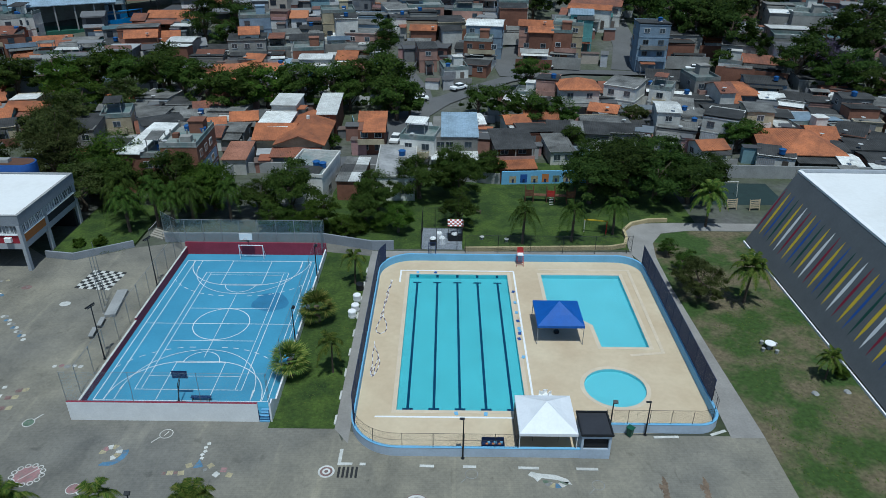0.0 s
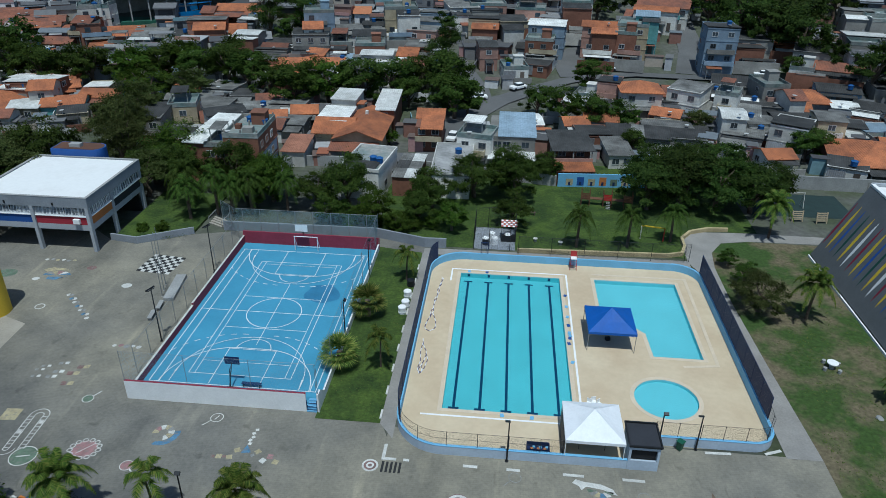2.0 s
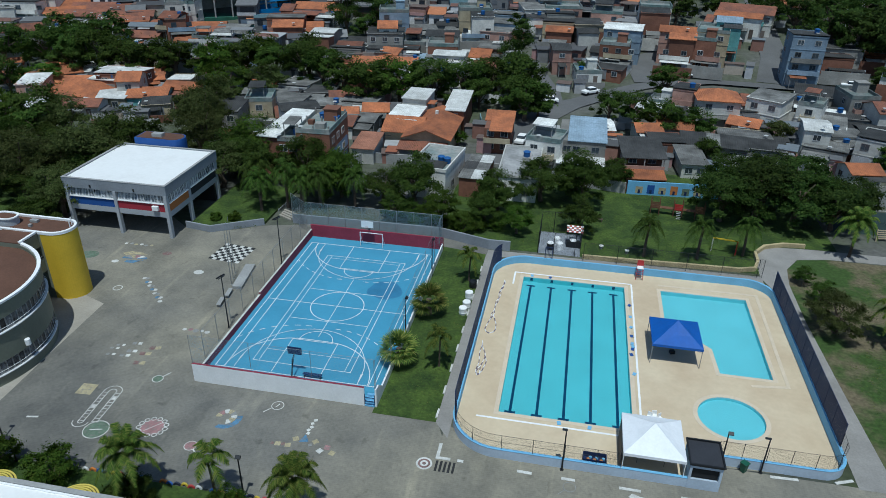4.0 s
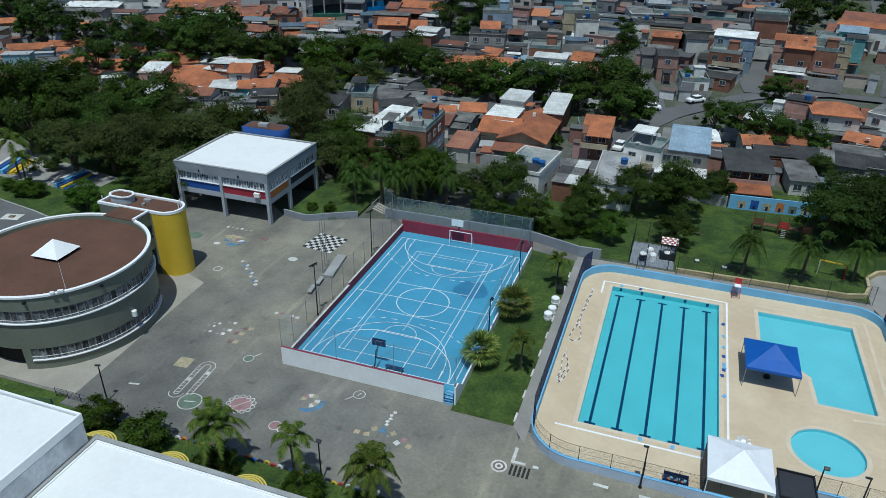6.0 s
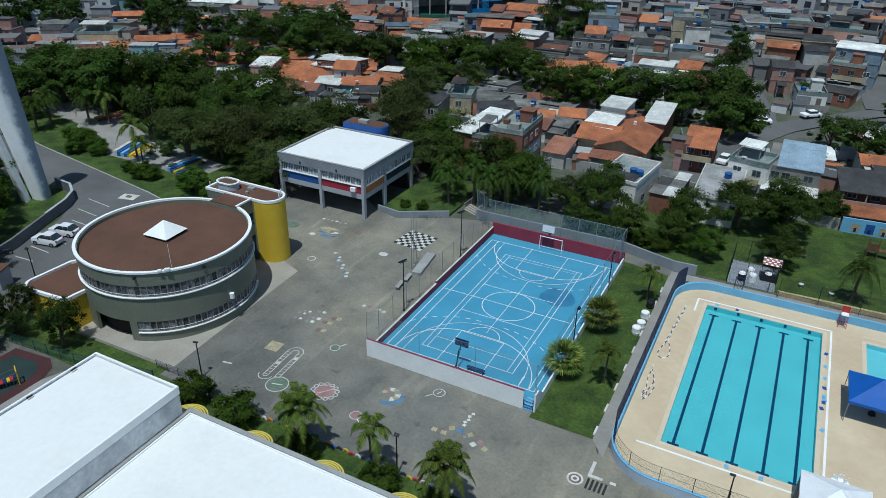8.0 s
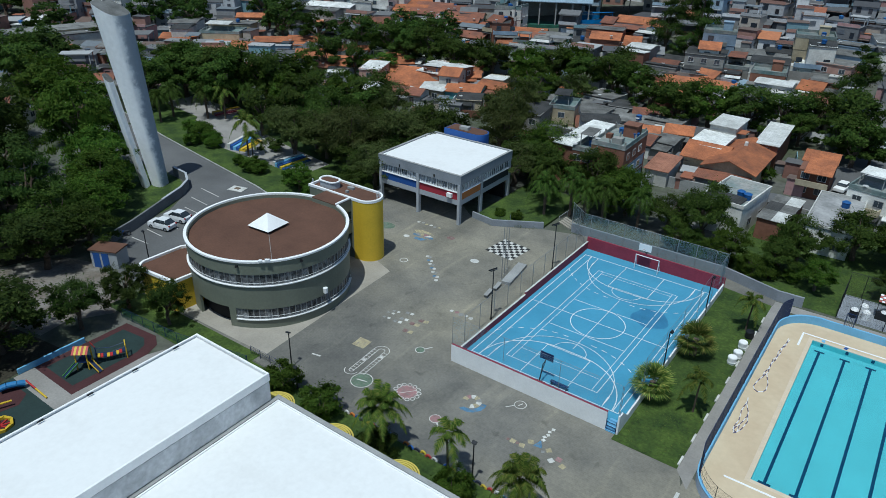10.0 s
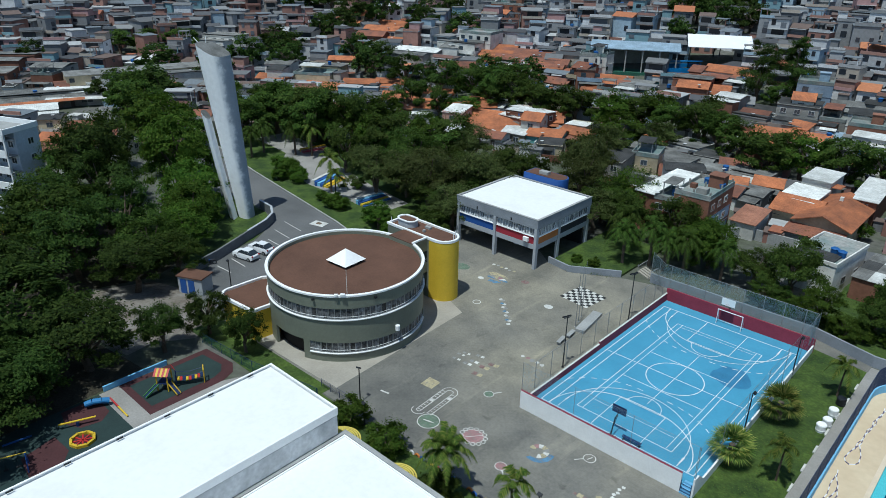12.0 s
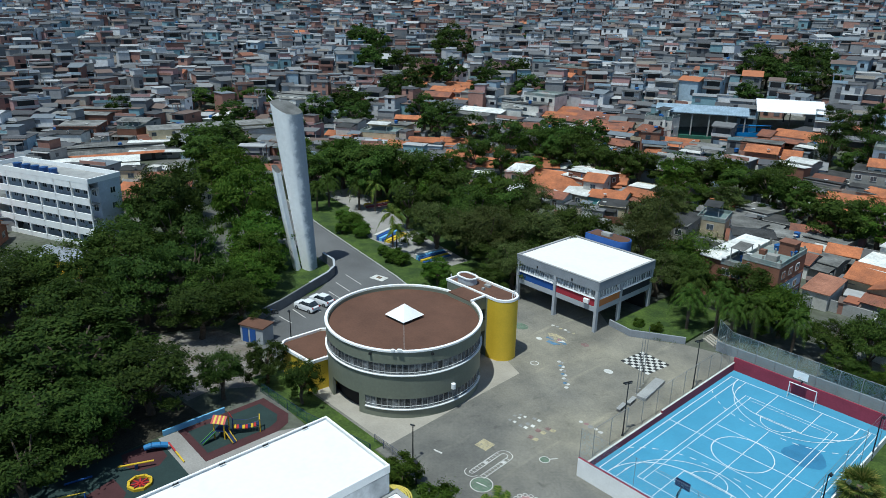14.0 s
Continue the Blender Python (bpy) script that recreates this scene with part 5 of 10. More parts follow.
gc = thing("lifeguard_chair", (13.8, 27.65, 0.03), "tall red lifeguard chair with a white seat", "chair")
REDP = mat("bright_red_paint", (0.45, 0.03, 0.03), 0.5, 0.08, 1, 6, 0)
for sx in (-0.35, 0.35):
    for sy in (-0.4, 0.4):
        part("leg", rod(bmesh.new(), (sx * 1.2, sy * 1.15, 0), (sx, sy, 1.5), 0.03, 6), REDP, gc)
for i in range(4):
    part("rung", rod(bmesh.new(), (-0.38, -0.44, 0.3 + 0.3 * i), (0.38, -0.44, 0.3 + 0.3 * i), 0.02, 6), REDP, gc)
part("seat", boxes((0, 0, 1.5, 0.75, 0.8, 0.06)), WHITE, gc)
part("backrest", boxes((0, 0.38, 1.56, 0.75, 0.06, 0.75)), REDP, gc)
for sx in (-0.38, 0.38):
    part("armrest", boxes((sx, 0.05, 1.8, 0.05, 0.7, 0.05)), REDP, gc)

ROPEW, ROPEN = mat("rope_white", (0.8, 0.79, 0.8), 0.6, 0.05, 1, 5, 0), mat("rope_navy", (0.13, 0.11, 0.18), 0.6, 0.1, 1, 5, 0)
for k, (pts, wide) in enumerate((([(-2.2, 23.6), (-2.1, 22.0), (-2.5, 20.5), (-2.3, 19.0), (-2.6, 17.5), (-2.45, 16.0), (-2.9, 14.2), (-3.1, 12.6), (-2.6, 12.0), (-1.9, 12.6), (-2.0, 14.0), (-2.5, 15.6)], 0.22),
                                 ([(-2.0, 23.4), (-2.35, 21.4), (-2.2, 20.0), (-2.6, 18.6), (-2.5, 17.0), (-2.8, 15.6), (-2.65, 14.6)], 0.2),
                                 ([(-3.0, 10.6), (-2.8, 9.4), (-2.3, 8.2), (-2.5, 6.6), (-2.9, 5.4), (-2.7, 4.6), (-2.3, 5.6), (-2.1, 7.2), (-2.6, 8.6)], 0.2),
                                 ([(-2.9, 10.0), (-3.0, 8.4), (-2.8, 6.8), (-3.0, 5.2), (-2.5, 4.9), (-2.6, 6.4)], 0.2))):
    rp = thing("lane_rope", (pts[0][0], pts[0][1], 0.06), "white and navy lane rope lying loose on the deck", "lane rope", "lane ropes")
    q = along([(x - pts[0][0], y - pts[0][1]) for x, y in pts], 0.55)
    for i, (a, b) in enumerate(zip(q, q[1:])):
        part("float", rod(bmesh.new(), (a[0], a[1], 0), (b[0], b[1], 0), wide / 4.2, 6), ROPEN if i % 2 else ROPEW, rp)
for i, (bx, by) in enumerate(((12.45, 21.0), (12.45, 18.6), (12.45, 16.5), (12.45, 14.8), (12.45, 13.4), (12.5, 12.9), (12.45, 12.4), (12.45, 8.2), (1.0, 25.4), (3.2, 25.4), (5.5, -0.45), (8.2, -0.5), (12.3, 11.4))):
    kb = thing("kickboard", (bx, by, 0.046, 0, 0, i * 23 % 40 - 20), "small blue foam kickboard by the pool edge", "kickboard", "kickboards")
    part("board", boxes((0, 0, 0, 0.34, 0.46, 0.05, 0, 0.015)), SKYBLUE if i % 3 else DEEPBLUE, kb)
cart = thing("toy_cart", (8.6, -4.7, 0.03), "dark wire cart full of pool toys", "cart")
part("frame", boxes((0, 0, 0.2, 1.9, 0.9, 0.06), (0, -0.45, 0.2, 1.9, 0.03, 0.55), (0, 0.45, 0.2, 1.9, 0.03, 0.55), (-0.95, 0, 0.2, 0.03, 0.9, 0.55), (0.95, 0, 0.2, 0.03, 0.9, 0.55)), NAVY, cart)
for i in range(9):
    part("toy", boxes((-0.7 + 0.18 * i, (i % 3 - 1) * 0.22, 0.27, 0.22, 0.22, 0.18, i * 20, 0.03)), (REDP, ORANGE, SKYBLUE)[i % 3], cart)
for sx in (-0.8, 0.8):
    for sy in (-0.4, 0.4):
        part("wheel", rod(bmesh.new(), (sx, sy - 0.03, 0.1), (sx, sy + 0.03, 0.1), 0.1, 10), STEEL, cart)
for i in range(3):
    ch = thing("plastic_chair", (13.4 + 0.5 * i, 1.6 + 0.25 * (i % 2), 0.03, 0, 0, 30 * i - 20), "white plastic garden chair", "chair", "plastic chairs")
    part("seat", boxes((0, 0, 0.42, 0.45, 0.45, 0.04, 0, 0.015)), WHITE, ch)
    part("backrest", boxes((0, 0.22, 0.46, 0.45, 0.04, 0.42, 0, 0.015)), WHITE, ch)
    for sx in (-0.19, 0.19):
        for sy in (-0.19, 0.19):
            part("leg", boxes((sx, sy, 0, 0.04, 0.04, 0.42)), WHITE, ch)
lad = thing("pool_gate", (2.7, 28.6, 0), "tall narrow dark steel gate in the back wall", "gate")
for sx in (-0.45, 0.45):
    part("post", boxes((sx, 0, 0, 0.07, 0.07, 2.6)), NAVY, lad)
for i in range(6):
    part("bar", boxes((-0.37 + 0.15 * i, 0, 0.1, 0.03, 0.03, 2.4)), NAVY, lad)
part("rail", boxes((0, 0, 2.5, 0.97, 0.06, 0.06)), NAVY, lad)
bn = thing("wheelie_bin", (20.7, -3.1, 0.016), "dark green plastic rubbish bin", "bin")
GREENP = mat("green_plastic", (0.02, 0.1, 0.06), 0.45, 0.1, 1, 6, 0)
part("body", cyl(bmesh.new(), 0, 0, 0.08, 0.26, 0.85, 4, 0.36), GREENP, bn)
part("lid", boxes((0, 0, 0.93, 0.58, 0.62, 0.08, 45, 0.02)), GREENP, bn)
for sx in (-0.2, 0.2):
    part("wheel", rod(bmesh.new(), (sx - 0.03, 0.2, 0.09), (sx + 0.03, 0.2, 0.09), 0.09, 10), STEEL, bn)
for i, (bx, by, wh) in enumerate(((-5.7, 21.2, 0), (-5.75, 18.7, 1), (-5.7, 16.6, 1), (-5.9, 15.3, 1))):
    dr = thing("drum", (bx, by, 0.03, 0, 0, i * 30), "%s plastic drum beside the wall" % ("white" if wh else "black"), "drum", "drums")
    part("body", cyl(cyl(bmesh.new(), 0, 0, 0, 0.42, 0.75, 16, 0.46), 0, 0, 0.2, 0.47, 0.06, 16), WHITE if wh else STEEL, dr)
    part("lid", cyl(bmesh.new(), 0, 0, 0.755, 0.48, 0.1, 16, 0.42), WHITE if wh else STEEL, dr)

# the pump yard behind the pool
yard = surface("pump_yard", [(1.2, 31.6), (6.6, 31.6), (6.6, 38.0), (1.2, 38.0)], 0.03, GREYWALL, "blue-grey concrete pump yard", "yard")
for i, (bx, by) in enumerate(((2.7, 33.0), (3.5, 34.6), (3.9, 33.2), (5.6, 34.4))):
    dr = thing("filter_tank", (bx, by, 0.03), "white and dark filter tank", "tank", "filter tanks")
    part("body", cyl(bmesh.new(), 0, 0, 0, 0.45, 0.9, 16), STEEL if i == 0 else WHITE, dr)
    part("lid", cyl(bmesh.new(), 0, 0, 0.9, 0.45, 0.18, 16, 0.3), WHITE, dr)
aw = thing("checked_awning", (5.7, 34.9, 0), "red and white checked awning on thin posts", "awning")
for i in range(7):
    for j in range(4):
        part("panel", boxes((-0.9 + 0.3 * i, -0.6 + 0.4 * j, 2.2 + 0.08 * j, 0.296, 0.396, 0.03)), WHITE if (i + j) % 2 else mat("awning_red", (0.55, 0.16, 0.13), 0.6) if i + j == 0 else bpy.data.materials.get("awning_red") or REDP, aw)
for sx in (-0.95, 0.95):
    for sy in (-0.7, 0.7):
        part("post", cyl(bmesh.new(), sx, sy, 0, 0.03, 2.25, 6), STEEL, aw)
part("counter", boxes((0, -0.7, 0, 1.9, 0.5, 0.9)), STEEL, aw)
tagged(part("kerb_yellow", band([(6.9, 31.3), (26.2, 32.1), (28.2, 32.8), (28.9, 34.8), (29.0, 37.2), (30.6, 39.4), (33.2, 40.6), (36.0, 40.8)], 0.35, 0, 0.55), mat("faded_yellow_wall", (0.48, 0.39, 0.22), 0.85, 0.15, 0.5, 5, 0.1)), "low faded yellow garden wall", "wall", kind="structure")


# ---- games painted on the yard ----
PAINT = {"white": WORNWHITE, "pink": mat("worn_pink_paint", (0.36, 0.2, 0.2), 0.85, 0.2, 1.2, 8, 0), "blue": mat("worn_blue_paint", (0.11, 0.23, 0.36), 0.85, 0.2, 1.2, 8, 0),
         "yellow": mat("worn_yellow_paint", (0.45, 0.39, 0.24), 0.85, 0.18, 1.2, 8, 0), "green": mat("worn_green_paint", (0.14, 0.2, 0.14), 0.85, 0.2, 1.2, 8, 0),
         "red": mat("worn_red_paint", (0.23, 0.14, 0.13), 0.85, 0.2, 1.2, 8, 0), "black": mat("black_paint", (0.03, 0.03, 0.03), 0.8, 0.2, 1.2, 8, 0),
         "grey": mat("grey_paint", (0.3, 0.3, 0.29), 0.85, 0.2, 1.2, 8, 0)}
for key, worn in PAINT.items():
    if key not in ("white", "black"):
        N, L = worn.node_tree.nodes, worn.node_tree.links.new
        nz, kk, mx = N.new("ShaderNodeTexNoise"), N.new("ShaderNodeMapRange"), N.new("ShaderNodeMixRGB")
        nz.inputs["Scale"].default_value, nz.inputs["Detail"].default_value = 3.2, 5
        kk.inputs["From Min"].default_value, kk.inputs["From Max"].default_value, kk.inputs["To Max"].default_value = 0.5, 0.66, 0.75
        mx.inputs[2].default_value = (0.2, 0.19, 0.17, 1)
        L([n for n in N if n.type == "NEW_GEOMETRY"][0].outputs["Position"], nz.inputs["Vector"]), L(nz.outputs["Fac"], kk.inputs["Value"]), L(kk.outputs["Result"], mx.inputs[0])
        L([n for n in N if n.type == "HUE_SAT"][0].outputs["Color"], mx.inputs[1]), L(mx.outputs[0], N["Principled BSDF"].inputs["Base Color"])
Z = 0.012


def game(name, x, y, label, turn=0):
    return thing(name, (x, y, Z, 0, 0, turn), label, "painted game", "games painted on the yard")


def dab(parent, colour, pts, nm="patch", lift=0.0):
    return part(nm, slab(pts, 0.0, 0.004 + lift), PAINT[colour], parent)


def square(parent, colour, x, y, s, a=0, nm="square"):
    c, k = math.cos(radians(a)) * s / 2, math.sin(radians(a)) * s / 2
    return dab(parent, colour, [(x - c + k, y - k - c), (x + c + k, y + k - c), (x + c - k, y + k + c), (x - c - k, y - k + c)], nm)


def ringline(parent, colour, x, y, r, w, nm="ring"):
    return part(nm, band(arc(x, y, r, 0, 350, 30), w, 0.0, 0.006, True), PAINT[colour], parent)


cb = game("chessboard", -37.2, 22.8, "large black and white chessboard painted on the yard", -6)
for i in range(8):
    for j in range(8):
        square(cb, "white" if (i + j) % 2 else "black", -1.89 + 0.54 * i, -1.89 + 0.54 * j, 0.536)
g = game("tan_square", -38.3, -5.0, "faded yellow painted square")
square(g, "yellow", 0, 0, 1.5, 4)
g = game("ladder_game", -35.6, -6.6, "oval ladder game in white outlines", 4)
for sx in (-0.62, 0.62):
    for o in (-0.25, 0.25):
        part("rail_line", band([(sx + o, -2.4), (sx + o, 1.7)], 0.07, 0, 0.005), PAINT["white"], g)
    for k in range(10):
        part("rung_line", band([(sx - 0.21, -2.3 + 0.43 * k), (sx + 0.21, -2.3 + 0.43 * k)], 0.07, 0, 0.005), PAINT["white"], g)
    square(g, "white", sx, -0.4 if sx < 0 else 0.9, 0.36)
for r in (0.4, 0.87):
    part("bend_line", band(arc(0, 1.7, r, 0, 180, 14), 0.07, 0, 0.005), PAINT["white"], g)
    part("bend_line", band(arc(-0.62, -2.4, 0.25 + (r - 0.4), 180, 360, 10), 0.07, 0, 0.0055), PAINT["white"], g)
g = game("green_circle", -34.1, -9.7, "green disc with a white rim and illegible writing")
dab(g, "green", arc(0, 0, 1.05, 0, 350, 30), "disc")
ringline(g, "white", 0, 0, 1.08, 0.08)
part("writing_bar", boxes((0, 0, 0.004, 1.1, 0.12, 0.004, 15)), PAINT["white"], g)
g = game("flower_game", -29.5, -8.4, "pink flower with white ring petals")
dab(g, "pink", arc(0, 0, 1.0, 0, 350, 30), "disc")
for k in range(13):
    ringline(g, "white", 1.2 * math.cos(k * 0.483), 1.05 * math.sin(k * 0.483), 0.2, 0.08, "petal")
part("line", band([(-0.5, -0.6), (0.6, 0.7)], 0.06, 0.004, 0.008), PAINT["white"], g)
g = game("lollipop_game", -25.1, -9.8, "small pink disc with a white handle")
dab(g, "pink", arc(0, 0, 0.5, 0, 350, 24), "disc")
ringline(g, "white", 0, 0, 0.53, 0.07)
part("handle", band([(0.4, -0.35), (1.0, -0.85)], 0.12, 0, 0.005), PAINT["white"], g)
g = game("snail_game", -23.8, -5.8, "snail spiral in white, yellow and blue")
for k in range(8):
    a0 = -70 + 33 * k
    seg = arc(0, 0, 0.95, a0, a0 + 30, 4) + arc(0, 0, 0.42, a0 + 30, a0, 4)
    dab(g, ("white", "yellow", "white", "grey", "yellow", "white", "pink", "yellow")[k], seg, "segment")
dab(g, "blue", [(x, y) for x, y in arc(0.05, -0.1, 1.45, -110, 20, 14)] + arc(0.0, -0.05, 1.0, 20, -100, 12), "trail")
g = game("number_circle", -19.9, -3.45, "white circle with a figure and a tail")
ringline(g, "white", 0, 0, 0.55, 0.07)
part("line", band([(-0.4, -0.4), (-0.95, -1.1)], 0.09, 0, 0.005), PAINT["white"], g)
part("line", band([(-0.1, -0.25), (0.12, 0.28)], 0.09, 0, 0.005), PAINT["white"], g)
g = game("magnifier_game", -32.65, -2.25, "green disc with a white handle")
dab(g, "green", arc(0, 0, 0.45, 0, 350, 24), "disc")
ringline(g, "white", 0, 0, 0.5, 0.07)
part("handle", band([(0.3, 0.45), (0.75, 1.15)], 0.13, 0, 0.005), PAINT["white"], g)
g = game("hopscotch", -16.0, -7.0, "trail of coloured hopscotch squares")
for k, (dx, dy, c) in enumerate(((-2.0, -1.0, "yellow"), (-1.1, -1.0, "yellow"), (-0.7, -0.15, "yellow"), (1.1, -0.15, "yellow"), (1.8, -1.1, "white"), (2.9, -1.15, "yellow"), (2.3, -0.6, "pink"), (0.2, 2.4, "white"), (0.05, 1.95, "white"), (0.15, 1.5, "white"), (0.0, 1.1, "white"), (0.1, 0.7, "white"), (-2.5, -1.05, "red"), (-1.55, -0.95, "red"), (0.75, -0.6, "grey"))):
    square(g, c, dx, dy, 0.5 if k < 7 else 0.3, 15 * k)
dab(g, "blue", [(-0.3, -0.45), (0.55, -0.3), (-0.05, 0.55)], "arrow")
g = game("number_trail", -37.3, 1.2, "scattered pale and red painted squares")
for dx, dy, s in ((-2.0, 0.2, 0.32), (-1.7, 0.8, 0.32), (-0.3, -0.7, 0.42), (0, 0.1, 0.44), (-0.2, 1.4, 0.4), (1.8, -1.5, 0.56), (1.55, 0, 0.56), (2.0, 1.05, 0.56), (-1.8, -0.8, 0.34)):
    square(g, "yellow" if s > 0.5 else "white", dx, dy, s, 8)
    square(g, "red" if s > 0.5 else "grey", dx - 0.6, dy - 0.1, s, 8)
g = game("face_game", -33.2, 5.9, "row of faded white and pink figures")
for k in range(5):
    dab(g, ("white", "pink", "grey", "white", "white")[k], arc(-1.2 + 0.65 * k, 0.1 * (k % 2), 0.22 + 0.05 * (k % 3), 0, 350, 12))
g = game("fish_game", -48.6, 18.9, "faded yellow and blue fish drawing")
dab(g, "yellow", [(-2.2, 1.0), (-1.2, 1.6), (0.4, 1.5), (1.2, 1.1), (-0.2, 1.0), (-1.4, 0.5)])
for k in range(6):
    seg = arc(0.2, -0.2, 1.7, 20 + 28 * k, 45 + 28 * k, 4, 1.0) + arc(0.2, -0.2, 0.4, 45 + 28 * k, 20 + 28 * k, 3, 0.25)
    dab(g, ("blue", "white", "pink", "yellow", "grey", "blue")[k], seg, "segment")
dab(g, "blue", [(-0.6, -0.6), (1.4, -0.4), (1.8, 0.3), (0.6, -1.2), (-0.6, -1.2)], "tail")
g = game("stepping_dots", -42.0, 12.3, "trail of pale painted dots")
for k in range(13):
    dab(g, ("white", "grey", "blue", "white")[k % 4], arc(-2.5 + 0.38 * k, 2.4 - 0.36 * k + 0.35 * (k % 2), 0.26, 0, 330, 11), "dot")
g = game("dot_row", -50, 22.3, "row of pale dots by the pillars")
for k in range(6):
    dab(g, ("white", "grey", "yellow")[k % 3], arc(-1.8 + 0.7 * k, 0.15 * (k % 2), 0.24, 0, 330, 11), "dot")
for nm, x, y, r, c in (("pale_disc", -38.95, 17.4, 0.62, "white"), ("ring_mark", -46.3, 12.0, 0.5, "white"), ("red_patch", -45.2, 20.9, 0.6, "red"), ("twin_dots", -50.4, 17.7, 0.45, "white"), ("faint_patch", -54.6, 18.6, 1.2, "green")):
    g = game(nm, x, y, "%s faded round mark" % {"white": "white", "red": "dull red", "green": "dull green"}[c])
    if nm == "ring_mark":
        ringline(g, c, 0, 0, r, 0.12)
    else:
        dab(g, c, arc(0, 0, r, 0, 340, 18, r * 0.8), "disc")
g = game("white_bar", -40.6, -9.5, "short white painted bar")
dab(g, "white", [(-0.5, -0.1), (0.5, 0.1), (0.5, 0.3), (-0.5, 0.1)], "bar")
g = game("target", -5.25, -7.65, "white and red target rings")
dab(g, "red", arc(0, 0, 0.66, 0, 350, 30), "disc")
for r in (0.6, 0.25):
    ringline(g, "white", 0, 0, r, 0.17)
g = game("target", 2.3, -11.0, "white and red target rings")
dab(g, "red", arc(0, 0, 1.05, 0, 350, 30), "disc")
ringline(g, "white", 0, 0, 0.85, 0.25)
g = game("grating_bars", -3.5, -7.7, "five dark bars painted like a grating")
for k in range(5):
    part("bar", boxes((-0.72 + 0.36 * k, 0, 0, 0.2, 1.2, 0.005, 0, 0)), PAINT["black"], g)
g = game("splash_game", 13.3, -8.5, "white splash with coloured segments")
dab(g, "white", [(-2.0, 0.7), (-1.7, 1.1), (-1.1, 0.9), (0.3, 0.75), (1.2, 0.3), (1.5, -0.3), (1.2, -0.2), (0.4, 0.2), (-0.9, 0.4), (-1.3, 0.0), (-1.5, 0.4)])
for k in range(6):
    a0 = 175 + 30 * k
    dab(g, ("green", "grey", "yellow", "blue", "white", "green")[k], arc(0.2, 0.1, 1.05, a0, a0 + 27, 4, 0.75) + arc(0.2, 0.1, 0.35, a0 + 27, a0, 3, 0.25), "segment")
for x, y in ((6.7, -7.75), (16.9, -8.8)):
    g = game("ring_with_tail", x, y, "thin pale ring with a tail")
    ringline(g, "grey", 0, 0, 0.5, 0.06)
    part("line", band([(-0.35, -0.35), (-0.9, -0.95)], 0.06, 0, 0.005), PAINT["grey"], g)
RUST = mat("rust_stain", (0.2, 0.145, 0.1), 0.9, 0.25, 1.0, 6, 0)
for x in (22.2, 25.5):
    g = thing("rust_stain", (x, -9.2, 0.013), "brown rust stain on the asphalt", "stain")
    for k, (ox, oy, sc) in enumerate(((0, 0, 0.55), (0.15, 0.7, 0.4), (-0.1, -0.8, 0.45), (0.25, -1.3, 0.25), (-0.3, 0.3, 0.25))):
        part("patch", slab([(ox + sc * 0.5 * math.cos(a * 0.35) * (1 + 0.35 * math.sin(4 * a + k)), oy + sc * 1.5 * math.sin(a * 0.35) * (1 + 0.3 * math.sin(5 * a + k))) for a in range(18)], 0, 0.003 + 0.0006 * k), RUST, g)
for i, (pts) in enumerate(([(-4.3, -5.1), (-4.3, -6.8), (-3.2, -6.8)], [(-2.6, -6.8), (-2.1, -6.8)], [(2.4, -6.93), (3.6, -6.95)], [(6.0, -6.97), (7.1, -6.98)], [(10.6, -7.03), (12.3, -7.06)], [(15.4, -7.08), (17.2, -7.1)], [(22.8, -3.25), (25.0, -3.15)], [(27.9, -2.9), (29.4, -2.3)])):
    tagged(part("kerb_mark", band(pts, 0.28, 0.018, 0.05), WORNWHITE), "worn white painted kerb stone", "kerb", kind="structure")
for i in range(9):
    tagged(part("white_kerb_stone", boxes((-5.35, -1.5 + 3.4 * i, 0.0, 0.18, 1.2, 0.14)), WORNWHITE), "white painted kerb stone by the grass", "kerb", kind="structure")


# ---- painted half tyres along the planting bed ----
TYRE = [mat("tyre_paint_" + n, c, 0.6, 0.12, 1, 6, 0.05) for n, c in (("white", (0.7, 0.7, 0.68)), ("orange", (0.6, 0.2, 0.04)), ("yellow", (0.6, 0.45, 0.05)), ("blue", (0.04, 0.12, 0.4)), ("dark", (0.03, 0.035, 0.06)), ("red", (0.42, 0.05, 0.05)), ("light_blue", (0.2, 0.45, 0.68)))]
for i in range(31):
    c = (0, 1, 3, 4, 2, 5, 0, 6, 3, 1)[i % 10]
    if i in (9, 10, 17):
        continue
    ty = thing("half_tyre", (-32.0 + 0.62 * i, -14.05 + 0.05 * (i % 3), 0.01, 0, 0, 4 * (i % 4) - 6), "half-buried painted tyre edging the planting bed", "tyre", "tyres along the bed")
    bm = bmesh.new()
    ring = []
    for k in range(11):
        a = math.pi * k / 10
        ring.append([bm.verts.new((r * math.cos(a), w, r * math.sin(a))) for r, w in ((0.3, -0.07), (0.3, 0.07), (0.17, 0.08), (0.17, -0.08))])
    for p, q in zip(ring, ring[1:]):
        for k in range(4):
            bm.faces.new((p[k], p[(k + 1) % 4], q[(k + 1) % 4], q[k]))
    part("tyre", bm, TYRE[c], ty)
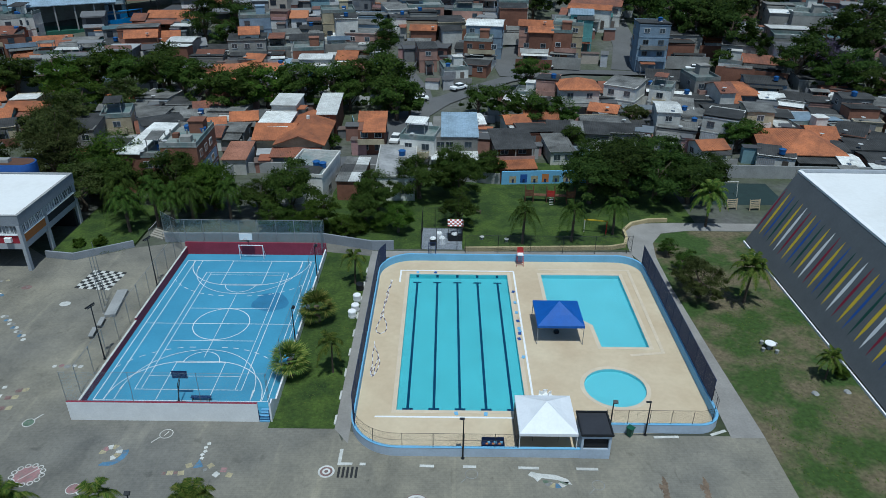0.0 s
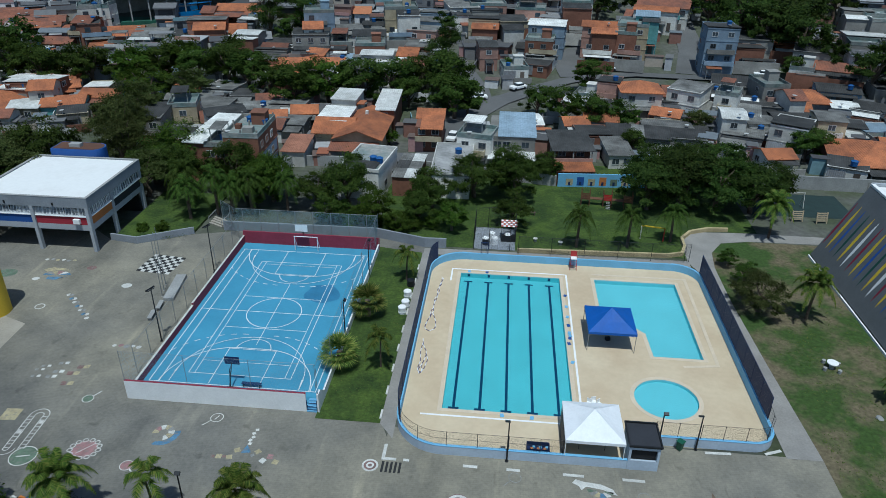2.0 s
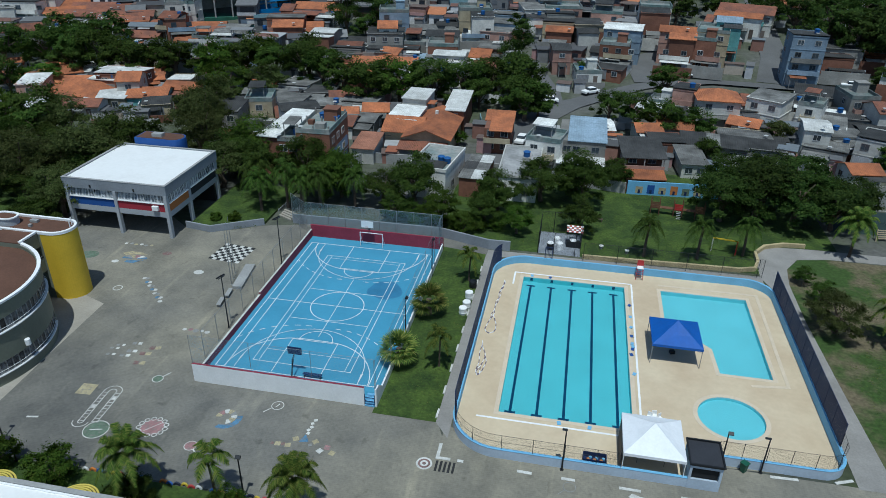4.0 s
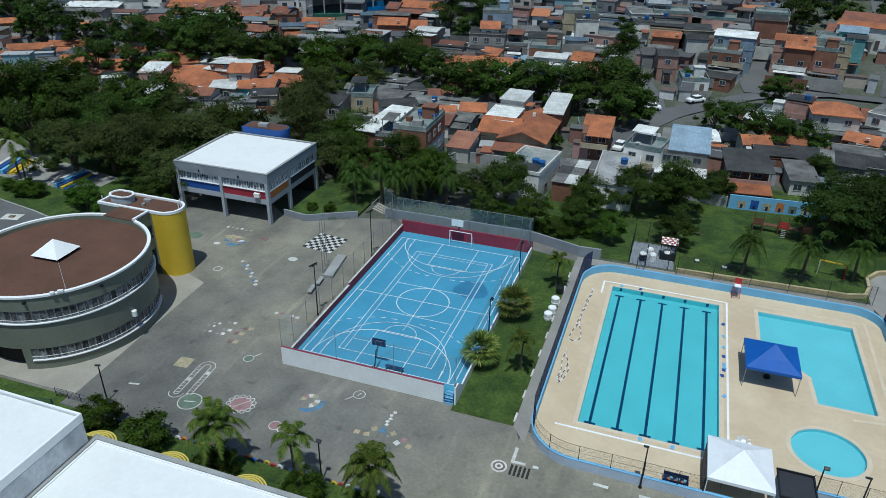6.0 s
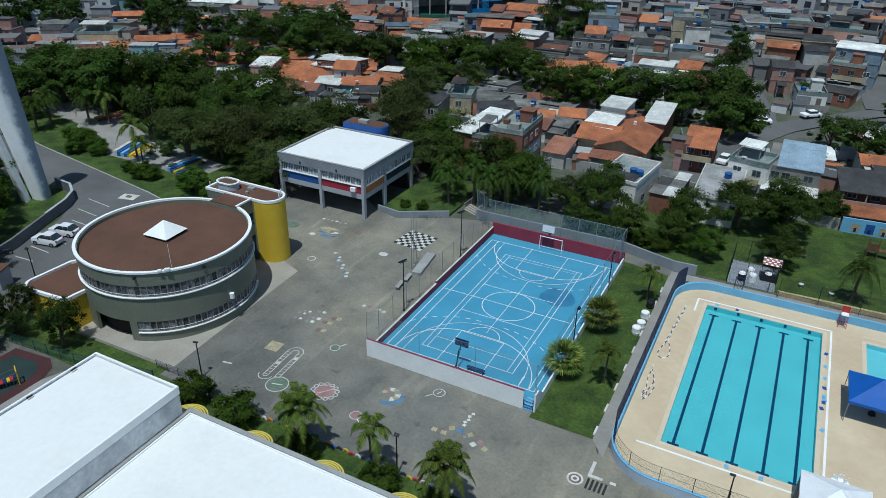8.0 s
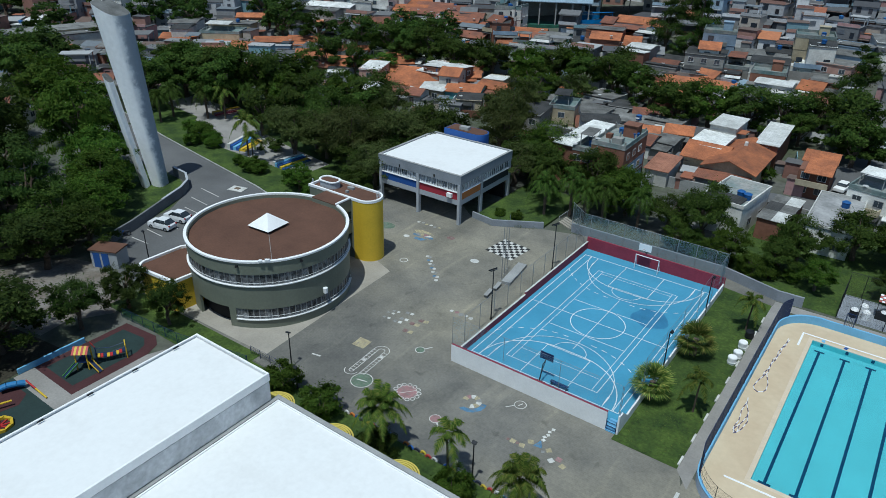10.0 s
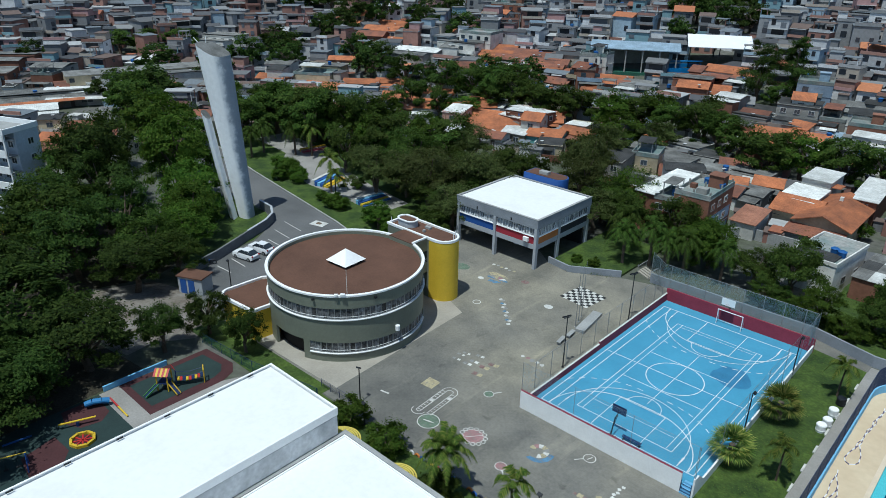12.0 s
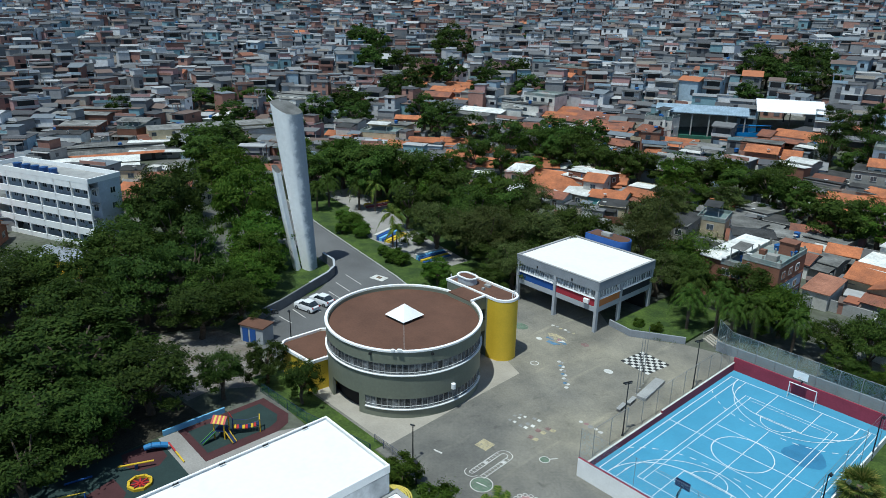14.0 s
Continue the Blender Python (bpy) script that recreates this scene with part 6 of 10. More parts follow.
# ---- playground, cars and the garden ----
surface("rubber_floor_near", [(-61.0, -17.8), (-56.4, -17.3), (-54.9, -18.2), (-54.2, -19.8), (-54.2, -27.75), (-61.0, -27.75)], 0.035, RUBBER_R, "dark red rubber playground floor", "floor")
surface("rubber_floor_inlay", [(-60.2, -18.7), (-57.0, -18.3), (-55.9, -19.0), (-55.4, -20.2), (-55.4, -27.0), (-60.2, -27.0)], 0.042, RUBBER_G, "dark green rubber inlay", "floor")
surface("playground_path", [(-61.0, -29.0), (-55.0, -29.2), (-44.4, -29.2), (-44.4, -31.0), (-54.0, -31.0), (-61.0, -31.2)], 0.03, PAVING, "pale concrete path between rubber floors", "path")
surface("rubber_floor_far", [(-61.0, -29.8), (-44.4, -29.8), (-44.4, -52), (-61, -52)], 0.034, RUBBER_G, "dark green rubber playground floor", "floor")
for pts in ([(-60.6, -30.2), (-57.6, -30.2), (-56.6, -31.4), (-57.0, -33.2), (-58.6, -34.0), (-60.6, -33.6)], [(-57.4, -35.4), (-54.6, -35.2), (-52.6, -36.6), (-53.0, -39.0), (-56.4, -38.6)]):
    surface("rubber_patch", pts, 0.039, RUBBER_R, "dark red patch in the rubber floor", "floor")
tagged(part("playground_wall", band([(-61.2, -29.2), (-61.2, -22.4)], 0.2, 0, 0.6), SKYBLUE), "low blue playground wall", "wall", kind="structure")
surface("playground_strip", [(-54.2, -19.8), (-53.2, -17.4), (-44.4, -16.5), (-44.4, -29.8), (-61.0, -29.8), (-61.0, -27.75), (-54.2, -27.75)], 0.034, WALKWAY, "pale concrete strip", "path")

pt = thing("play_tower", pose(-57.2, -24.6, 0.04, 0, 0, 40) @ Matrix.Scale(0.78, 4), "wooden play tower with a striped roof and slides", "play tower")
PY, PG = mat("play_yellow", (0.62, 0.42, 0.03), 0.5, 0.06, 1, 6, 0), mat("play_green", (0.1, 0.28, 0.08), 0.5, 0.06, 1, 6, 0)
for sx in (-0.7, 0.7):
    for sy in (-0.7, 0.7):
        part("post", boxes((sx, sy, 0, 0.14, 0.14, 2.5)), PY, pt)
part("deck", boxes((0, 0, 1.1, 1.5, 1.5, 0.1)), NAVY, pt)
for side in (-1, 1):
    for k in range(7):
        b = part("roof_board", boxes((0, 0, 0, 0.27, 1.15, 0.05)), (REDP, PY)[k % 2], pt)
        b.matrix_basis = pose(-0.84 + 0.28 * k, side * 0.5, 2.75, -side * 35, 0, 0)
for nm, x0, y0, x1, y1, m in (("green slide", -0.5, -0.75, -1.7, -2.3, PG), ("yellow slide", 0.75, -0.3, 2.3, -1.3, PY)):
    sl = part("slide", bmesh.new(), NAVY, pt, nm)
    d = Vector((x1 - x0, y1 - y0, -1.05))
    m4 = Matrix.Translation(((x0 + x1) / 2, (y0 + y1) / 2, 0.62)) @ d.to_track_quat("Y", "Z").to_matrix().to_4x4()
    bm = boxes((0, 0, 0, 0.5, d.length, 0.04))
    bm.to_mesh(sl.data)
    sl.matrix_basis = m4
    for sx in (-0.28, 0.28):
        part("rail", boxes((sx, 0, 0, 0.07, d.length, 0.2)), m, sl)
br = thing("rope_bridge", pose(-56.3, -22.3, 0.04, 0, 0, 62) @ Matrix.Scale(0.72, 4), "sagging bridge of red and yellow planks", "play bridge")
for k in range(9):
    part("plank", boxes((-1.6 + 0.4 * k, 0, 1.0 - 0.25 * math.sin(math.pi * k / 8), 0.34, 1.0, 0.07)), (PY, REDP, NAVY)[k % 3], br)
for sx in (-1.9, 1.9):
    for sy in (-0.6, 0.6):
        part("post", boxes((sx, sy, 0, 0.13, 0.13, 2.1)), (PY if sx > 0 else NAVY), br)
for sy in (-0.6, 0.6):
    part("rail", pipe(bmesh.new(), [(-1.9, sy, 1.9), (0, sy, 1.55), (1.9, sy, 1.9)], 0.04), NAVY, br)
part("crossbar", boxes((1.9, 0, 2.1, 0.13, 1.5, 0.13)), PY, br)
part("flag_post", rod(bmesh.new(), (-1.9, 0.6, 2.1), (-2.4, 0.9, 3.0), 0.05), REDP, br)
oc = thing("trampoline_ring", pose(-55.0, -33.8, 0.04) @ Matrix.Scale(0.92, 4), "octagonal yellow sandbox ring with red spokes", "play ring")
for k in range(8):
    a = radians(45 * k + 22)
    part("edge", boxes((1.05 * math.cos(a), 1.05 * math.sin(a), 0, 0.26, 0.9, 0.3, 45 * k + 22)), PY, oc)
    part("spoke", boxes((0.5 * math.cos(a), 0.5 * math.sin(a), 0.05, 0.85, 0.14, 0.08, 45 * k + 22)), REDP, oc)
part("sand", cyl(bmesh.new(), 0, 0, 0, 0.95, 0.04, 8), RUBBER_R, oc)
ss = thing("seesaw", (-57.55, -33.2, 0.04, 0, 0, 68), "yellow seesaw plank on a low frame", "seesaw")
part("plank", boxes((0, 0, 0.5, 3.2, 0.2, 0.08)), PY, ss)
part("pivot", boxes((0, 0, 0, 0.25, 0.4, 0.5)), NAVY, ss)
cl = thing("climbing_tube", (-59.15, -30.75, 0.04, 0, 0, 65), "blue crawl tunnel with a yellow and red arm", "play equipment")
part("tunnel", pipe(bmesh.new(), [(-1.0, 0, 0.5), (-0.3, 0, 0.65), (0.5, 0, 0.6), (1.2, 0, 0.45)], 0.3, 12), mat("tunnel_blue", (0.04, 0.2, 0.45), 0.5, 0.08, 1, 6, 0), cl)
part("arm", rod(bmesh.new(), (1.3, 0, 0.7), (2.0, -1.3, 0.4), 0.09), REDP, cl)
part("arm", rod(bmesh.new(), (2.0, -1.3, 0.4), (2.8, -2.8, 0.1), 0.09), PY, cl)
bt = thing("balance_beam", pose(-59.0, -38.0, 0.04, 0, 0, 80) @ Matrix.Scale(0.6, 4), "long low blue balance beam", "balance beam")
part("beam", boxes((0, 0, 0.25, 4.0, 0.3, 0.15)), DEEPBLUE, bt)
for sx in (-1.7, 0, 1.7):
    part("leg", boxes((sx, 0, 0, 0.12, 0.2, 0.25)), STEEL, bt)
sw = thing("swing_set", pose(-55.1, -39.6, 0.04, 0, 0, 70) @ Matrix.Scale(0.78, 4), "yellow and blue swing frame with tyre seats", "swing")
for sx in (-1.5, 1.5):
    for sy in (-0.8, 0.8):
        part("leg", rod(bmesh.new(), (sx, sy, 0), (sx, 0, 2.2), 0.07), PY if sx < 0 else DEEPBLUE, sw)
part("crossbar", rod(bmesh.new(), (-1.6, 0, 2.2), (1.6, 0, 2.2), 0.07), PY, sw)
for sx in (-0.6, 0.6):
    part("chain", rod(bmesh.new(), (sx, 0, 0.6), (sx, 0, 2.2), 0.02, 5), STEEL, sw)
    part("seat", boxes((sx, 0, 0.5, 0.5, 0.3, 0.1)), STEEL, sw)


def car(x, y, turn):
    th = thing("car", (x, y, 0.02, 0, 0, turn), "white hatchback parked in a bay", "car", "parked cars")
    CARP = mat("white_car_paint", (0.74, 0.75, 0.77), 0.25, 0.02, 1, 4, 0) if not bpy.data.materials.get("white_car_paint") else bpy.data.materials["white_car_paint"]

    def loft(rows):
        bm = bmesh.new()
        rings = []
        for px, w, z0, z1, tw in rows:
            rings.append([bm.verts.new(c) for c in ((px, -w, z0), (px, w, z0), (px, w, (z0 + z1) / 2), (px, tw, z1), (px, -tw, z1), (px, -w, (z0 + z1) / 2))])
        for a, b in zip(rings, rings[1:]):
            for i in range(6):
                bm.faces.new((a[i], a[(i + 1) % 6], b[(i + 1) % 6], b[i]))
        bm.faces.new(rings[0][::-1]), bm.faces.new(rings[-1])
        bmesh.ops.recalc_face_normals(bm, faces=bm.faces[:])
        return bm
    part("body", loft([(-2.0, 0.72, 0.35, 0.72, 0.62), (-1.85, 0.82, 0.25, 0.9, 0.74), (-0.9, 0.86, 0.22, 0.98, 0.78), (0.9, 0.86, 0.22, 0.98, 0.78), (1.75, 0.84, 0.24, 0.96, 0.76), (1.95, 0.76, 0.35, 0.8, 0.68)]), CARP, th)
    part("cabin", loft([(-0.95, 0.76, 0.96, 0.99, 0.76), (-0.35, 0.74, 0.96, 1.42, 0.6), (1.1, 0.74, 0.96, 1.46, 0.6), (1.75, 0.72, 0.9, 1.0, 0.7)]), GLASS, th, "dark glass cabin")
    part("roof", boxes((0.38, 0, 1.44, 1.45, 1.18, 0.05, 0, 0.02)), CARP, th)
    for sx in (-0.38, 0.45, 1.2):
        for sy in (-0.7, 0.7):
            part("pillar", rod(bmesh.new(), (sx, sy * 1.06, 0.97), (sx * 0.97, sy * 0.86, 1.44), 0.035, 6), CARP, th)
    for sx in (-1.25, 1.25):
        for sy in (-0.8, 0.8):
            wl = part("wheel", rod(bmesh.new(), (sx, sy - 0.09, 0.3), (sx, sy + 0.09, 0.3), 0.3, 16), STEEL, th)
            part("rim", rod(bmesh.new(), (sx, sy - 0.1, 0.3), (sx, sy + 0.1, 0.3), 0.18, 12), GALV, wl)
    for sy in (-0.58, 0.58):
        part("headlight", boxes((-1.9, sy, 0.62, 0.2, 0.28, 0.14, 0, 0.02)), GALV, th)
        part("tail_light", boxes((1.9, sy * 1.1, 0.7, 0.14, 0.2, 0.25, 0, 0.02)), REDP, th)
        part("wing_mirror", boxes((-0.6, sy * 1.62, 0.95, 0.1, 0.16, 0.12, 0, 0.02)), STEEL, th)


car(-78.6, -1.2, 12)
car(-79.0, 1.6, 12)
for a, b in (((-86.2, 10.9), (-81.3, 10.4)), ((-84.5, 7.8), (-80.1, 7.4)), ((-82.1, 4.9), (-78.2, 4.7)), ((-80.8, 0.1), (-76.6, -0.2)), ((-79.9, -2.8), (-76.3, -2.9)), ((-79.2, -5.5), (-76.0, -5.3))):
    tagged(part("bay_line", band([a, b], 0.12, 0.016, 0.021), WORNWHITE), "white parking bay line", "line", kind="structure")
tagged(part("retaining_wall_curved", band([(-79.4, -9.4), (-81.0, -4.2), (-84.0, 2.7), (-85.9, 7.2), (-87.6, 9.6), (-90.2, 11.2), (-94, 11.6)], 0.3, 0, 1.5), mat("dark_wall_render", (0.17, 0.175, 0.18), 0.9, 0.15, 0.5, 5.0, 0.1)), "curved grey concrete wall by the drive", "wall", kind="structure")
tagged(part("curved_wall_cap", band([(-84.0, 2.7), (-85.9, 7.2), (-87.6, 9.6), (-90.2, 11.2), (-94, 11.6)], 0.36, 1.5, 1.58), LIGHTGREY), "pale coping on the curved wall", "wall", kind="structure")
tagged(part("kerb_road", band([(-66, 13.2), (-80, 16.7), (-112, 22.2), (-150, 30.2)], 0.25, 0, 0.15), CONCRETE), "pale concrete kerb beside the drive", "kerb", kind="structure")
mb = thing("motorbike", (-80.3, -6.0, 0.02, 0, 0, 62), "dark motorbike parked by the drive wall", "motorbike")
for sx in (-0.65, 0.65):
    wl = part("wheel", rod(bmesh.new(), (sx, -0.05, 0.3), (sx, 0.05, 0.3), 0.3, 14), STEEL, mb)
    part("rim", rod(bmesh.new(), (sx, -0.06, 0.3), (sx, 0.06, 0.3), 0.2, 12), GALV, wl)
part("tank", boxes((-0.15, 0, 0.62, 0.5, 0.3, 0.28, 0, 0.08)), DEEPBLUE, mb)
part("seat", boxes((0.4, 0, 0.66, 0.7, 0.26, 0.12, 0, 0.04)), PANELBLACK, mb)
part("engine", boxes((0, 0, 0.28, 0.5, 0.3, 0.34, 0, 0.04)), STEEL, mb)
part("fork", rod(bmesh.new(), (-0.65, 0, 0.3), (-0.42, 0, 0.95), 0.05, 6), GALV, mb)
part("handlebar", rod(bmesh.new(), (-0.42, -0.35, 0.98), (-0.42, 0.35, 0.98), 0.03, 6), STEEL, mb)
gh = thing("gas_shed", (-74.6, -11.3, 0, 0, 0, 25), "small brick and blue shed with a brown roof", "shed")
part("wall", boxes((0, 0, 0, 3.6, 2.2, 2.3)), LIGHTGREY, gh)
part("roof", boxes((0, 0, 2.302, 3.9, 2.5, 0.14)), ROOFBROWN, gh, "brown flat roof")
for sx in (-1.0, 0.2):
    part("door", boxes((sx, -1.13, 0, 0.9, 0.06, 2.0)), DEEPBLUE, gh, "blue metal door")
pad = thing("inspection_cover", (-81.5, 14.2, 0.02, 0, 0, 15), "pale concrete pad with a rusty cover", "cover")
part("pad", boxes((0, 0, 0, 2.6, 1.8, 0.06)), WORNWHITE, pad)
part("cover", boxes((0, 0, 0.06, 0.8, 0.6, 0.1)), RUST, pad)
for nm, x, y, turn, cols, lb in (("garden_steps", -97.0, 28.4, 108, (PY, YELLOW, DEEPBLUE, SKYBLUE, DEEPBLUE, WORNWHITE), "garden steps painted yellow and blue"),
                                 ("garden_steps", -83.6, 27.4, 88, (DEEPBLUE, PY, DEEPBLUE, SKYBLUE, WORNWHITE), "garden steps painted blue and yellow"),
                                 ("garden_steps", -115.5, 39.6, 80, (PAINT["pink"], RED, PAINT["pink"], PY), "garden steps painted pink and yellow")):
    th = thing(nm, (x, y, 0.02, 0, 0, turn), lb, "steps", "garden steps")
    n = len(cols)
    for i, c in enumerate(cols):
        part("step", boxes((0, -0.6 * n / 2 + 0.6 * i, 0, 6.0, 0.62, 0.17 * (i + 1))), c, th)

# the lawn behind the pool
pc = thing("wooden_playhouse", (20.2, 47.6, 0, 0, 0, -5), "brown wooden playhouse with a red slide and bridge", "playhouse")
WOOD = mat("brown_play_wood", (0.16, 0.075, 0.04), 0.8, 0.2, 1, 7, 0.1)
for ox in (-3.2, 0.0, 3.0):
    for sx in (-0.6, 0.6):
        for sy in (-0.6, 0.6):
            part("post", boxes((ox + sx, sy, 0, 0.12, 0.12, 2.3)), WOOD, pc)
    part("deck", boxes((ox, 0, 1.0, 1.3, 1.3, 0.08)), WOOD, pc)
    for k in range(4):
        part("board", boxes((ox, -0.62, 1.1 + 0.24 * k, 1.3, 0.04, 0.2)), WOOD if ox else REDP, pc)
part("bridge", boxes((-1.6, 0, 1.0, 2.0, 0.8, 0.08)), WOOD, pc)
part("bridge", boxes((1.5, 0, 1.0, 1.8, 0.8, 0.08)), WOOD, pc)
part("slide", boxes((0, -1.7, 0, 0.7, 2.4, 0.06)), REDP, pc, "red slide").matrix_basis = pose(0, 0.3, -0.05, 27, 0, 0) 
for k in range(5):
    part("rung", boxes((0.1, -0.8 - 0.2 * k, 0.9 - 0.18 * k, 0.6, 0.06, 0.06)), WORNWHITE, pc)
ys = thing("swing_bar", (25.0, 36.9, 0, 0, 0, -10), "yellow swing bar with a red leg", "swing")
part("crossbar", boxes((0, 0, 1.9, 3.1, 0.14, 0.14)), PY, ys)
part("leg", boxes((1.5, 0, 0, 0.16, 0.2, 1.9)), REDP, ys)
part("leg", boxes((-1.5, 0, 0, 0.14, 0.2, 1.9)), WORNWHITE, ys)
bn = thing("garden_bench", (8.7, 43.0, 0, 0, 0, 0), "brown slatted wooden bench", "bench")
for k in range(4):
    part("slat", boxes((0, -0.2 + 0.13 * k, 0.42, 1.7, 0.1, 0.04)), BARK, bn)
for sx in (-0.7, 0.7):
    part("leg", boxes((sx, 0, 0, 0.08, 0.5, 0.42)), BARK, bn)
for x, y in ((9.3, 34.6), (12.6, 34.0)):
    th = thing("garden_stool", (x, y, 0), "small pale concrete stool on the lawn", "stool", "stools")
    part("foot", cyl(bmesh.new(), 0, 0, 0, 0.2, 0.4, 10), CONCRETE, th)
    part("seat", cyl(bmesh.new(), 0, 0, 0.4, 0.3, 0.08, 14), WORNWHITE, th)
tt = thing("garden_table", (38.3, 10.2, 0), "round white concrete table with small stools", "table")
part("foot", cyl(bmesh.new(), 0, 0, 0, 0.25, 0.66, 10, 0.18), CONCRETE, tt)
part("tabletop", cyl(bmesh.new(), 0, 0, 0.66, 0.55, 0.08, 20), WHITE, tt)
for k in range(4):
    a = radians(90 * k + 30)
    st = thing("garden_stool", (38.3 + 0.95 * math.cos(a), 10.2 + 0.95 * math.sin(a), 0), "small grey concrete stool beside the table", "stool", "stools")
    part("seat", cyl(bmesh.new(), 0, 0, 0, 0.17, 0.4, 10, 0.2), CONCRETE, st)
for x, y in ((30.6, 26.4), (39.8, 2.9), (43.0, 3.2)):
    rk = thing("rock", (x, y, 0), "pale grey stone lying on the grass", "rock", "stones")
    bm = bmesh.new()
    bmesh.ops.create_icosphere(bm, subdivisions=2, radius=0.35)
    for v in bm.verts:
        v.co *= 1 + 0.35 * noise.noise(v.co * 3)
        v.co.z = max(v.co.z * 0.6, -0.05) + 0.05
    part("stone", bm, CONCRETE, rk)
for i, (x, y) in enumerate(((46.9, 45.2), (50.2, 45.0))):
    gl = thing("climbing_board", (x, y, 0, -12, 0, 8), "pale timber climbing board with slots", "climbing board", "climbing boards")
    for sx in (-0.75, 0.75):
        part("post", boxes((sx, 0, 0, 0.14, 0.1, 1.7)), mat("pale_timber", (0.45, 0.36, 0.24), 0.8, 0.15, 1, 7, 0.1) if not bpy.data.materials.get("pale_timber") else bpy.data.materials["pale_timber"], gl)
    for k in range(5):
        part("slat", boxes((0, 0, 0.35 + 0.28 * k, 1.6, 0.08, 0.16)), bpy.data.materials["pale_timber"], gl)
sg = thing("swing_set", (47.2, 50.5, 0.0, 0, 0, 5), "thin grey steel swing frame", "swing")
for sx in (-2.2, 2.2):
    for sy in (-0.6, 0.6):
        part("leg", rod(bmesh.new(), (sx, sy, 0), (sx, 0, 2.3), 0.05), WORNWHITE, sg)
part("crossbar", rod(bmesh.new(), (-2.3, 0, 2.3), (2.3, 0, 2.3), 0.06), WORNWHITE, sg)
surface("play_ground_right", [(41, 47), (56, 47), (56, 55.5), (41, 55.5)], 0.03, RUBBER_G, "dark rubber play surface", "floor")
tagged(part("boundary_wall", band([(27.3, 55.4), (30, 58.6), (60, 57.8), (90, 57)], 0.25, 0, 2.2), CONCRETE), "long weathered concrete boundary wall", "wall", kind="structure")
mw = thing("mural_wall", (20.2, 54.7, 0, 0, 0, 4.5), "boundary wall with a painted mural of small houses", "wall")
part("wall", boxes((0, 0, 0, 14.0, 0.25, 2.2)), SKYBLUE, mw)
for k in range(7):
    part("painted_house", boxes((-5.2 + 1.75 * k, -0.135, 0.3, 1.1, 0.015, 1.1 + 0.3 * (k % 2))), (PAINT["yellow"], DEEPBLUE, PAINT["yellow"], ORANGE, PAINT["green"], PAINT["yellow"], WORNWHITE)[k], mw)
    part("painted_door", boxes((-5.2 + 1.75 * k, -0.15, 0.3, 0.35, 0.012, 0.6)), NAVY, mw)
tagged(part("boundary_wall_back", band([(-36, 47), (-30, 58), (-12, 58.5), (13.0, 54.2)], 0.25, 0, 1.8), CONCRETE), "weathered concrete boundary wall", "wall", kind="structure")
stp = thing("concrete_stairs", (-34.6, 34.2, 0, 0, 0, -28), "pale concrete stairs with a metal handrail", "stairs")
for i in range(4):
    part("step", boxes((0, 0.32 * i, 0, 2.6, 0.34, 0.16 * (i + 1))), PAVING, stp)
for sx in (-1.3, 1.3):
    part("handrail", pipe(bmesh.new(), [(sx, -0.2, 0.9), (sx, 1.4, 1.6)], 0.03), GALV, stp)
    for yy in (-0.1, 1.2):
        part("rail_post", cyl(bmesh.new(), sx, yy, 0.1, 0.03, 1.1 + yy * 0.3, 6), GALV, stp)


# ---- plants ----
def leaf_cloud(rng, lobes, count, size, flat=0.35, clumps=9):
    """Many small leaf sprays gathered in clumps over the skins of overlapping lobes (x, y, z, radius, squash)."""
    lob = np.array(lobes)
    area = lob[:, 3] ** 2
    n_c = max(count // clumps // 12, 40)
    pick = rng.choice(len(lob), n_c, p=area / area.sum())
    d = rng.normal(size=(n_c, 3))
    d[:, 2] += 0.35
    d /= np.linalg.norm(d, axis=1)[:, None]
    squash = np.stack([np.ones(n_c), np.ones(n_c), lob[pick, 4]], 1)
    cen = lob[pick, :3] + d * (lob[pick, 3] * (0.72 + 0.42 * rng.random(n_c)))[:, None] * squash
    keep = np.ones(n_c, bool)
    for l in lob:
        keep &= np.linalg.norm((cen - l[:3]) / np.array([1, 1, l[4]]), axis=1) > 0.6 * l[3]
    cen, d, rad = cen[keep], d[keep], lob[pick, 3][keep]
    own = rng.integers(0, len(cen), count)
    c = cen[own] + rng.normal(size=(count, 3)) * (rad[own] * 0.24)[:, None] * np.array([1, 1, 0.5])
    n = count
    nrm = d[own] * (1 - flat) + np.array([0, 0, 1]) * flat + rng.normal(size=(n, 3)) * 0.3
    nrm /= np.linalg.norm(nrm, axis=1)[:, None]
    u = np.cross(nrm, rng.normal(size=(n, 3)))
    u /= np.linalg.norm(u, axis=1)[:, None]
    v = np.cross(nrm, u)
    s = size * (0.6 + 0.8 * rng.random(n))[:, None]
    verts = np.stack([c - u * s, c + v * s * 0.9, c + u * s], 1).reshape(-1, 3)
    return verts, np.arange(n * 3).reshape(n, 3)


def branch(bm, p, q, r0, r1, rng, bends=3):
    p, q = Vector(p), Vector(q)
    last, lr = p, r0
    for i in range(1, bends + 1):
        k = i / bends
        nxt = p.lerp(q, k) + Vector(rng.normal(size=3) * (0.06 * (q - p).length if i < bends else 0))
        nr = r0 + (r1 - r0) * k
        rod(bm, last, nxt, lr, 7, nr)
        last, lr = nxt, nr


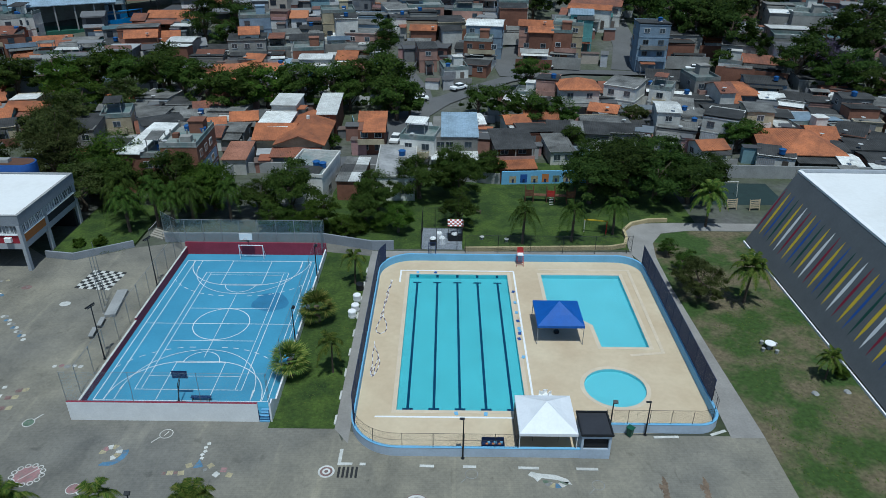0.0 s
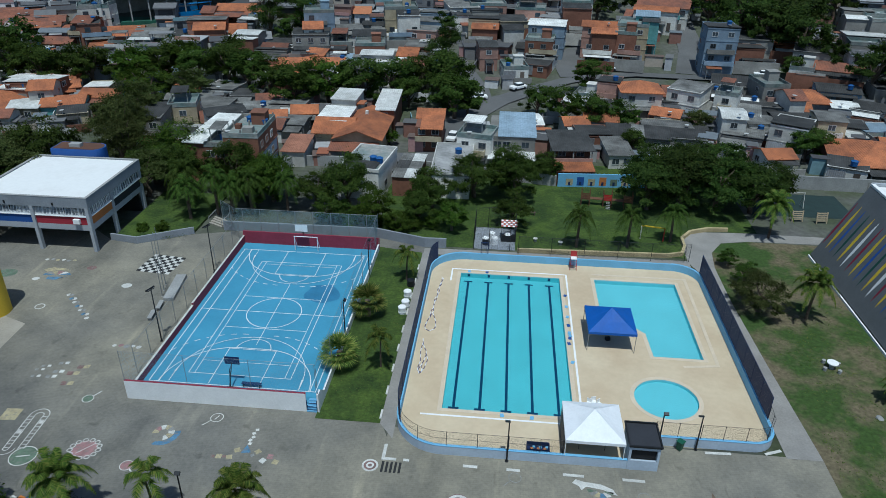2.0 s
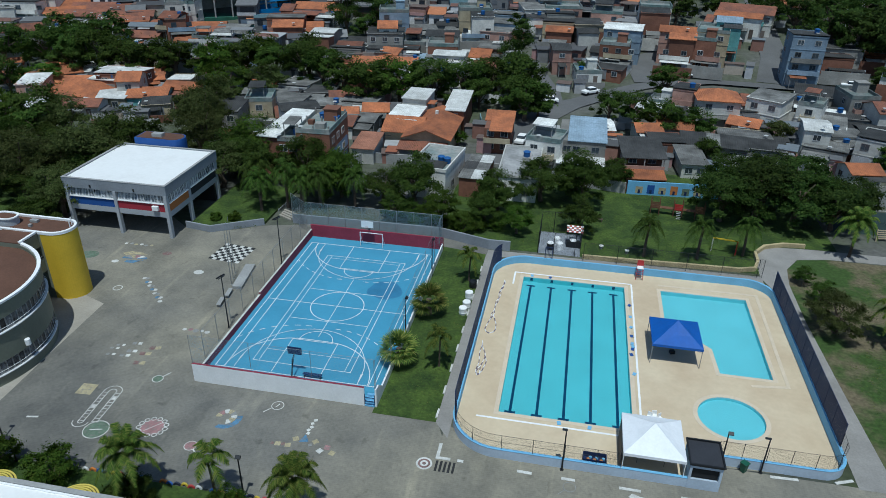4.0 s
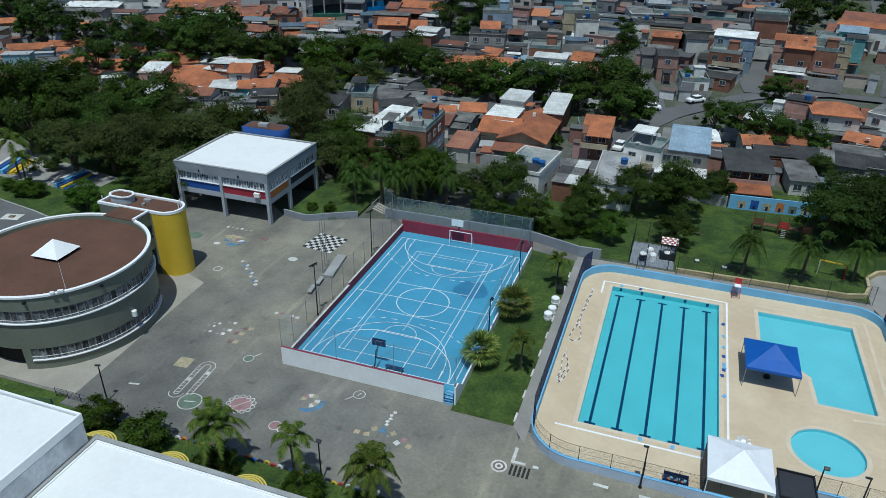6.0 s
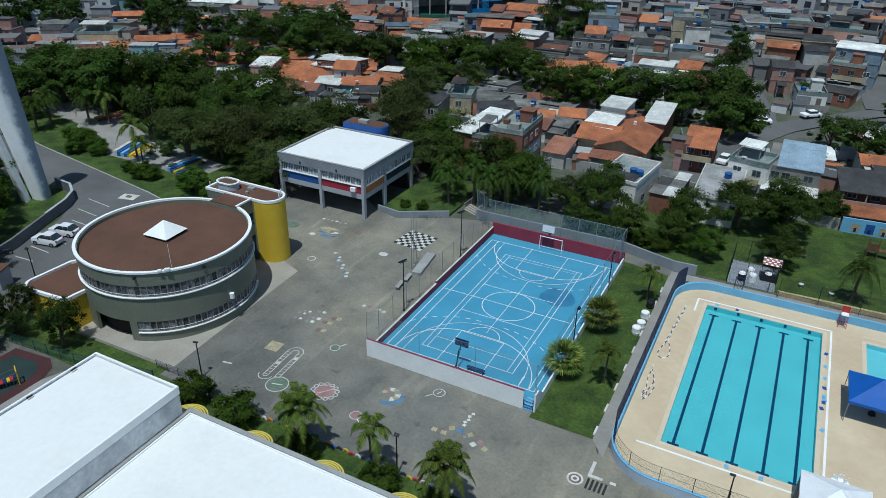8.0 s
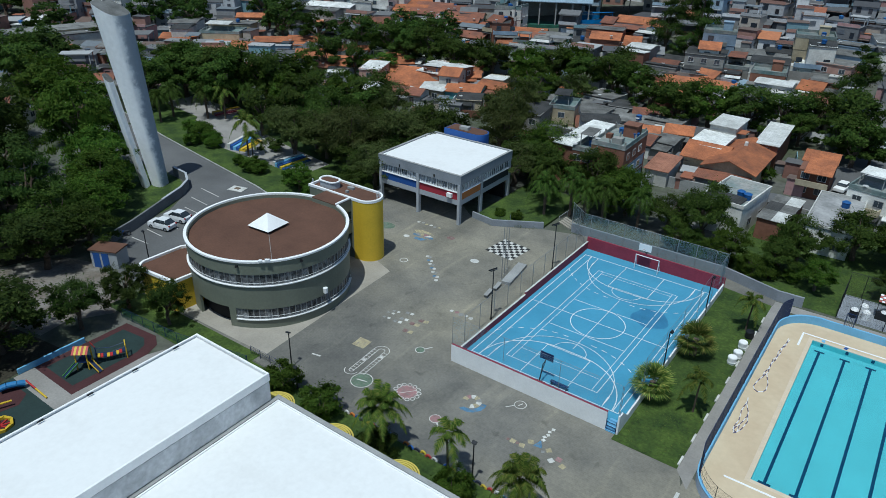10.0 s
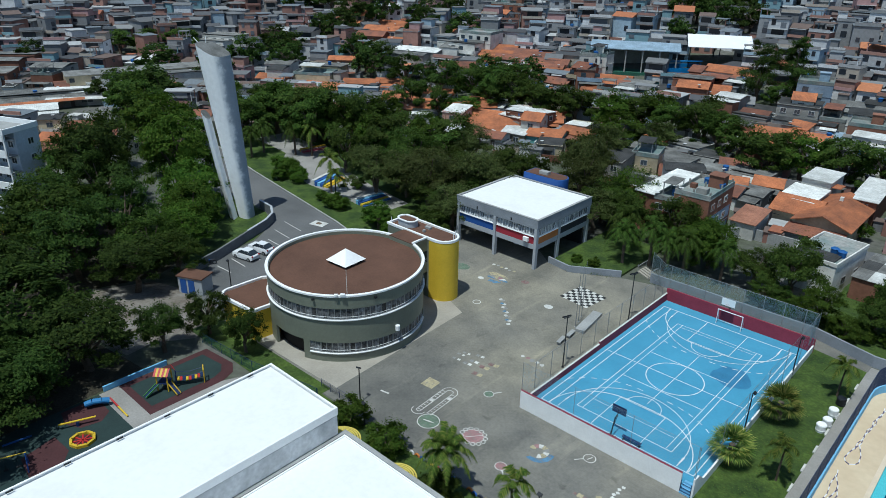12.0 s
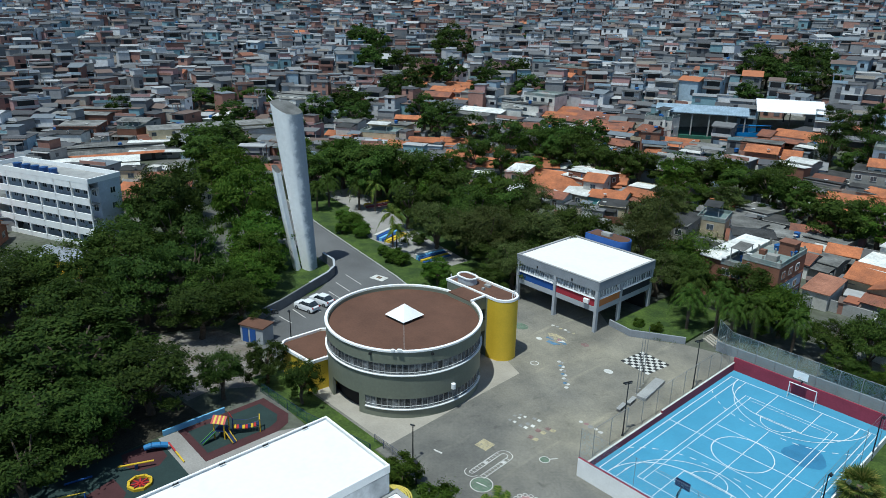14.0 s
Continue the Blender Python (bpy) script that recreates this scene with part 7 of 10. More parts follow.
def tree_kind(seed, leaf, lobes_n, count, size, spread=0.62, squash=0.72, tall=False, open_crown=False):
    """The trunk and crown of one kind of tree, one metre in crown radius and 1.95 high, to be scaled."""
    rng = np.random.default_rng(seed)
    lobes = []
    if tall:
        for i in range(lobes_n):
            z = 0.7 + 2.3 * i / lobes_n
            r = 0.62 * (1 - 0.55 * abs(i / lobes_n - 0.25))
            a = rng.random() * 6.28
            lobes.append((0.3 * math.cos(a), 0.3 * math.sin(a), z, r, 0.9))
    else:
        lobes.append((0, 0, 1.28, 0.62, squash * 1.1))
        for i in range(lobes_n):
            a = 2.4 * i + rng.random() * 0.8
            d = spread * (0.45 + 0.55 * math.sqrt((i + 0.5) / lobes_n)) * (0.9 + 0.25 * rng.random())
            z = 1.56 - 0.72 * d * d / spread ** 2 + rng.normal() * 0.13
            lobes.append((d * math.cos(a), d * math.sin(a), z, (0.27 if open_crown else 0.31) * (0.75 + 0.5 * rng.random()), squash * (0.8 + 0.3 * rng.random())))
    v, f = leaf_cloud(rng, lobes, count, size)
    crown = raw("crown", v.tolist(), f.tolist(), leaf)
    bm = bmesh.new()
    top = 2.4 if tall else 1.0
    branch(bm, (0, 0, -0.05), (0.03, 0.02, top), 0.085, 0.045, rng)
    for l in lobes[1:9]:
        branch(bm, (0.02, 0.01, 0.35 + 0.45 * rng.random()), (l[0] * 0.9, l[1] * 0.9, l[2]), 0.04, 0.012, rng, 2)
    me = bpy.data.meshes.new("trunk")
    bm.to_mesh(me)
    bm.free()
    me.materials.append(BARK)
    return me, crown


LEAF_J = leaf_mat("jacaranda_blossom", (0.10, 0.075, 0.13), (0.05, 0.06, 0.04), (0.2, 0.15, 0.25))
LEAF_D = leaf_mat("leaves_deep", (0.046, 0.076, 0.014), (0.023, 0.043, 0.009), (0.076, 0.108, 0.021))
TREES = {
    "A": [tree_kind(s, LEAF_A, 24 + s % 4, 12500, 0.038, 0.68) for s in (1, 2, 3)],
    "B": [tree_kind(s, LEAF_B, 22 + s % 4, 12500, 0.038, 0.64) for s in (11, 12)],
    "C": [tree_kind(s, LEAF_C, 26, 13000, 0.032, 0.76, 0.55, open_crown=True) for s in (21, 22)],
    "D": [tree_kind(s, LEAF_D, 25 + s % 4, 12500, 0.038, 0.7) for s in (14, 15, 16)],
    "a": [tree_kind(s, LEAF_A, 21, 6500, 0.051, 0.68) for s in (5, 6)],
    "d": [tree_kind(s, LEAF_D, 21, 6500, 0.051, 0.69) for s in (8, 9)],
    "c": [tree_kind(23, LEAF_C, 22, 7600, 0.044, 0.79, 0.55, open_crown=True)],
    "b": [tree_kind(7, LEAF_B, 20, 6500, 0.051, 0.66)],
    "x": [tree_kind(s, LEAF_D, 17, 3000, 0.072, 0.74) for s in (17, 18)],
    "z": [tree_kind(19, LEAF_A, 16, 3000, 0.072, 0.72)],
    "K": [tree_kind(31, LEAF_D, 11, 11000, 0.045, tall=True)],
    "J": [tree_kind(41, LEAF_J, 16, 8000, 0.045, 0.66, open_crown=True)],
}
TREE_LABELS = {"D": "large deep green tree with a heavy crown", "d": "deep green tree among the houses", "x": "dark green leafy tree among far houses", "z": "fresh green leafy tree among far houses", "c": "olive green tree among the houses", "A": "broad dark green tree with a dense crown", "B": "fresh green leafy tree with a rounded crown", "C": "olive green tree with a wide open crown", "a": "dark green leafy tree among the houses", "b": "fresh green leafy tree among the houses",
               "K": "tall narrow dark green tree", "J": "jacaranda tree with a mauve crown"}
tree_spots = []


def tree(kind, x, y, r, h, group="neighbourhood trees"):
    i = len(tree_spots)
    far = math.hypot(x - 4, y + 50)
    if kind in "ABCD" and far > 125:
        kind = kind.lower()
    if kind in "abcd" and far > 190:
        kind = "z" if kind == "b" else "x"
    trunk, crown = TREES[kind][i % len(TREES[kind])]
    m = pose(x, y, height(x, y), 0, 0, (i * 137) % 360) @ Matrix.Diagonal((r * (0.9 + 0.05 * (i % 5)), r * (1.1 - 0.05 * (i % 5)), h / (3.2 if kind == "K" else 1.95), 1))
    th = thing("tree", m, TREE_LABELS[kind], "tree", group)
    part("trunk", trunk, BARK, th)
    part("crown", crown, BARK, th)
    tree_spots.append((x, y, r))
    return th


def frond_mesh(rng, fronds, length, leaflets, width, rise, sag, crown_z, leaf, name):
    """Feathered palm fronds: an arching rib with leaflets on both sides."""
    V, F = [], []
    for i in range(fronds):
        a = 2.39996 * i
        up = rise * (0.25 + 0.9 * (1 - i / fronds)) + rng.normal() * 0.06
        ln = length * (0.85 + 0.3 * rng.random())
        pts = []
        for k in range(9):
            s = k / 8
            rad = ln * s * (1 - 0.18 * s * s) * (0.42 + 0.58 * min(1, 1.5 * i / fronds))
            z = crown_z + ln * (up * s - sag * s * s * (0.75 + 0.5 * i / fronds))
            pts.append(Vector((rad * math.cos(a), rad * math.sin(a), z)))
        side = Vector((-math.sin(a), math.cos(a), 0))
        for k in range(leaflets):
            s = 0.12 + 0.88 * (k + rng.random() * 0.6) / leaflets
            j = min(int(s * 8), 7)
            p = pts[j].lerp(pts[j + 1], s * 8 - j)
            ax = (pts[j + 1] - pts[j]).normalized()
            w = width * math.sin(math.pi * min(0.15 + 0.8 * s, 1)) * (0.8 + 0.4 * rng.random())
            for sg in (-1, 1):
                tip = p + side * sg * w * (0.72 + 0.3 * rng.random()) + ax * w * 0.6 + Vector((0, 0, -w * (0.25 + 0.55 * rng.random())))
                b = len(V)
                V += [p - ax * 0.032, p + ax * 0.04, tip]
                F.append((b, b + 1, b + 2))
    return raw(name, [tuple(v) for v in V], F, leaf)


def palm_kind(seed, h, fronds, length, leaflets, width, rise, sag, leaf, r=0.16):
    rng = np.random.default_rng(seed)
    bm = bmesh.new()
    p, lr = Vector((0, 0, -0.1)), r * 1.25
    for i in range(7):
        q = Vector((0.05 * h * (i / 6) ** 2 * math.cos(seed), 0.05 * h * (i / 6) ** 2 * math.sin(seed), h * (i + 1) / 7))
        nr = r * (1.2 - 0.35 * (i + 1) / 7)
        rod(bm, p, q, lr, 9, nr)
        p, lr = q, nr
    me = bpy.data.meshes.new("trunk")
    bm.to_mesh(me)
    bm.free()
    me.materials.append(BARK)
    crown = frond_mesh(rng, fronds, length, leaflets, width, rise, sag, h, leaf, "fronds")
    return me, crown


def fan_kind(seed, h, leaf):
    """A squat fan palm: stiff round fans on stalks, dry and yellow below."""
    rng = np.random.default_rng(seed)
    bm = bmesh.new()
    cyl(bm, 0, 0, -0.1, 0.3, h + 0.2, 10, 0.22)
    me = bpy.data.meshes.new("trunk")
    bm.to_mesh(me)
    bm.free()
    me.materials.append(BARK)
    V, F = [], []
    for i in range(30):
        a, tilt = 2.39996 * i, 1.5 - 1.8 * (i / 30) + rng.normal() * 0.12
        d = Vector((math.cos(a) * math.cos(tilt), math.sin(a) * math.cos(tilt), math.sin(tilt)))
        base = Vector((0, 0, h)) + d * 0.85
        side = Vector((-math.sin(a), math.cos(a), 0))
        for k in range(17):
            b = radians(-80 + 160 * k / 16)
            dirn = d * math.cos(b) + side * math.sin(b) + Vector((0, 0, -0.1 - 0.12 * rng.random()))
            tip = base + dirn * (1.0 + 0.25 * rng.random())
            w = side * math.cos(b) * 0.06 - d * math.sin(b) * 0.06
            n = len(V)
            V += [tuple(base), tuple(base + dirn * 0.5 + w), tuple(tip), tuple(base + dirn * 0.5 - w)]
            F += [(n, n + 1, n + 2), (n, n + 2, n + 3)]
    return me, raw("fronds", V, F, leaf)


PALMS = {"feather": [palm_kind(s, 4.4, 28, 2.8, 96, 0.52, 1.22, 0.98, LEAF_P, 0.14) for s in (51, 52)],
         "dark": [palm_kind(s, 4.4, 22, 2.7, 44, 0.62, 1.1, 1.12, LEAF_A) for s in (54, 55)],
         "young": [palm_kind(53, 2.9, 12, 1.7, 44, 0.4, 1.15, 1.1, LEAF_P, 0.07)],
         "fan": [fan_kind(s, 1.5, LEAF_F) for s in (61, 62)]}
PALM_LABELS = {"dark": "tall dark green feather palm among trees", "feather": "feather palm with arching green fronds", "young": "slender young palm with thin drooping fronds", "fan": "squat fan palm with yellowing lower leaves"}


def palm(kind, x, y, s=1.0, z=0.0, group="palms"):
    n = len(tree_spots)
    trunk, crown = PALMS[kind][n % len(PALMS[kind])]
    th = thing("palm_tree", pose(x, y, z, 0, 0, n * 77 % 360) @ Matrix.Diagonal((s, s, s, 1)), PALM_LABELS[kind], "palm", group)
    part("trunk", trunk, BARK, th)
    part("fronds", crown, BARK, th)
    tree_spots.append((x, y, 1.5))


def bush_kind(seed, leaf):
    rng = np.random.default_rng(seed)
    lobes = [(0, 0, 0.55, 0.7, 0.85)] + [(0.55 * math.cos(a), 0.55 * math.sin(a), 0.4 + 0.5 * rng.random(), 0.4, 0.9) for a in np.arange(0, 6.28, 0.7)]
    v, f = leaf_cloud(rng, lobes, 7000, 0.058, 0.2)
    bm = bmesh.new()
    for k in range(6):
        branch(bm, (0.05 * math.cos(k), 0.05 * math.sin(k), -0.05), (0.5 * math.cos(k), 0.5 * math.sin(k), 0.7), 0.035, 0.01, rng, 2)
    me = bpy.data.meshes.new("stems")
    bm.to_mesh(me)
    bm.free()
    me.materials.append(BARK)
    return me, raw("leaves", v.tolist(), f.tolist(), leaf)


BUSHES = {"green": bush_kind(71, LEAF_B), "dark": bush_kind(72, LEAF_A), "mid": bush_kind(73, LEAF_B)}


def bush(kind, x, y, r, h, z=0.0, label="rounded green bush", group="bushes"):
    n = len(tree_spots)
    stems, leaves = BUSHES[kind]
    th = thing("bush", pose(x, y, z, 0, 0, n * 61 % 360) @ Matrix.Diagonal((r, r, h / 1.25, 1)), label, "bush", group)
    part("branch_frame", stems, BARK, th)
    part("foliage", leaves, BARK, th)
    tree_spots.append((x, y, r))


# the school's own palms and bushes
palm("fan", -9.6, 14.4, 1.25)
palm("fan", -10.6, 5.0, 1.2)
palm("young", -6.6, 5.4, 1.25)
palm("young", -6.4, 22.5, 1.3)
palm("feather", -26.6, -15.6, 1.05)
palm("young", -20.3, -14.6, 1.5)
palm("feather", -13.3, -15.2, 1.0)
palm("young", -6.3, -18.2, 1.0)
palm("feather", 39.0, 19.2, 1.05)
palm("feather", 41.8, 5.2, 0.6)
palm("feather", 41.1, 39.4, 1.15)
# Darker leaf colour on these three palms paints in the shade they stand in.
palm("dark", 14.7, 33.6, 1.05)
palm("dark", 21.4, 34.4, 1.05)
palm("dark", 27.4, 36.6, 1.0)
palm("dark", -38.6, 35.2, 1.2)
palm("dark", -33.4, 37.5, 1.1)
for bx, by, br, bh in ((-39.2, -15.2, 1.9, 2.9), (-33.8, -15.6, 2.1, 3.0), (-18.6, -16.2, 1.7, 2.3)):
    bush("green", bx, by, br, bh, 0, "dense clipped green bush beside the hall")
bush("dark", -26.4, -16.3, 1.9, 2.5, 0, "dark shrub at a palm's foot")
bush("dark", -13.2, -16.2, 1.6, 2.0, 0, "dark shrub at a palm's foot")
# the trees round the playground and its clearing
for lx, ly, lr, lh, lk in ((-63.7, -21.3, 2.9, 6.4, "D"), (-63.6, -15.8, 2.6, 6.2, "D"), (-57.1, -15.1, 2.2, 6.2, "D"), (-79.5, -16.8, 4.6, 8.2, "D"), (-73.5, -33.5, 8.0, 11.5, "D"), (-66.0, -28.5, 5.6, 8.8, "D"), (-62.5, -35.5, 4.2, 8.0, "D"), (-65.0, -38.5, 6.2, 9.0, "D"),
                           (-83.0, -31.5, 6.6, 12.0, "D"), (-64.0, -47.0, 5.6, 8.5, "D"), (-75.0, -44.0, 6.8, 10.5, "A"), (-85.0, -12.0, 4.6, 8.5, "A"), (-88.5, -20.5, 5.6, 11.5, "D"), (-93.0, -12.0, 5.4, 12.0, "D"), (-90.5, -2.5, 4.6, 9.6, "B"), (-96.0, 1.0, 5.6, 11.5, "B"), (-58.5, -42.5, 4.8, 8.5, "D"),
                           (-105.0, 3.5, 7.0, 17.0, "B"), (-113.0, -7.5, 6.6, 16.5, "D"), (-103.0, -10.0, 6.0, 13.5, "D"), (-100.0, -19.0, 6.4, 13.0, "A"), (-106.0, -17.0, 5.6, 11.0, "D"), (-96.0, -27.5, 6.6, 12.5, "A"),
                           (-105.0, -33.0, 5.8, 10.5, "D"), (-93.0, -38.0, 7.0, 12.0, "D"), (-105.0, -42.0, 7.0, 12.5, "A"), (-119.0, -42.0, 7.0, 11.5, "D"), (-84.0, -50.0, 7.0, 11.5, "A"), (-97.0, -52.0, 7.0, 12.0, "D")):
    tree(lk, lx, ly, lr, lh, "trees by the playground")


def block_shed():
    th = thing("shed", (0, 0, 0), "low yellow shed with a grey sheet roof", "shed")
    out = [(-120.4, -28.8), (-110.8, -22.3), (-116.4, -20.1), (-123.4, -24.0)]
    part("wall", slab(out, -0.4, 2.8), YELLOW, th)
    c = Vector((-117.75, -23.8))
    part("roof", slab([tuple(c + (Vector(p) - c) * 1.06) for p in out], 2.8, 2.95), GREYWALL, th, "grey sheet roof")


block_shed()
tree("C", 34.0, 20.4, 3.4, 4.8, "lawn trees")
tree("A", 34.2, 26.6, 1.6, 3.0, "lawn trees")
tree("A", 33.4, 30.6, 1.3, 2.6, "lawn trees")


def wood(kinds, pts, step, r0, r1, seed, keep=lambda x, y: True, group="school trees", tall=1.95):
    """Trees scattered over a patch of land given by its corners."""
    rng = random.Random(seed)
    xs, ys = [p[0] for p in pts], [p[1] for p in pts]

    def inside(x, y):
        odd = False
        for (ax, ay), (bx, by) in zip(pts, pts[1:] + pts[:1]):
            if (ay > y) != (by > y) and x < ax + (y - ay) / (by - ay) * (bx - ax):
                odd = not odd
        return odd
    y = min(ys)
    while y < max(ys):
        x = min(xs)
        while x < max(xs):
            px, py = x + rng.uniform(-0.35, 0.35) * step, y + rng.uniform(-0.35, 0.35) * step
            if inside(px, py) and keep(px, py):
                r = rng.uniform(r0, r1)
                tree(rng.choice(kinds), px, py, r, r * tall * rng.uniform(0.78, 1.3), group)
            x += step
        y += step


# the wood beside the school, the garden trees and the trees along the back fence
wood("DAC", [(-72, 22), (-64, 30), (-64, 44), (-66, 57), (-92, 55), (-94, 42), (-80, 34)], 7.2, 3.8, 5.6, 7)
wood("AAB", [(-132, 42), (-96, 40), (-92, 57), (-118, 57), (-140, 52)], 7.6, 3.8, 5.2, 8)
wood("AB", [(-150, 28), (-133, 34), (-132, 60), (-160, 60)], 8.0, 3.6, 5.0, 9)
wood("CCA", [(-64, 41), (-47, 41), (-44, 56), (-64, 64)], 7.0, 4.0, 5.6, 10)
wood("BBA", [(-47, 41), (-30, 39), (-29, 44.5), (-41, 47.5), (-46, 57), (-48, 57)], 6.0, 3.6, 5.2, 11)
wood("AAB", [(-30, 37.5), (-15, 37), (-12, 41.5), (-21, 44), (-30, 46)], 5.6, 3.2, 4.6, 12)
wood("AAB", [(-12, 40.5), (9, 43), (9, 54), (1, 54), (-1, 44.5), (-12, 44)], 5.8, 3.2, 4.6, 13)
for lx, ly, lr, lh in ((26, 47, 5.2, 8.5), (31, 49, 5.6, 9.5), (36, 48, 5.2, 9), (41, 47.5, 4.6, 8), (33, 54, 5, 9), (38, 54, 5, 9.5), (28, 54, 5, 8.5), (44, 50, 4, 7.5)):
    tree("D", lx, ly, lr, lh, "trees behind the pool")
wood("BA", [(-33, 36.5), (-14, 36), (-14, 38.5), (-33, 39)], 4.2, 1.6, 2.6, 15)
for px, py, ps in ((-115.4, 34.6, 1.25), (-121.6, 31.0, 1.3), (-120.5, 27.3, 1.2), (-110, 41, 1.2), (-35.6, 37.6, 1.3), (-31.0, 38.6, 1.2), (-40.5, 39.0, 1.35), (-26, 39.5, 1.15)):
    palm("dark", px, py, ps)
for px, py, ps in ((-91.9, 25.2, 2.1), (-112.4, 36.6, 2.0), (-88, 23, 1.6)):
    palm("young", px, py, ps)
for bx, by, br in ((-100.5, 24.6, 2.0), (-104.5, 25.5, 2.4), (-109, 26.5, 2.2), (-104.5, 22.6, 1.6), (-86, 20.6, 1.8), (-84, 21, 1.6), (-76, 21, 1.8), (-90, 21.6, 1.2), (-108, 28, 1.9), (-70, 19, 1.7), (-90, 30, 1.5)):
    bush("mid", bx, by, br, br * 1.3, 0, "loose green shrub on the bank")
for bx, by, br in ((-10, 35.5, 1.3), (-7.5, 36.4, 1.5), (-5, 37.0, 1.2), (-13, 36.2, 1.5), (-16, 35.6, 1.2), (-41, 31.5, 1.0), (-43.5, 31, 0.9), (43.4, 5.6, 0.9)):
    bush("mid", bx, by, br, br * 1.4, 0, "loose green shrub by the fence")


# ---- houses ----
def stripe_mat(name, base, period, second=None, var=0.2, per=0.2, rough=0.85):
    """Ribbed or tiled roofing: fine parallel ridges in relief, with stained patches."""
    m = mat(name, base, rough, var, 0.35, 2.5, 0.0, second=second, per=per)
    N, L = m.node_tree.nodes, m.node_tree.links.new
    tc, w, bp = N.new("ShaderNodeTexCoord"), N.new("ShaderNodeTexWave"), N.new("ShaderNodeBump")
    w.bands_direction = "X"
    w.inputs["Scale"].default_value, w.inputs["Distortion"].default_value = 0.314 / period, 0.4
    bp.inputs["Strength"].default_value, bp.inputs["Distance"].default_value = 0.8, 0.06
    L(tc.outputs["Object"], w.inputs["Vector"]), L(w.outputs["Color"], bp.inputs["Height"])
    L(bp.outputs["Normal"], N["Principled BSDF"].inputs["Normal"])
    return m


ROOFS = {"T": stripe_mat("orange_clay_tiles", (0.43, 0.15, 0.062), 0.3, (0.24, 0.09, 0.045)), "R": stripe_mat("old_brown_tiles", (0.25, 0.095, 0.055), 0.3, (0.15, 0.07, 0.05)),
         "G": stripe_mat("grey_fibre_cement", (0.22, 0.217, 0.205), 0.35, (0.09, 0.088, 0.082)), "D": stripe_mat("dark_fibre_cement", (0.057, 0.056, 0.055), 0.35, (0.028, 0.028, 0.027)),
         "W": stripe_mat("white_metal_sheet", (0.7, 0.7, 0.67), 0.4, (0.48, 0.475, 0.445)), "M": stripe_mat("blue_grey_metal_sheet", (0.25, 0.33, 0.41), 0.4, (0.19, 0.25, 0.3)),
         "N": stripe_mat("green_metal_sheet", (0.04, 0.2, 0.13), 0.4), "F": mat("grey_roof_slab", (0.24, 0.235, 0.22), 0.9, 0.25, 0.3, 2.0, 0.2, second=(0.11, 0.17, 0.165), per=0.25)}
ROOFS["H"] = ROOFS["T"]
WALLS = {"w": ("white", (0.66, 0.645, 0.6)), "g": ("grey", (0.28, 0.27, 0.248)), "b": ("bare brick", (0.22, 0.1, 0.065)), "y": ("cream", (0.52, 0.44, 0.3)),
         "p": ("salmon", (0.42, 0.25, 0.2)), "t": ("teal", (0.16, 0.38, 0.38)), "n": ("pale blue", (0.26, 0.34, 0.43))}
WALLM = {k: mat("house_wall_" + v[0].replace(" ", "_"), v[1], 0.9, 0.12, 0.4, 3.0, 0.1, second=tuple(c * 0.72 for c in v[1]), per=0.22) for k, v in WALLS.items()}
ROOF_WORDS = {"T": "an orange tiled gable roof", "H": "an orange tiled hip roof", "R": "an old brown tiled roof", "G": "a grey corrugated roof", "D": "a dark corrugated roof",
              "W": "a white metal roof", "M": "a blue-grey metal roof", "N": "a green metal roof", "F": "a flat concrete roof"}
TANKBLUE = mat("blue_plastic_tank", (0.02, 0.1, 0.3), 0.5, 0.1, 1.0, 6.0, 0.0)
bm = bmesh.new()
for fx, fz, fw, fh in ((0, 0, 1.3, 0.08), (0, 1.02, 1.3, 0.08), (-0.61, 0.08, 0.08, 0.94), (0.61, 0.08, 0.08, 0.94), (0, 0.08, 0.05, 0.94)):
    box(bm, fx, 0, fz, fw, 0.1, fh)
WIN_FRAME = bpy.data.meshes.new("window_frame")
bm.to_mesh(WIN_FRAME)
bm.free()
WIN_FRAME.materials.append(mat("window_frame_paint", (0.4, 0.4, 0.4), 0.6, 0.1, 1, 5, 0, per=0.6))
bm = boxes((0, -0.02, 0, 1.3, 0.1, 1.1))
WIN_FAR = bpy.data.meshes.new("window")
bm.to_mesh(WIN_FAR)
bm.free()
WIN_FAR.materials.append(GLASS)
WIN_PANE = raw("pane", [(-0.57, 0, 0.08), (0.57, 0, 0.08), (0.57, 0, 1.02), (-0.57, 0, 1.02)], [(0, 1, 2, 3)], GLASS)
bm = boxes((0, 0, 0, 0.95, 0.1, 2.1))
DOOR = bpy.data.meshes.new("door")
bm.to_mesh(DOOR)
bm.free()
DOOR.materials.append(mat("door_paint", (0.16, 0.13, 0.11), 0.6, 0.1, 1, 5, 0, per=0.7))
bm = bmesh.new()
prof = [(-1.35, 0.0), (1.35, 0.0)] + [(1.35 - 0.15 * i, -0.08 if i % 2 else -0.03) for i in range(19)]
lo, hi = [bm.verts.new((px, py, 0)) for px, py in prof], [bm.verts.new((px, py, 2.3)) for px, py in prof]
for i in range(len(prof)):
    bm.faces.new((lo[i], lo[(i + 1) % len(prof)], hi[(i + 1) % len(prof)], hi[i]))
bm.faces.new(hi)
bmesh.ops.recalc_face_normals(bm, faces=bm.faces[:])
GATE = bpy.data.meshes.new("garage_gate")
bm.to_mesh(GATE)
bm.free()
GATE.materials.append(mat("gate_paint", (0.3, 0.3, 0.31), 0.6, 0.1, 1, 5, 0, per=0.7))


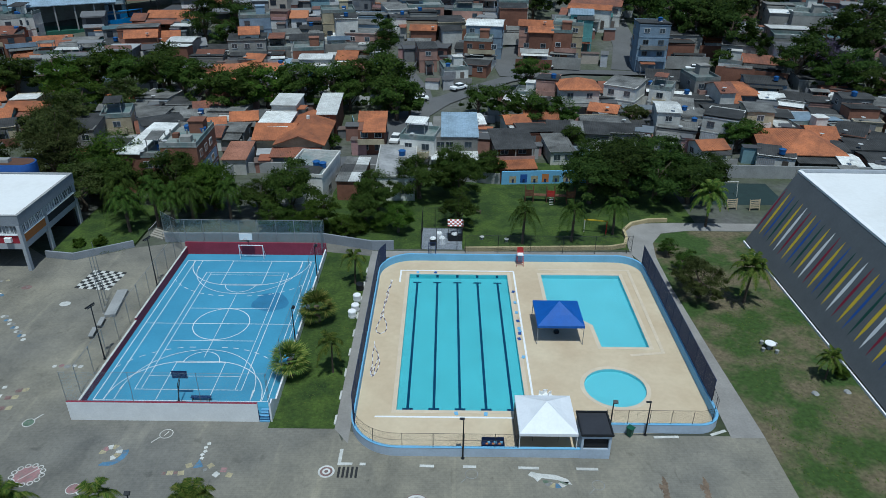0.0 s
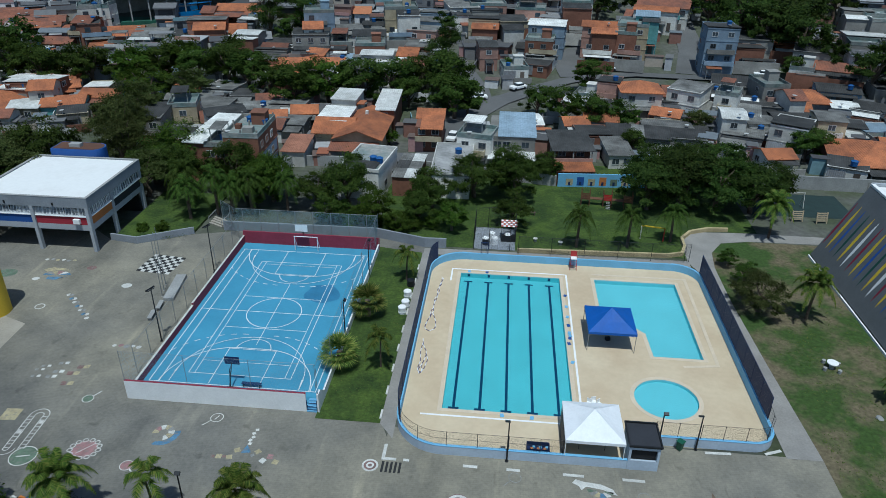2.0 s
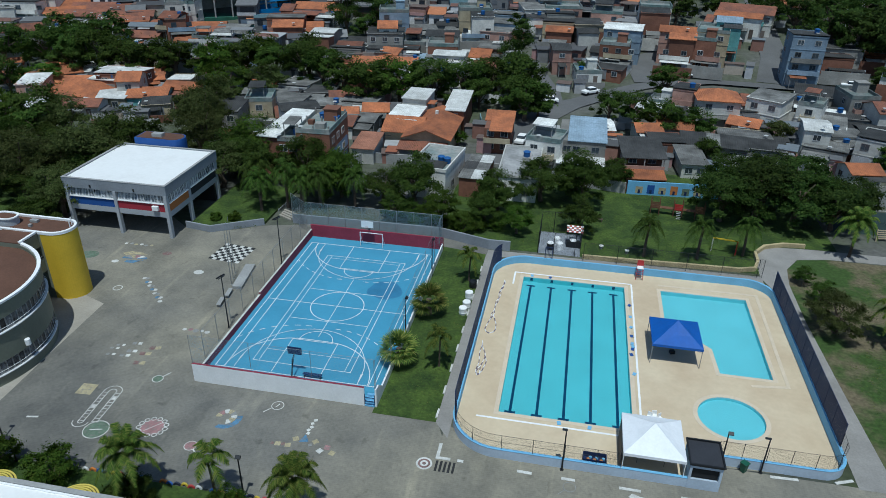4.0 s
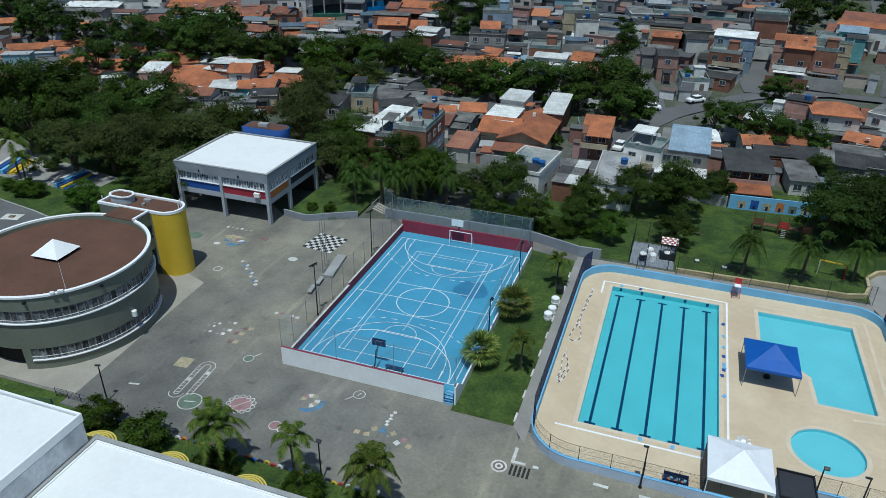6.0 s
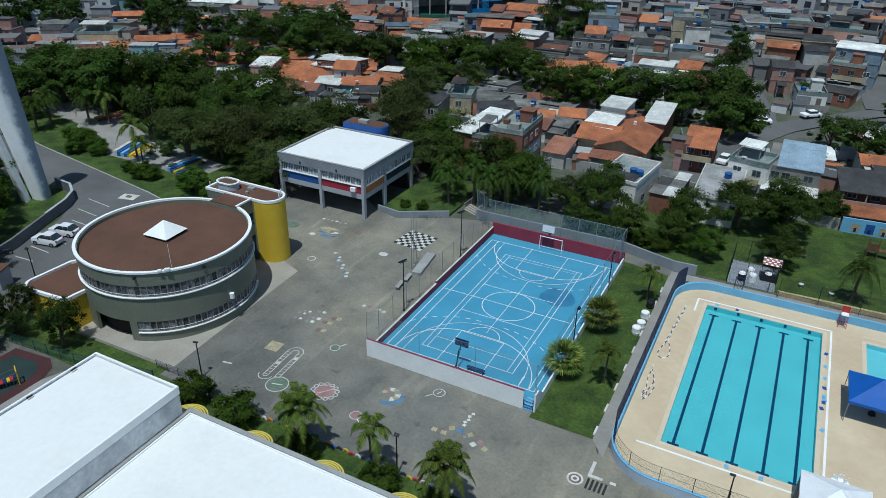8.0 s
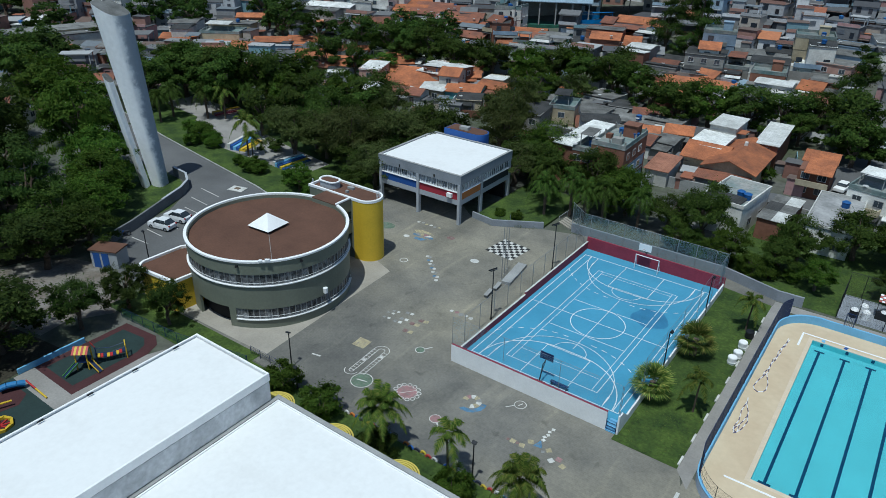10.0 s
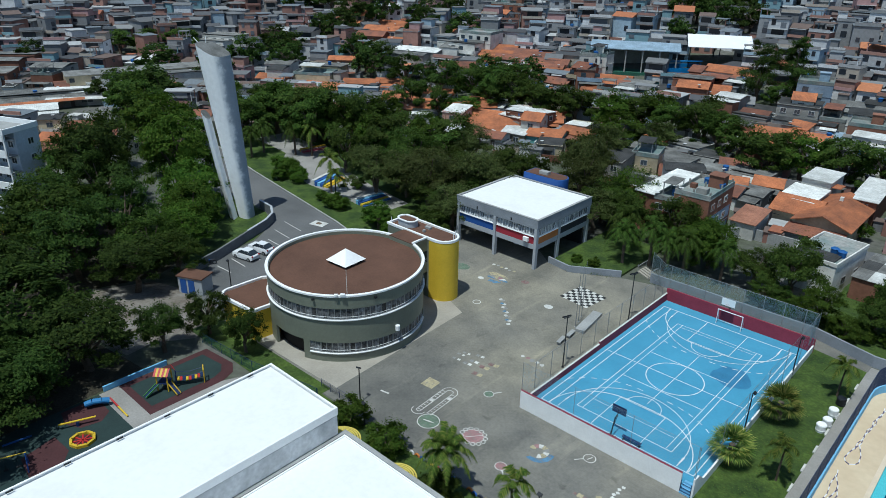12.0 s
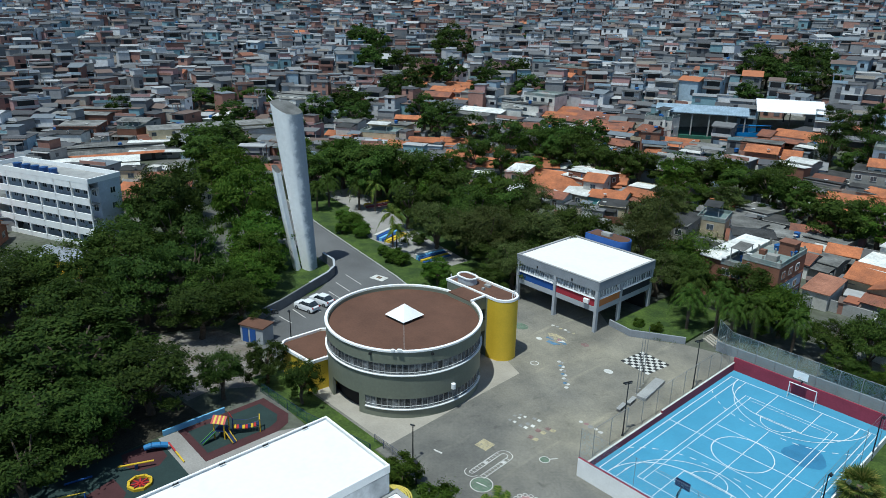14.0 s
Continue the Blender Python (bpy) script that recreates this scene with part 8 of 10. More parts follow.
def gable(w, d, rise, over=0.35, th=0.12):
    """Two roof slopes with the ridge along x."""
    bm = bmesh.new()
    W, D = w / 2 + over, d / 2 + over
    lo = -rise * over / (d / 2)
    prof = [(-D, lo), (0, rise), (D, lo), (D, lo + th), (0, rise + th * 1.15), (-D, lo + th)]
    a = [bm.verts.new((-W, y, z)) for y, z in prof]
    b = [bm.verts.new((W, y, z)) for y, z in prof]
    n = len(prof)
    for i in range(n):
        bm.faces.new((a[i], a[(i + 1) % n], b[(i + 1) % n], b[i]))
    for q in ((0, 1, 4, 5), (1, 2, 3, 4)):
        bm.faces.new([a[i] for i in q][::-1]), bm.faces.new([b[i] for i in q])
    bmesh.ops.recalc_face_normals(bm, faces=bm.faces[:])
    return bm


def hip(w, d, rise, over=0.45, th=0.14):
    bm = bmesh.new()
    W, D = w / 2 + over, d / 2 + over
    r = max(W - D, 0.15)
    base = [bm.verts.new((x, y, -0.1)) for x, y in ((-W, -D), (W, -D), (W, D), (-W, D))]
    low = [bm.verts.new((x, y, -0.1 - th)) for x, y in ((-W, -D), (W, -D), (W, D), (-W, D))]
    p, q = bm.verts.new((-r, 0, rise)), bm.verts.new((r, 0, rise))
    bm.faces.new((base[0], base[1], q, p)), bm.faces.new((base[2], base[3], p, q))
    bm.faces.new((base[1], base[2], q)), bm.faces.new((base[3], base[0], p))
    for i in range(4):
        bm.faces.new((low[i], low[(i + 1) % 4], base[(i + 1) % 4], base[i]))
    bm.faces.new(low[::-1])
    bmesh.ops.recalc_face_normals(bm, faces=bm.faces[:])
    return bm


house_spots = []
SH = 2.6                     # storey height
bm = bmesh.new()
cyl(bm, 0, 0, 0, 0.5, 0.8, 14, 0.56)
cyl(bm, 0, 0, 0.8, 0.6, 0.16, 14, 0.3)
TANK = bpy.data.meshes.new("water_tank")
bm.to_mesh(TANK)
bm.free()
TANK.materials.append(TANKBLUE)
bm = bmesh.new()
cyl(bm, 0, 0, 0, 0.03, 0.9, 6)
cyl(bm, 0, -0.1, 0.75, 0.06, 0.22, 12, 0.42)
DISH = bpy.data.meshes.new("dish_aerial")
bm.to_mesh(DISH)
bm.free()
DISH.materials.append(mat("pale_dish_metal", (0.55, 0.55, 0.54), 0.5, 0.1, 1, 5, 0))


def house_unit(th, rng, cx, cy, w, d, H, roof, wall, storeys):
    """One volume of a house, with its walls and roof."""
    bm = boxes((0, 0, -2.5, w, d, H + 2.5))
    for s in range(1, storeys):
        box(bm, 0, 0, SH * s - 0.1, w + 0.16, d + 0.16, 0.16)
    if roof in "TR":
        r = 0.17 * d
        vs = [bm.verts.new(c) for c in ((-w / 2, -d / 2, H), (-w / 2, d / 2, H), (-w / 2, 0, H + r), (w / 2, -d / 2, H), (w / 2, d / 2, H), (w / 2, 0, H + r))]
        bm.faces.new(vs[:3]), bm.faces.new(vs[3:])
    part("wall", bm, WALLM[wall], th).location = (cx, cy, 0)
    if roof in "TR":
        part("roof", gable(w, d, 0.17 * d), ROOFS[roof], th).location = (cx, cy, H)
    elif roof == "H":
        part("roof", hip(w, d, 0.2 * min(w, d)), ROOFS[roof], th).location = (cx, cy, H + 0.2)
    elif roof == "F":
        e = 0.16
        bm = boxes((0, 0, 0.002, w + 0.1, d + 0.1, 0.14), (0, -d / 2 + e / 2, 0.142, w, e, 0.6), (0, d / 2 - e / 2, 0.142, w, e, 0.6), (-w / 2 + e / 2, 0, 0.142, e, d - 2 * e, 0.6), (w / 2 - e / 2, 0, 0.142, e, d - 2 * e, 0.6))
        part("roof", bm, ROOFS["F"], th).location = (cx, cy, H)
        if rng.random() < 0.45 and w > 4 and d > 4:
            part("stair_head", boxes((0, 0, 0, 2.2, 2.2, 1.9), (0, 0, 1.9, 2.5, 2.5, 0.1)), WALLM[wall], th).location = (cx + w * 0.2, cy + d * 0.22, H + 0.142)
        elif rng.random() < 0.6:
            rf = part("terrace_roof", boxes((0, 0, 0, w * 0.6, d * 0.6, 0.08)), ROOFS[rng.choice("GDWRG")], th)
            rf.matrix_basis = pose(cx - w * 0.12, cy + d * 0.14, H + 2.2, 4, 0, 0)
            for sx in (-1, 1):
                for sy in (-1, 1):
                    part("prop", boxes((cx - w * 0.12 + sx * w * 0.27, cy + d * 0.14 + sy * d * 0.26, H + 0.14, 0.12, 0.12, 2.0)), CONCRETE, th)
    elif rng.random() < 0.45:
        part("roof", gable(w, d, 0.07 * d, 0.25, 0.1), ROOFS[roof], th).location = (cx, cy, H + 0.02)
    else:
        part("roof", boxes((0, 0, 0, w + 0.4, d + 0.4, 0.1)), ROOFS[roof], th).matrix_basis = pose(cx, cy, H + 0.03 + 0.031 * d, rng.choice((-3.5, 3.5)), 0, rng.uniform(-1, 1))
        part("parapet", band([(-w / 2, -d / 2), (w / 2, -d / 2), (w / 2, d / 2), (-w / 2, d / 2)], 0.18, H, H + 0.03 * d + 0.02, True), WALLM[wall], th).location = (cx, cy, 0)
    if roof in "FGDWM" and rng.random() < 0.13:
        part("water_tank", TANK, None, th, "blue plastic water tank").location = (cx + rng.uniform(-0.3, 0.3) * w, cy + rng.uniform(-0.3, 0.1) * d, H + (0.142 if roof == "F" else 0.075 * d))
    if rng.random() < 0.35:
        part("dish_aerial", DISH, None, th, "pale dish aerial").matrix_basis = pose(cx + rng.uniform(-0.45, 0.45) * w, cy - d * 0.45, H, 0, 0, rng.uniform(-60, 60))


def house(x, y, w, d, storeys, turn, roof, wall, detail=True):
    n = len(house_spots)
    rng = random.Random(n)
    th = thing("house", (x, y, height(x, y), 0, 0, turn + rng.gauss(0, 7)), "%s %s house with %s" % ("%d-storey" % storeys if storeys > 1 else "low", WALLS[wall][0], ROOF_WORDS[roof]), "house", "neighbourhood houses")
    H = SH * storeys
    near = math.hypot(x - 4, y + 50) < 185
    front = -d / 2
    if d > 8.2 and roof != "H":
        k = rng.uniform(0.5, 0.66)
        drop = rng.choice((0.35, 0.6, 1.0, SH if storeys > 1 else 0.4))
        house_unit(th, rng, 0, d * (1 - k) / 2, w, d * k - 0.1, H, roof, wall, storeys)
        w2 = w * rng.uniform(0.55, 0.95)
        other = roof if rng.random() < 0.4 else rng.choice("GDRGWDFT")
        house_unit(th, rng, rng.choice((-1, 1)) * (w - w2) / 2, -d * k / 2, w2, d * (1 - k) - 0.1, H - drop if storeys > 1 or drop < 1.1 else H - 0.4, other, rng.choice((wall, wall, "g", "w", "b")), 1)
        fw, fx = w2, 0
        front = d / 2 - d * k
    else:
        house_unit(th, rng, 0, 0, w, d, H, roof, wall, storeys)
    if w > 8.5 and rng.random() < 0.7:
        w2 = rng.uniform(2.5, 3.6)
        house_unit(th, rng, rng.choice((-1, 1)) * (w + w2) / 2 * 0.99, rng.uniform(-0.1, 0.1) * d, w2, d * 0.6, 2.3, rng.choice("GDRWT"), rng.choice("wgb"), 1)
    if rng.random() < 0.65:
        lw, ld = rng.uniform(0.4, 0.9) * w, rng.uniform(1.6, 3.2)
        lx = rng.uniform(-0.5, 0.5) * (w - lw)
        part("lean_to_roof", boxes((0, 0, 0, lw, ld, 0.07)), ROOFS[rng.choice("GDGWRDWT")], th).matrix_basis = pose(lx, -d / 2 - ld / 2, 2.2, 5, 0, 0)
        for sx in (-1, 1):
            part("prop", boxes((lx + sx * (lw / 2 - 0.1), -d / 2 - ld + 0.2, -0.3, 0.12, 0.12, 2.4)), CONCRETE, th)
    if rng.random() < 0.6:
        fy = -d / 2 - rng.uniform(2.0, 3.4)
        part("yard_wall", boxes((0, fy, -1.0, w + 0.6, 0.15, 2.3 + rng.random())), WALLM[rng.choice("gwgbw")], th)
    for s in range(storeys):
        k = max(1, int(w / 2.7))
        gate = rng.randrange(k) if s == 0 and w > 5 else -1
        fy = front if s == storeys - 1 else -d / 2
        if front > -d / 2 and storeys == 1:
            fy = -d / 2
        if s and rng.random() < 0.55:
            bw = rng.uniform(0.5, 1.0) * w
            part("balcony", boxes((0, -0.55, -0.12, bw, 1.1, 0.14), (0, -1.03, 0.02, bw, 0.12, 0.85), (-bw / 2 + 0.06, -0.5, 0.02, 0.12, 0.95, 0.85), (bw / 2 - 0.06, -0.5, 0.02, 0.12, 0.95, 0.85)), WALLM[rng.choice("wgyptn" + wall)], th).location = (0, fy, SH * s)
        for i in range(k):
            wx = -w / 2 + w * (i + 0.5) / k
            if i == gate:
                part("gate", GATE, None, th).location = (wx, fy - 0.03, 0.0)
            elif s == 0 and rng.random() < 0.35:
                part("door", DOOR, None, th).location = (wx, fy - 0.02, 0.0)
            elif rng.random() < 0.85:
                win = part("window", WIN_FRAME if near else WIN_FAR, None, th)
                win.location = (wx, fy - 0.02, SH * s + 0.9)
                if near:
                    part("pane", WIN_PANE, None, win).location = (0, -0.02, 0)
        if rng.random() < 0.6:
            sx = 1 if x < -30 else -1
            win = part("window", WIN_FRAME if near else WIN_FAR, None, th)
            win.matrix_basis = pose(sx * (w / 2 + 0.02), d * 0.25 + rng.uniform(-0.1, 0.1) * d, SH * s + 0.9, 0, 0, 90 * sx)
            if near:
                part("pane", WIN_PANE, None, win).location = (0, -0.02, 0)
    house_spots.append((x, y, max(w, d) / 2))
    return th


def plain_roof(bm, nm, th, m, x, y, z, rx=0, rz=0, label=""):
    part(nm, bm, m, th, label).matrix_basis = pose(x, y, z, rx, 0, rz)


def side_windows(th, x, ys, zs, sx=1):
    for z in zs:
        for y in ys:
            win = part("window", WIN_FRAME, None, th)
            win.matrix_basis = pose(x + sx * 0.02, y, z, 0, 0, 90 * sx)
            part("pane", WIN_PANE, None, win).location = (0, -0.02, 0)


def front_windows(th, xs, y, zs):
    for z in zs:
        for x in xs:
            win = part("window", WIN_FRAME, None, th)
            win.location = (x, y - 0.02, z)
            part("pane", WIN_PANE, None, win).location = (0, -0.02, 0)


def plot(label, x, y, turn, r):
    house_spots.append((x, y, r))
    return thing("house", (x, y, height(x, y), 0, 0, turn), label, "house", "neighbourhood houses")


# ---- the houses just behind the school ----
rng = random.Random(404)
th = plot("long brick building with a white sheet roof", -42.6, 56, -2, 5)
part("wall", boxes((0, 0, -1, 4.0, 13.6, 7.4)), WALLM["b"], th)
plain_roof(boxes((0, 0, 0, 4.5, 14.2, 0.12)), "roof", th, ROOFS["W"], 0, 0, 6.55, 1.5)
th = plot("unfinished three-storey brick house with roof terraces", -36.2, 51.5, 2, 5)
house_unit(th, rng, 0.9, 1.4, 5.4, 10.0, 7.9, "F", "b", 3)
house_unit(th, rng, -2.4, -2.6, 3.4, 5.6, 7.0, "F", "b", 3)
part("side_panel", boxes((3.62, 1.2, 0.6, 0.06, 9.0, 2.2)), WALLM["n"], th, "pale blue rendered wall")
part("side_panel", boxes((3.62, 1.2, 3.2, 0.06, 9.0, 2.0)), WALLM["n"], th, "pale blue rendered wall")
side_windows(th, 3.66, (-2.0, 0.6, 3.2), (0.9, 3.4, 6.0))
front_windows(th, (-3.2, -1.7), -5.4, (3.3, 5.4))
for i in range(9):
    part("starter_column", boxes((-1.6 + 2.5 * (i % 3), -3.2 + 4.5 * (i // 3), 8.0, 0.22, 0.22, 1.1)), WALLM["g"], th)
for i in range(3):
    part("water_tank", TANK, None, th, "blue plastic water tank").location = (0.2 + 1.3 * i, 4.0 - 0.5 * i, 8.05)
part("stack", boxes((1.5, -1.2, 8.05, 1.6, 1.2, 0.9)), WALLM["g"], th, "stacked building material")
part("stack", boxes((-0.6, 0.6, 8.05, 0.9, 0.9, 0.7)), WALLM["b"], th, "stacked bricks")
th = plot("cream house with orange tiled gables", -21, 68.5, 0, 8)
bm = boxes((0.6, 0.9, -1, 7.6, 14.0, 4.6))
vs = [bm.verts.new(c) for c in ((-3.2, -6.1, 3.6), (4.4, -6.1, 3.6), (0.6, -6.1, 5.0))]
bm.faces.new(vs)
part("wall", bm, WALLM["y"], th)
plain_roof(gable(14.4, 7.8, 1.4, 0.5), "roof", th, ROOFS["T"], 0.6, 0.9, 3.62, 0, 90)
part("wing_wall", boxes((-5.4, 1.0, -1, 4.4, 7.6, 4.3)), WALLM["y"], th)
plain_roof(gable(6.4, 7.8, 1.5, 0.5), "wing_roof", th, ROOFS["T"], -4.6, 1.0, 3.32)
plain_roof(boxes((0, 0, 0, 8.4, 3.2, 0.12)), "lean_to_roof", th, ROOFS["R"], 0.2, -7.7, 2.55, 12, 0, "brown tiled lean-to roof")
part("lean_to_wall", boxes((0.2, -8.9, -1, 8.0, 0.2, 3.1)), WALLM["g"], th)
part("chimney", boxes((0.6, 3.0, 4.9, 0.5, 0.5, 0.8)), WALLM["w"], th)
th = plot("white flat-roofed house with a bare parapet", -16.1, 50.6, -7, 5)
part("wall", boxes((0, 0, -1, 6.0, 10.2, 5.5)), WALLM["w"], th)
part("parapet", band([(-3, -5.1), (3, -5.1), (3, 5.1), (-3, 5.1)], 0.2, 4.5, 5.0, True), WALLM["w"], th)
part("roof", boxes((0, 0, 4.5, 5.6, 9.8, 0.1)), ROOFS["F"], th)
plain_roof(boxes((0, 0, 0, 5.2, 3.0, 0.08)), "terrace_roof", th, ROOFS["D"], -0.3, -3.2, 4.75, 4)
part("water_tank", TANK, None, th, "blue plastic water tank").location = (1.0, -1.0, 4.6)
part("water_tank", TANK, None, th, "blue plastic water tank").location = (2.1, -1.4, 4.6)
side_windows(th, 3.0, (-1.5, 2.5), (1.0,))
th = plot("white two-storey house with pale sheet roofs", -26, 76, -3, 5)
part("wall", boxes((0, 0, -1, 5.2, 13.6, 5.6), (0.2, 3.6, 4.6, 4.6, 6.2, 1.5)), WALLM["w"], th)
plain_roof(boxes((0, 0, 0, 5.8, 7.4, 0.1)), "roof", th, ROOFS["W"], 0, -3.8, 4.75, 4)
plain_roof(boxes((0, 0, 0, 5.0, 6.8, 0.1)), "roof", th, ROOFS["W"], 0.2, 3.6, 6.25, 3)
part("porch_roof", boxes((3.2, 2.2, 5.2, 1.6, 2.6, 0.12)), ROOFS["T"], th, "small orange tiled roof")
front_windows(th, (-1.4, 0.8), -6.8, (2.9,))
th = plot("narrow brick house with a white sheet roof", -18.1, 81.5, 2, 4)
part("wall", boxes((0, 0, -1, 3.7, 12.6, 5.7)), WALLM["b"], th)
plain_roof(boxes((0, 0, 0, 4.2, 13.2, 0.1)), "roof", th, ROOFS["W"], 0, 0, 4.95, 2)
front_windows(th, (0,), -6.3, (0.9, 3.2))
th = plot("low house with a salmon tiled roof", -30.3, 60.6, 2, 3)
part("wall", boxes((0, 0, -1, 3.7, 7.0, 3.7)), WALLM["w"], th)
plain_roof(boxes((0, 0, 0, 4.2, 7.6, 0.12)), "roof", th, stripe_mat("salmon_tiles", (0.42, 0.19, 0.12), 0.3), 0, 0, 2.9, 4)
th = plot("two-storey brick house with orange tiled roofs", -8.9, 71.2, 2, 5)
part("wall", boxes((0, 1, -1, 4.6, 10.4, 5.6)), WALLM["b"], th)
plain_roof(boxes((0, 0, 0, 4.0, 6.0, 0.12)), "roof", th, ROOFS["T"], 0.6, -2.4, 4.85, 7)
plain_roof(gable(4.6, 6.0, 0.9), "roof", th, ROOFS["T"], 0, 3.6, 4.65)
part("balcony", boxes((0, -4.7, 2.3, 4.6, 1.2, 0.14), (0, -5.25, 2.44, 4.6, 0.1, 0.8)), WALLM["y"], th)
front_windows(th, (-1.2, 1.2), -4.2, (0.9, 3.2))
th = plot("long grey house with a flat concrete roof", -3.4, 54, 1, 5)
part("wall", boxes((0, 0, -1, 5.8, 13.4, 4.7)), WALLM["w"], th)
part("roof", boxes((0, 0, 3.702, 6.0, 13.6, 0.16)), mat("pale_roof_slab", (0.36, 0.355, 0.35), 0.9, 0.2, 0.3, 2.0, 0.2, second=(0.24, 0.24, 0.235)), th)
part("parapet", band([(-3, -6.8), (3, -6.8), (3, 6.8), (-3, 6.8)], 0.16, 3.864, 4.15, True), WALLM["w"], th)
part("tank_stand", boxes((0.8, 1.2, 3.87, 1.3, 1.3, 0.5)), WALLM["g"], th)
part("water_tank", TANK, None, th, "blue plastic water tank").location = (0.8, 1.2, 4.37)
front_windows(th, (-1.6, 1.4), -6.7, (1.0,))
th = plot("low house with patched corrugated sheets", -10, 52, -3, 4)
part("wall", boxes((0, 0, -1, 3.6, 9.6, 4.1)), WALLM["b"], th)
for i in range(6):
    plain_roof(boxes((0, 0, 0, 2.0, 3.4, 0.07)), "roof_sheet", th, ROOFS["GWDGGW"[i]], -1.0 + 2.0 * (i % 2), -3.3 + 3.3 * (i // 2), 3.2 + 0.03 * (i % 3), 3)
th = plot("grey two-storey house with a pale blue metal roof", 5.8, 66, 0, 6)
part("wall", boxes((0, 1.5, -1, 7.6, 11.6, 6.3), (-5.0, -1.5, -1, 2.6, 6.0, 3.8)), WALLM["g"], th)
plain_roof(boxes((0, 0, 0, 6.4, 12.0, 0.1)), "roof", th, ROOFS["M"], 0.8, 1.5, 5.6, 3)
plain_roof(boxes((0, 0, 0, 7.8, 3.4, 0.1)), "lean_to_roof", th, ROOFS["W"], 0, -6.0, 2.6, 5)
plain_roof(boxes((0, 0, 0, 2.8, 6.2, 0.14)), "terrace", th, ROOFS["F"], -5.0, -1.5, 2.82)
front_windows(th, (-2.4, -0.9, 2.2), -4.3, (3.4,))
side_windows(th, 3.8, (-1.0, 3.0), (3.4,))
th = plot("brick house with a dark sheet roof and orange lean-to", 15.3, 61.5, 6, 6)
part("wall", boxes((0, 1.2, -1, 6.0, 6.4, 5.6)), WALLM["b"], th)
plain_roof(boxes((0, 0, 0, 7.0, 8.6, 0.1)), "roof", th, ROOFS["D"], 0, 0.6, 4.95, 5)
part("veranda", boxes((0, -2.8, 2.3, 6.4, 1.6, 0.16), (0, -3.5, 2.46, 6.4, 0.12, 0.9)), WALLM["p"], th)
for sx in (-3.0, 0.0, 3.0):
    part("post", boxes((sx, -3.45, 2.46, 0.16, 0.16, 2.2)), WALLM["g"], th)
plain_roof(boxes((0, 0, 0, 6.2, 4.2, 0.12)), "lean_to_roof", th, ROOFS["T"], 0, -4.6, 2.55, 8, 0, "orange tiled lean-to roof")
part("lean_to_wall", boxes((0, -6.3, -1, 6.0, 0.2, 3.2)), WALLM["b"], th)
front_windows(th, (-1.6, 1.4), -2.0, (3.2,))
side_windows(th, -3.0, (0.5,), (3.2,), -1)
th = plot("low white house with a grey sheet roof", 23.8, 67, 5, 4)
part("wall", boxes((0, 0, -1, 4.0, 8.0, 3.4)), WALLM["w"], th)
plain_roof(boxes((0, 0, 0, 4.6, 8.6, 0.1)), "roof", th, ROOFS["G"], 0, 0, 2.65, 3)
front_windows(th, (-0.9, 1.0), -4.0, (0.8,))
th = plot("long low house with dark corrugated sheets", 28.5, 75, -6, 6)
part("wall", boxes((0, 0, -1, 11.0, 5.6, 3.6)), WALLM["g"], th)
for k in range(5):
    plain_roof(boxes((0, 0, 0, 2.3, 6.4, 0.08)), "roof_sheet", th, ROOFS["DDGDD"[k]], -4.6 + 2.3 * k, 0, 2.85 + 0.02 * (k % 2), 4)
front_windows(th, (-3.6, 0, 3.4), -2.8, (0.9,))


# ---- the neighbourhood: x, y, width, depth, storeys, turn, roof, wall ----
house(-200.6, 42.9, 39.3, 15.0, 2, 66, "G", "y")
house(-201.2, 12.2, 33.3, 15.0, 1, 73, "G", "g")
house(-184.4, 1.4, 22.4, 14.1, 1, 75, "W", "g")
house(-197.0, 24.7, 19.3, 13.2, 1, 70, "W", "g")
house(-141.4, 133.8, 13.3, 14.3, 1, 29, "T", "w")
house(-132.2, 133.6, 11.2, 13.3, 1, 23, "R", "p")
house(-125.5, 133.5, 9.1, 11.2, 1, 27, "R", "b")
house(-117.8, 130.3, 10.6, 10.4, 1, 17, "R", "w")
house(-100.6, 125.8, 7.5, 15.0, 3, 25, "F", "w")
house(-129.3, 126.4, 9.9, 13.7, 1, 27, "G", "w")
house(-119.1, 124.3, 12.2, 14.7, 1, 21, "D", "g")
house(-108.3, 116.7, 11.5, 9.6, 1, 14, "R", "b")
house(-93.7, 125.6, 9.9, 8.9, 1, 21, "T", "w")
house(-89.3, 122.7, 9.6, 12.4, 1, 20, "G", "w")
house(-93.4, 119.0, 8.0, 10.4, 1, 12, "T", "w")
house(-86.0, 125.5, 8.1, 10.9, 1, 15, "G", "t")
house(-70.7, 121.5, 6.9, 8.6, 1, 14, "T", "w")
house(-66.8, 129.1, 7.9, 10.6, 1, 14, "T", "g")
house(-71.6, 126.5, 9.4, 14.9, 2, 12, "G", "b")
house(-70.5, 144.1, 10.2, 11.7, 1, 13, "T", "w")
house(-63.6, 142.7, 6.7, 9.8, 1, 9, "T", "w")
house(-58.8, 119.6, 5.9, 9.6, 2, 9, "W", "g")
house(-52.6, 117.2, 8.7, 12.7, 1, 11, "D", "g")
house(-102.1, 81.5, 14.0, 12.1, 1, 17, "T", "w")
house(-112.5, 92.2, 7.6, 8.6, 1, 21, "T", "w")
house(-106.9, 94.9, 6.0, 8.5, 1, 17, "W", "w")
house(-92.1, 84.5, 10.2, 8.6, 2, 13, "W", "b")
house(-90.9, 92.4, 5.7, 6.7, 1, 20, "T", "w")
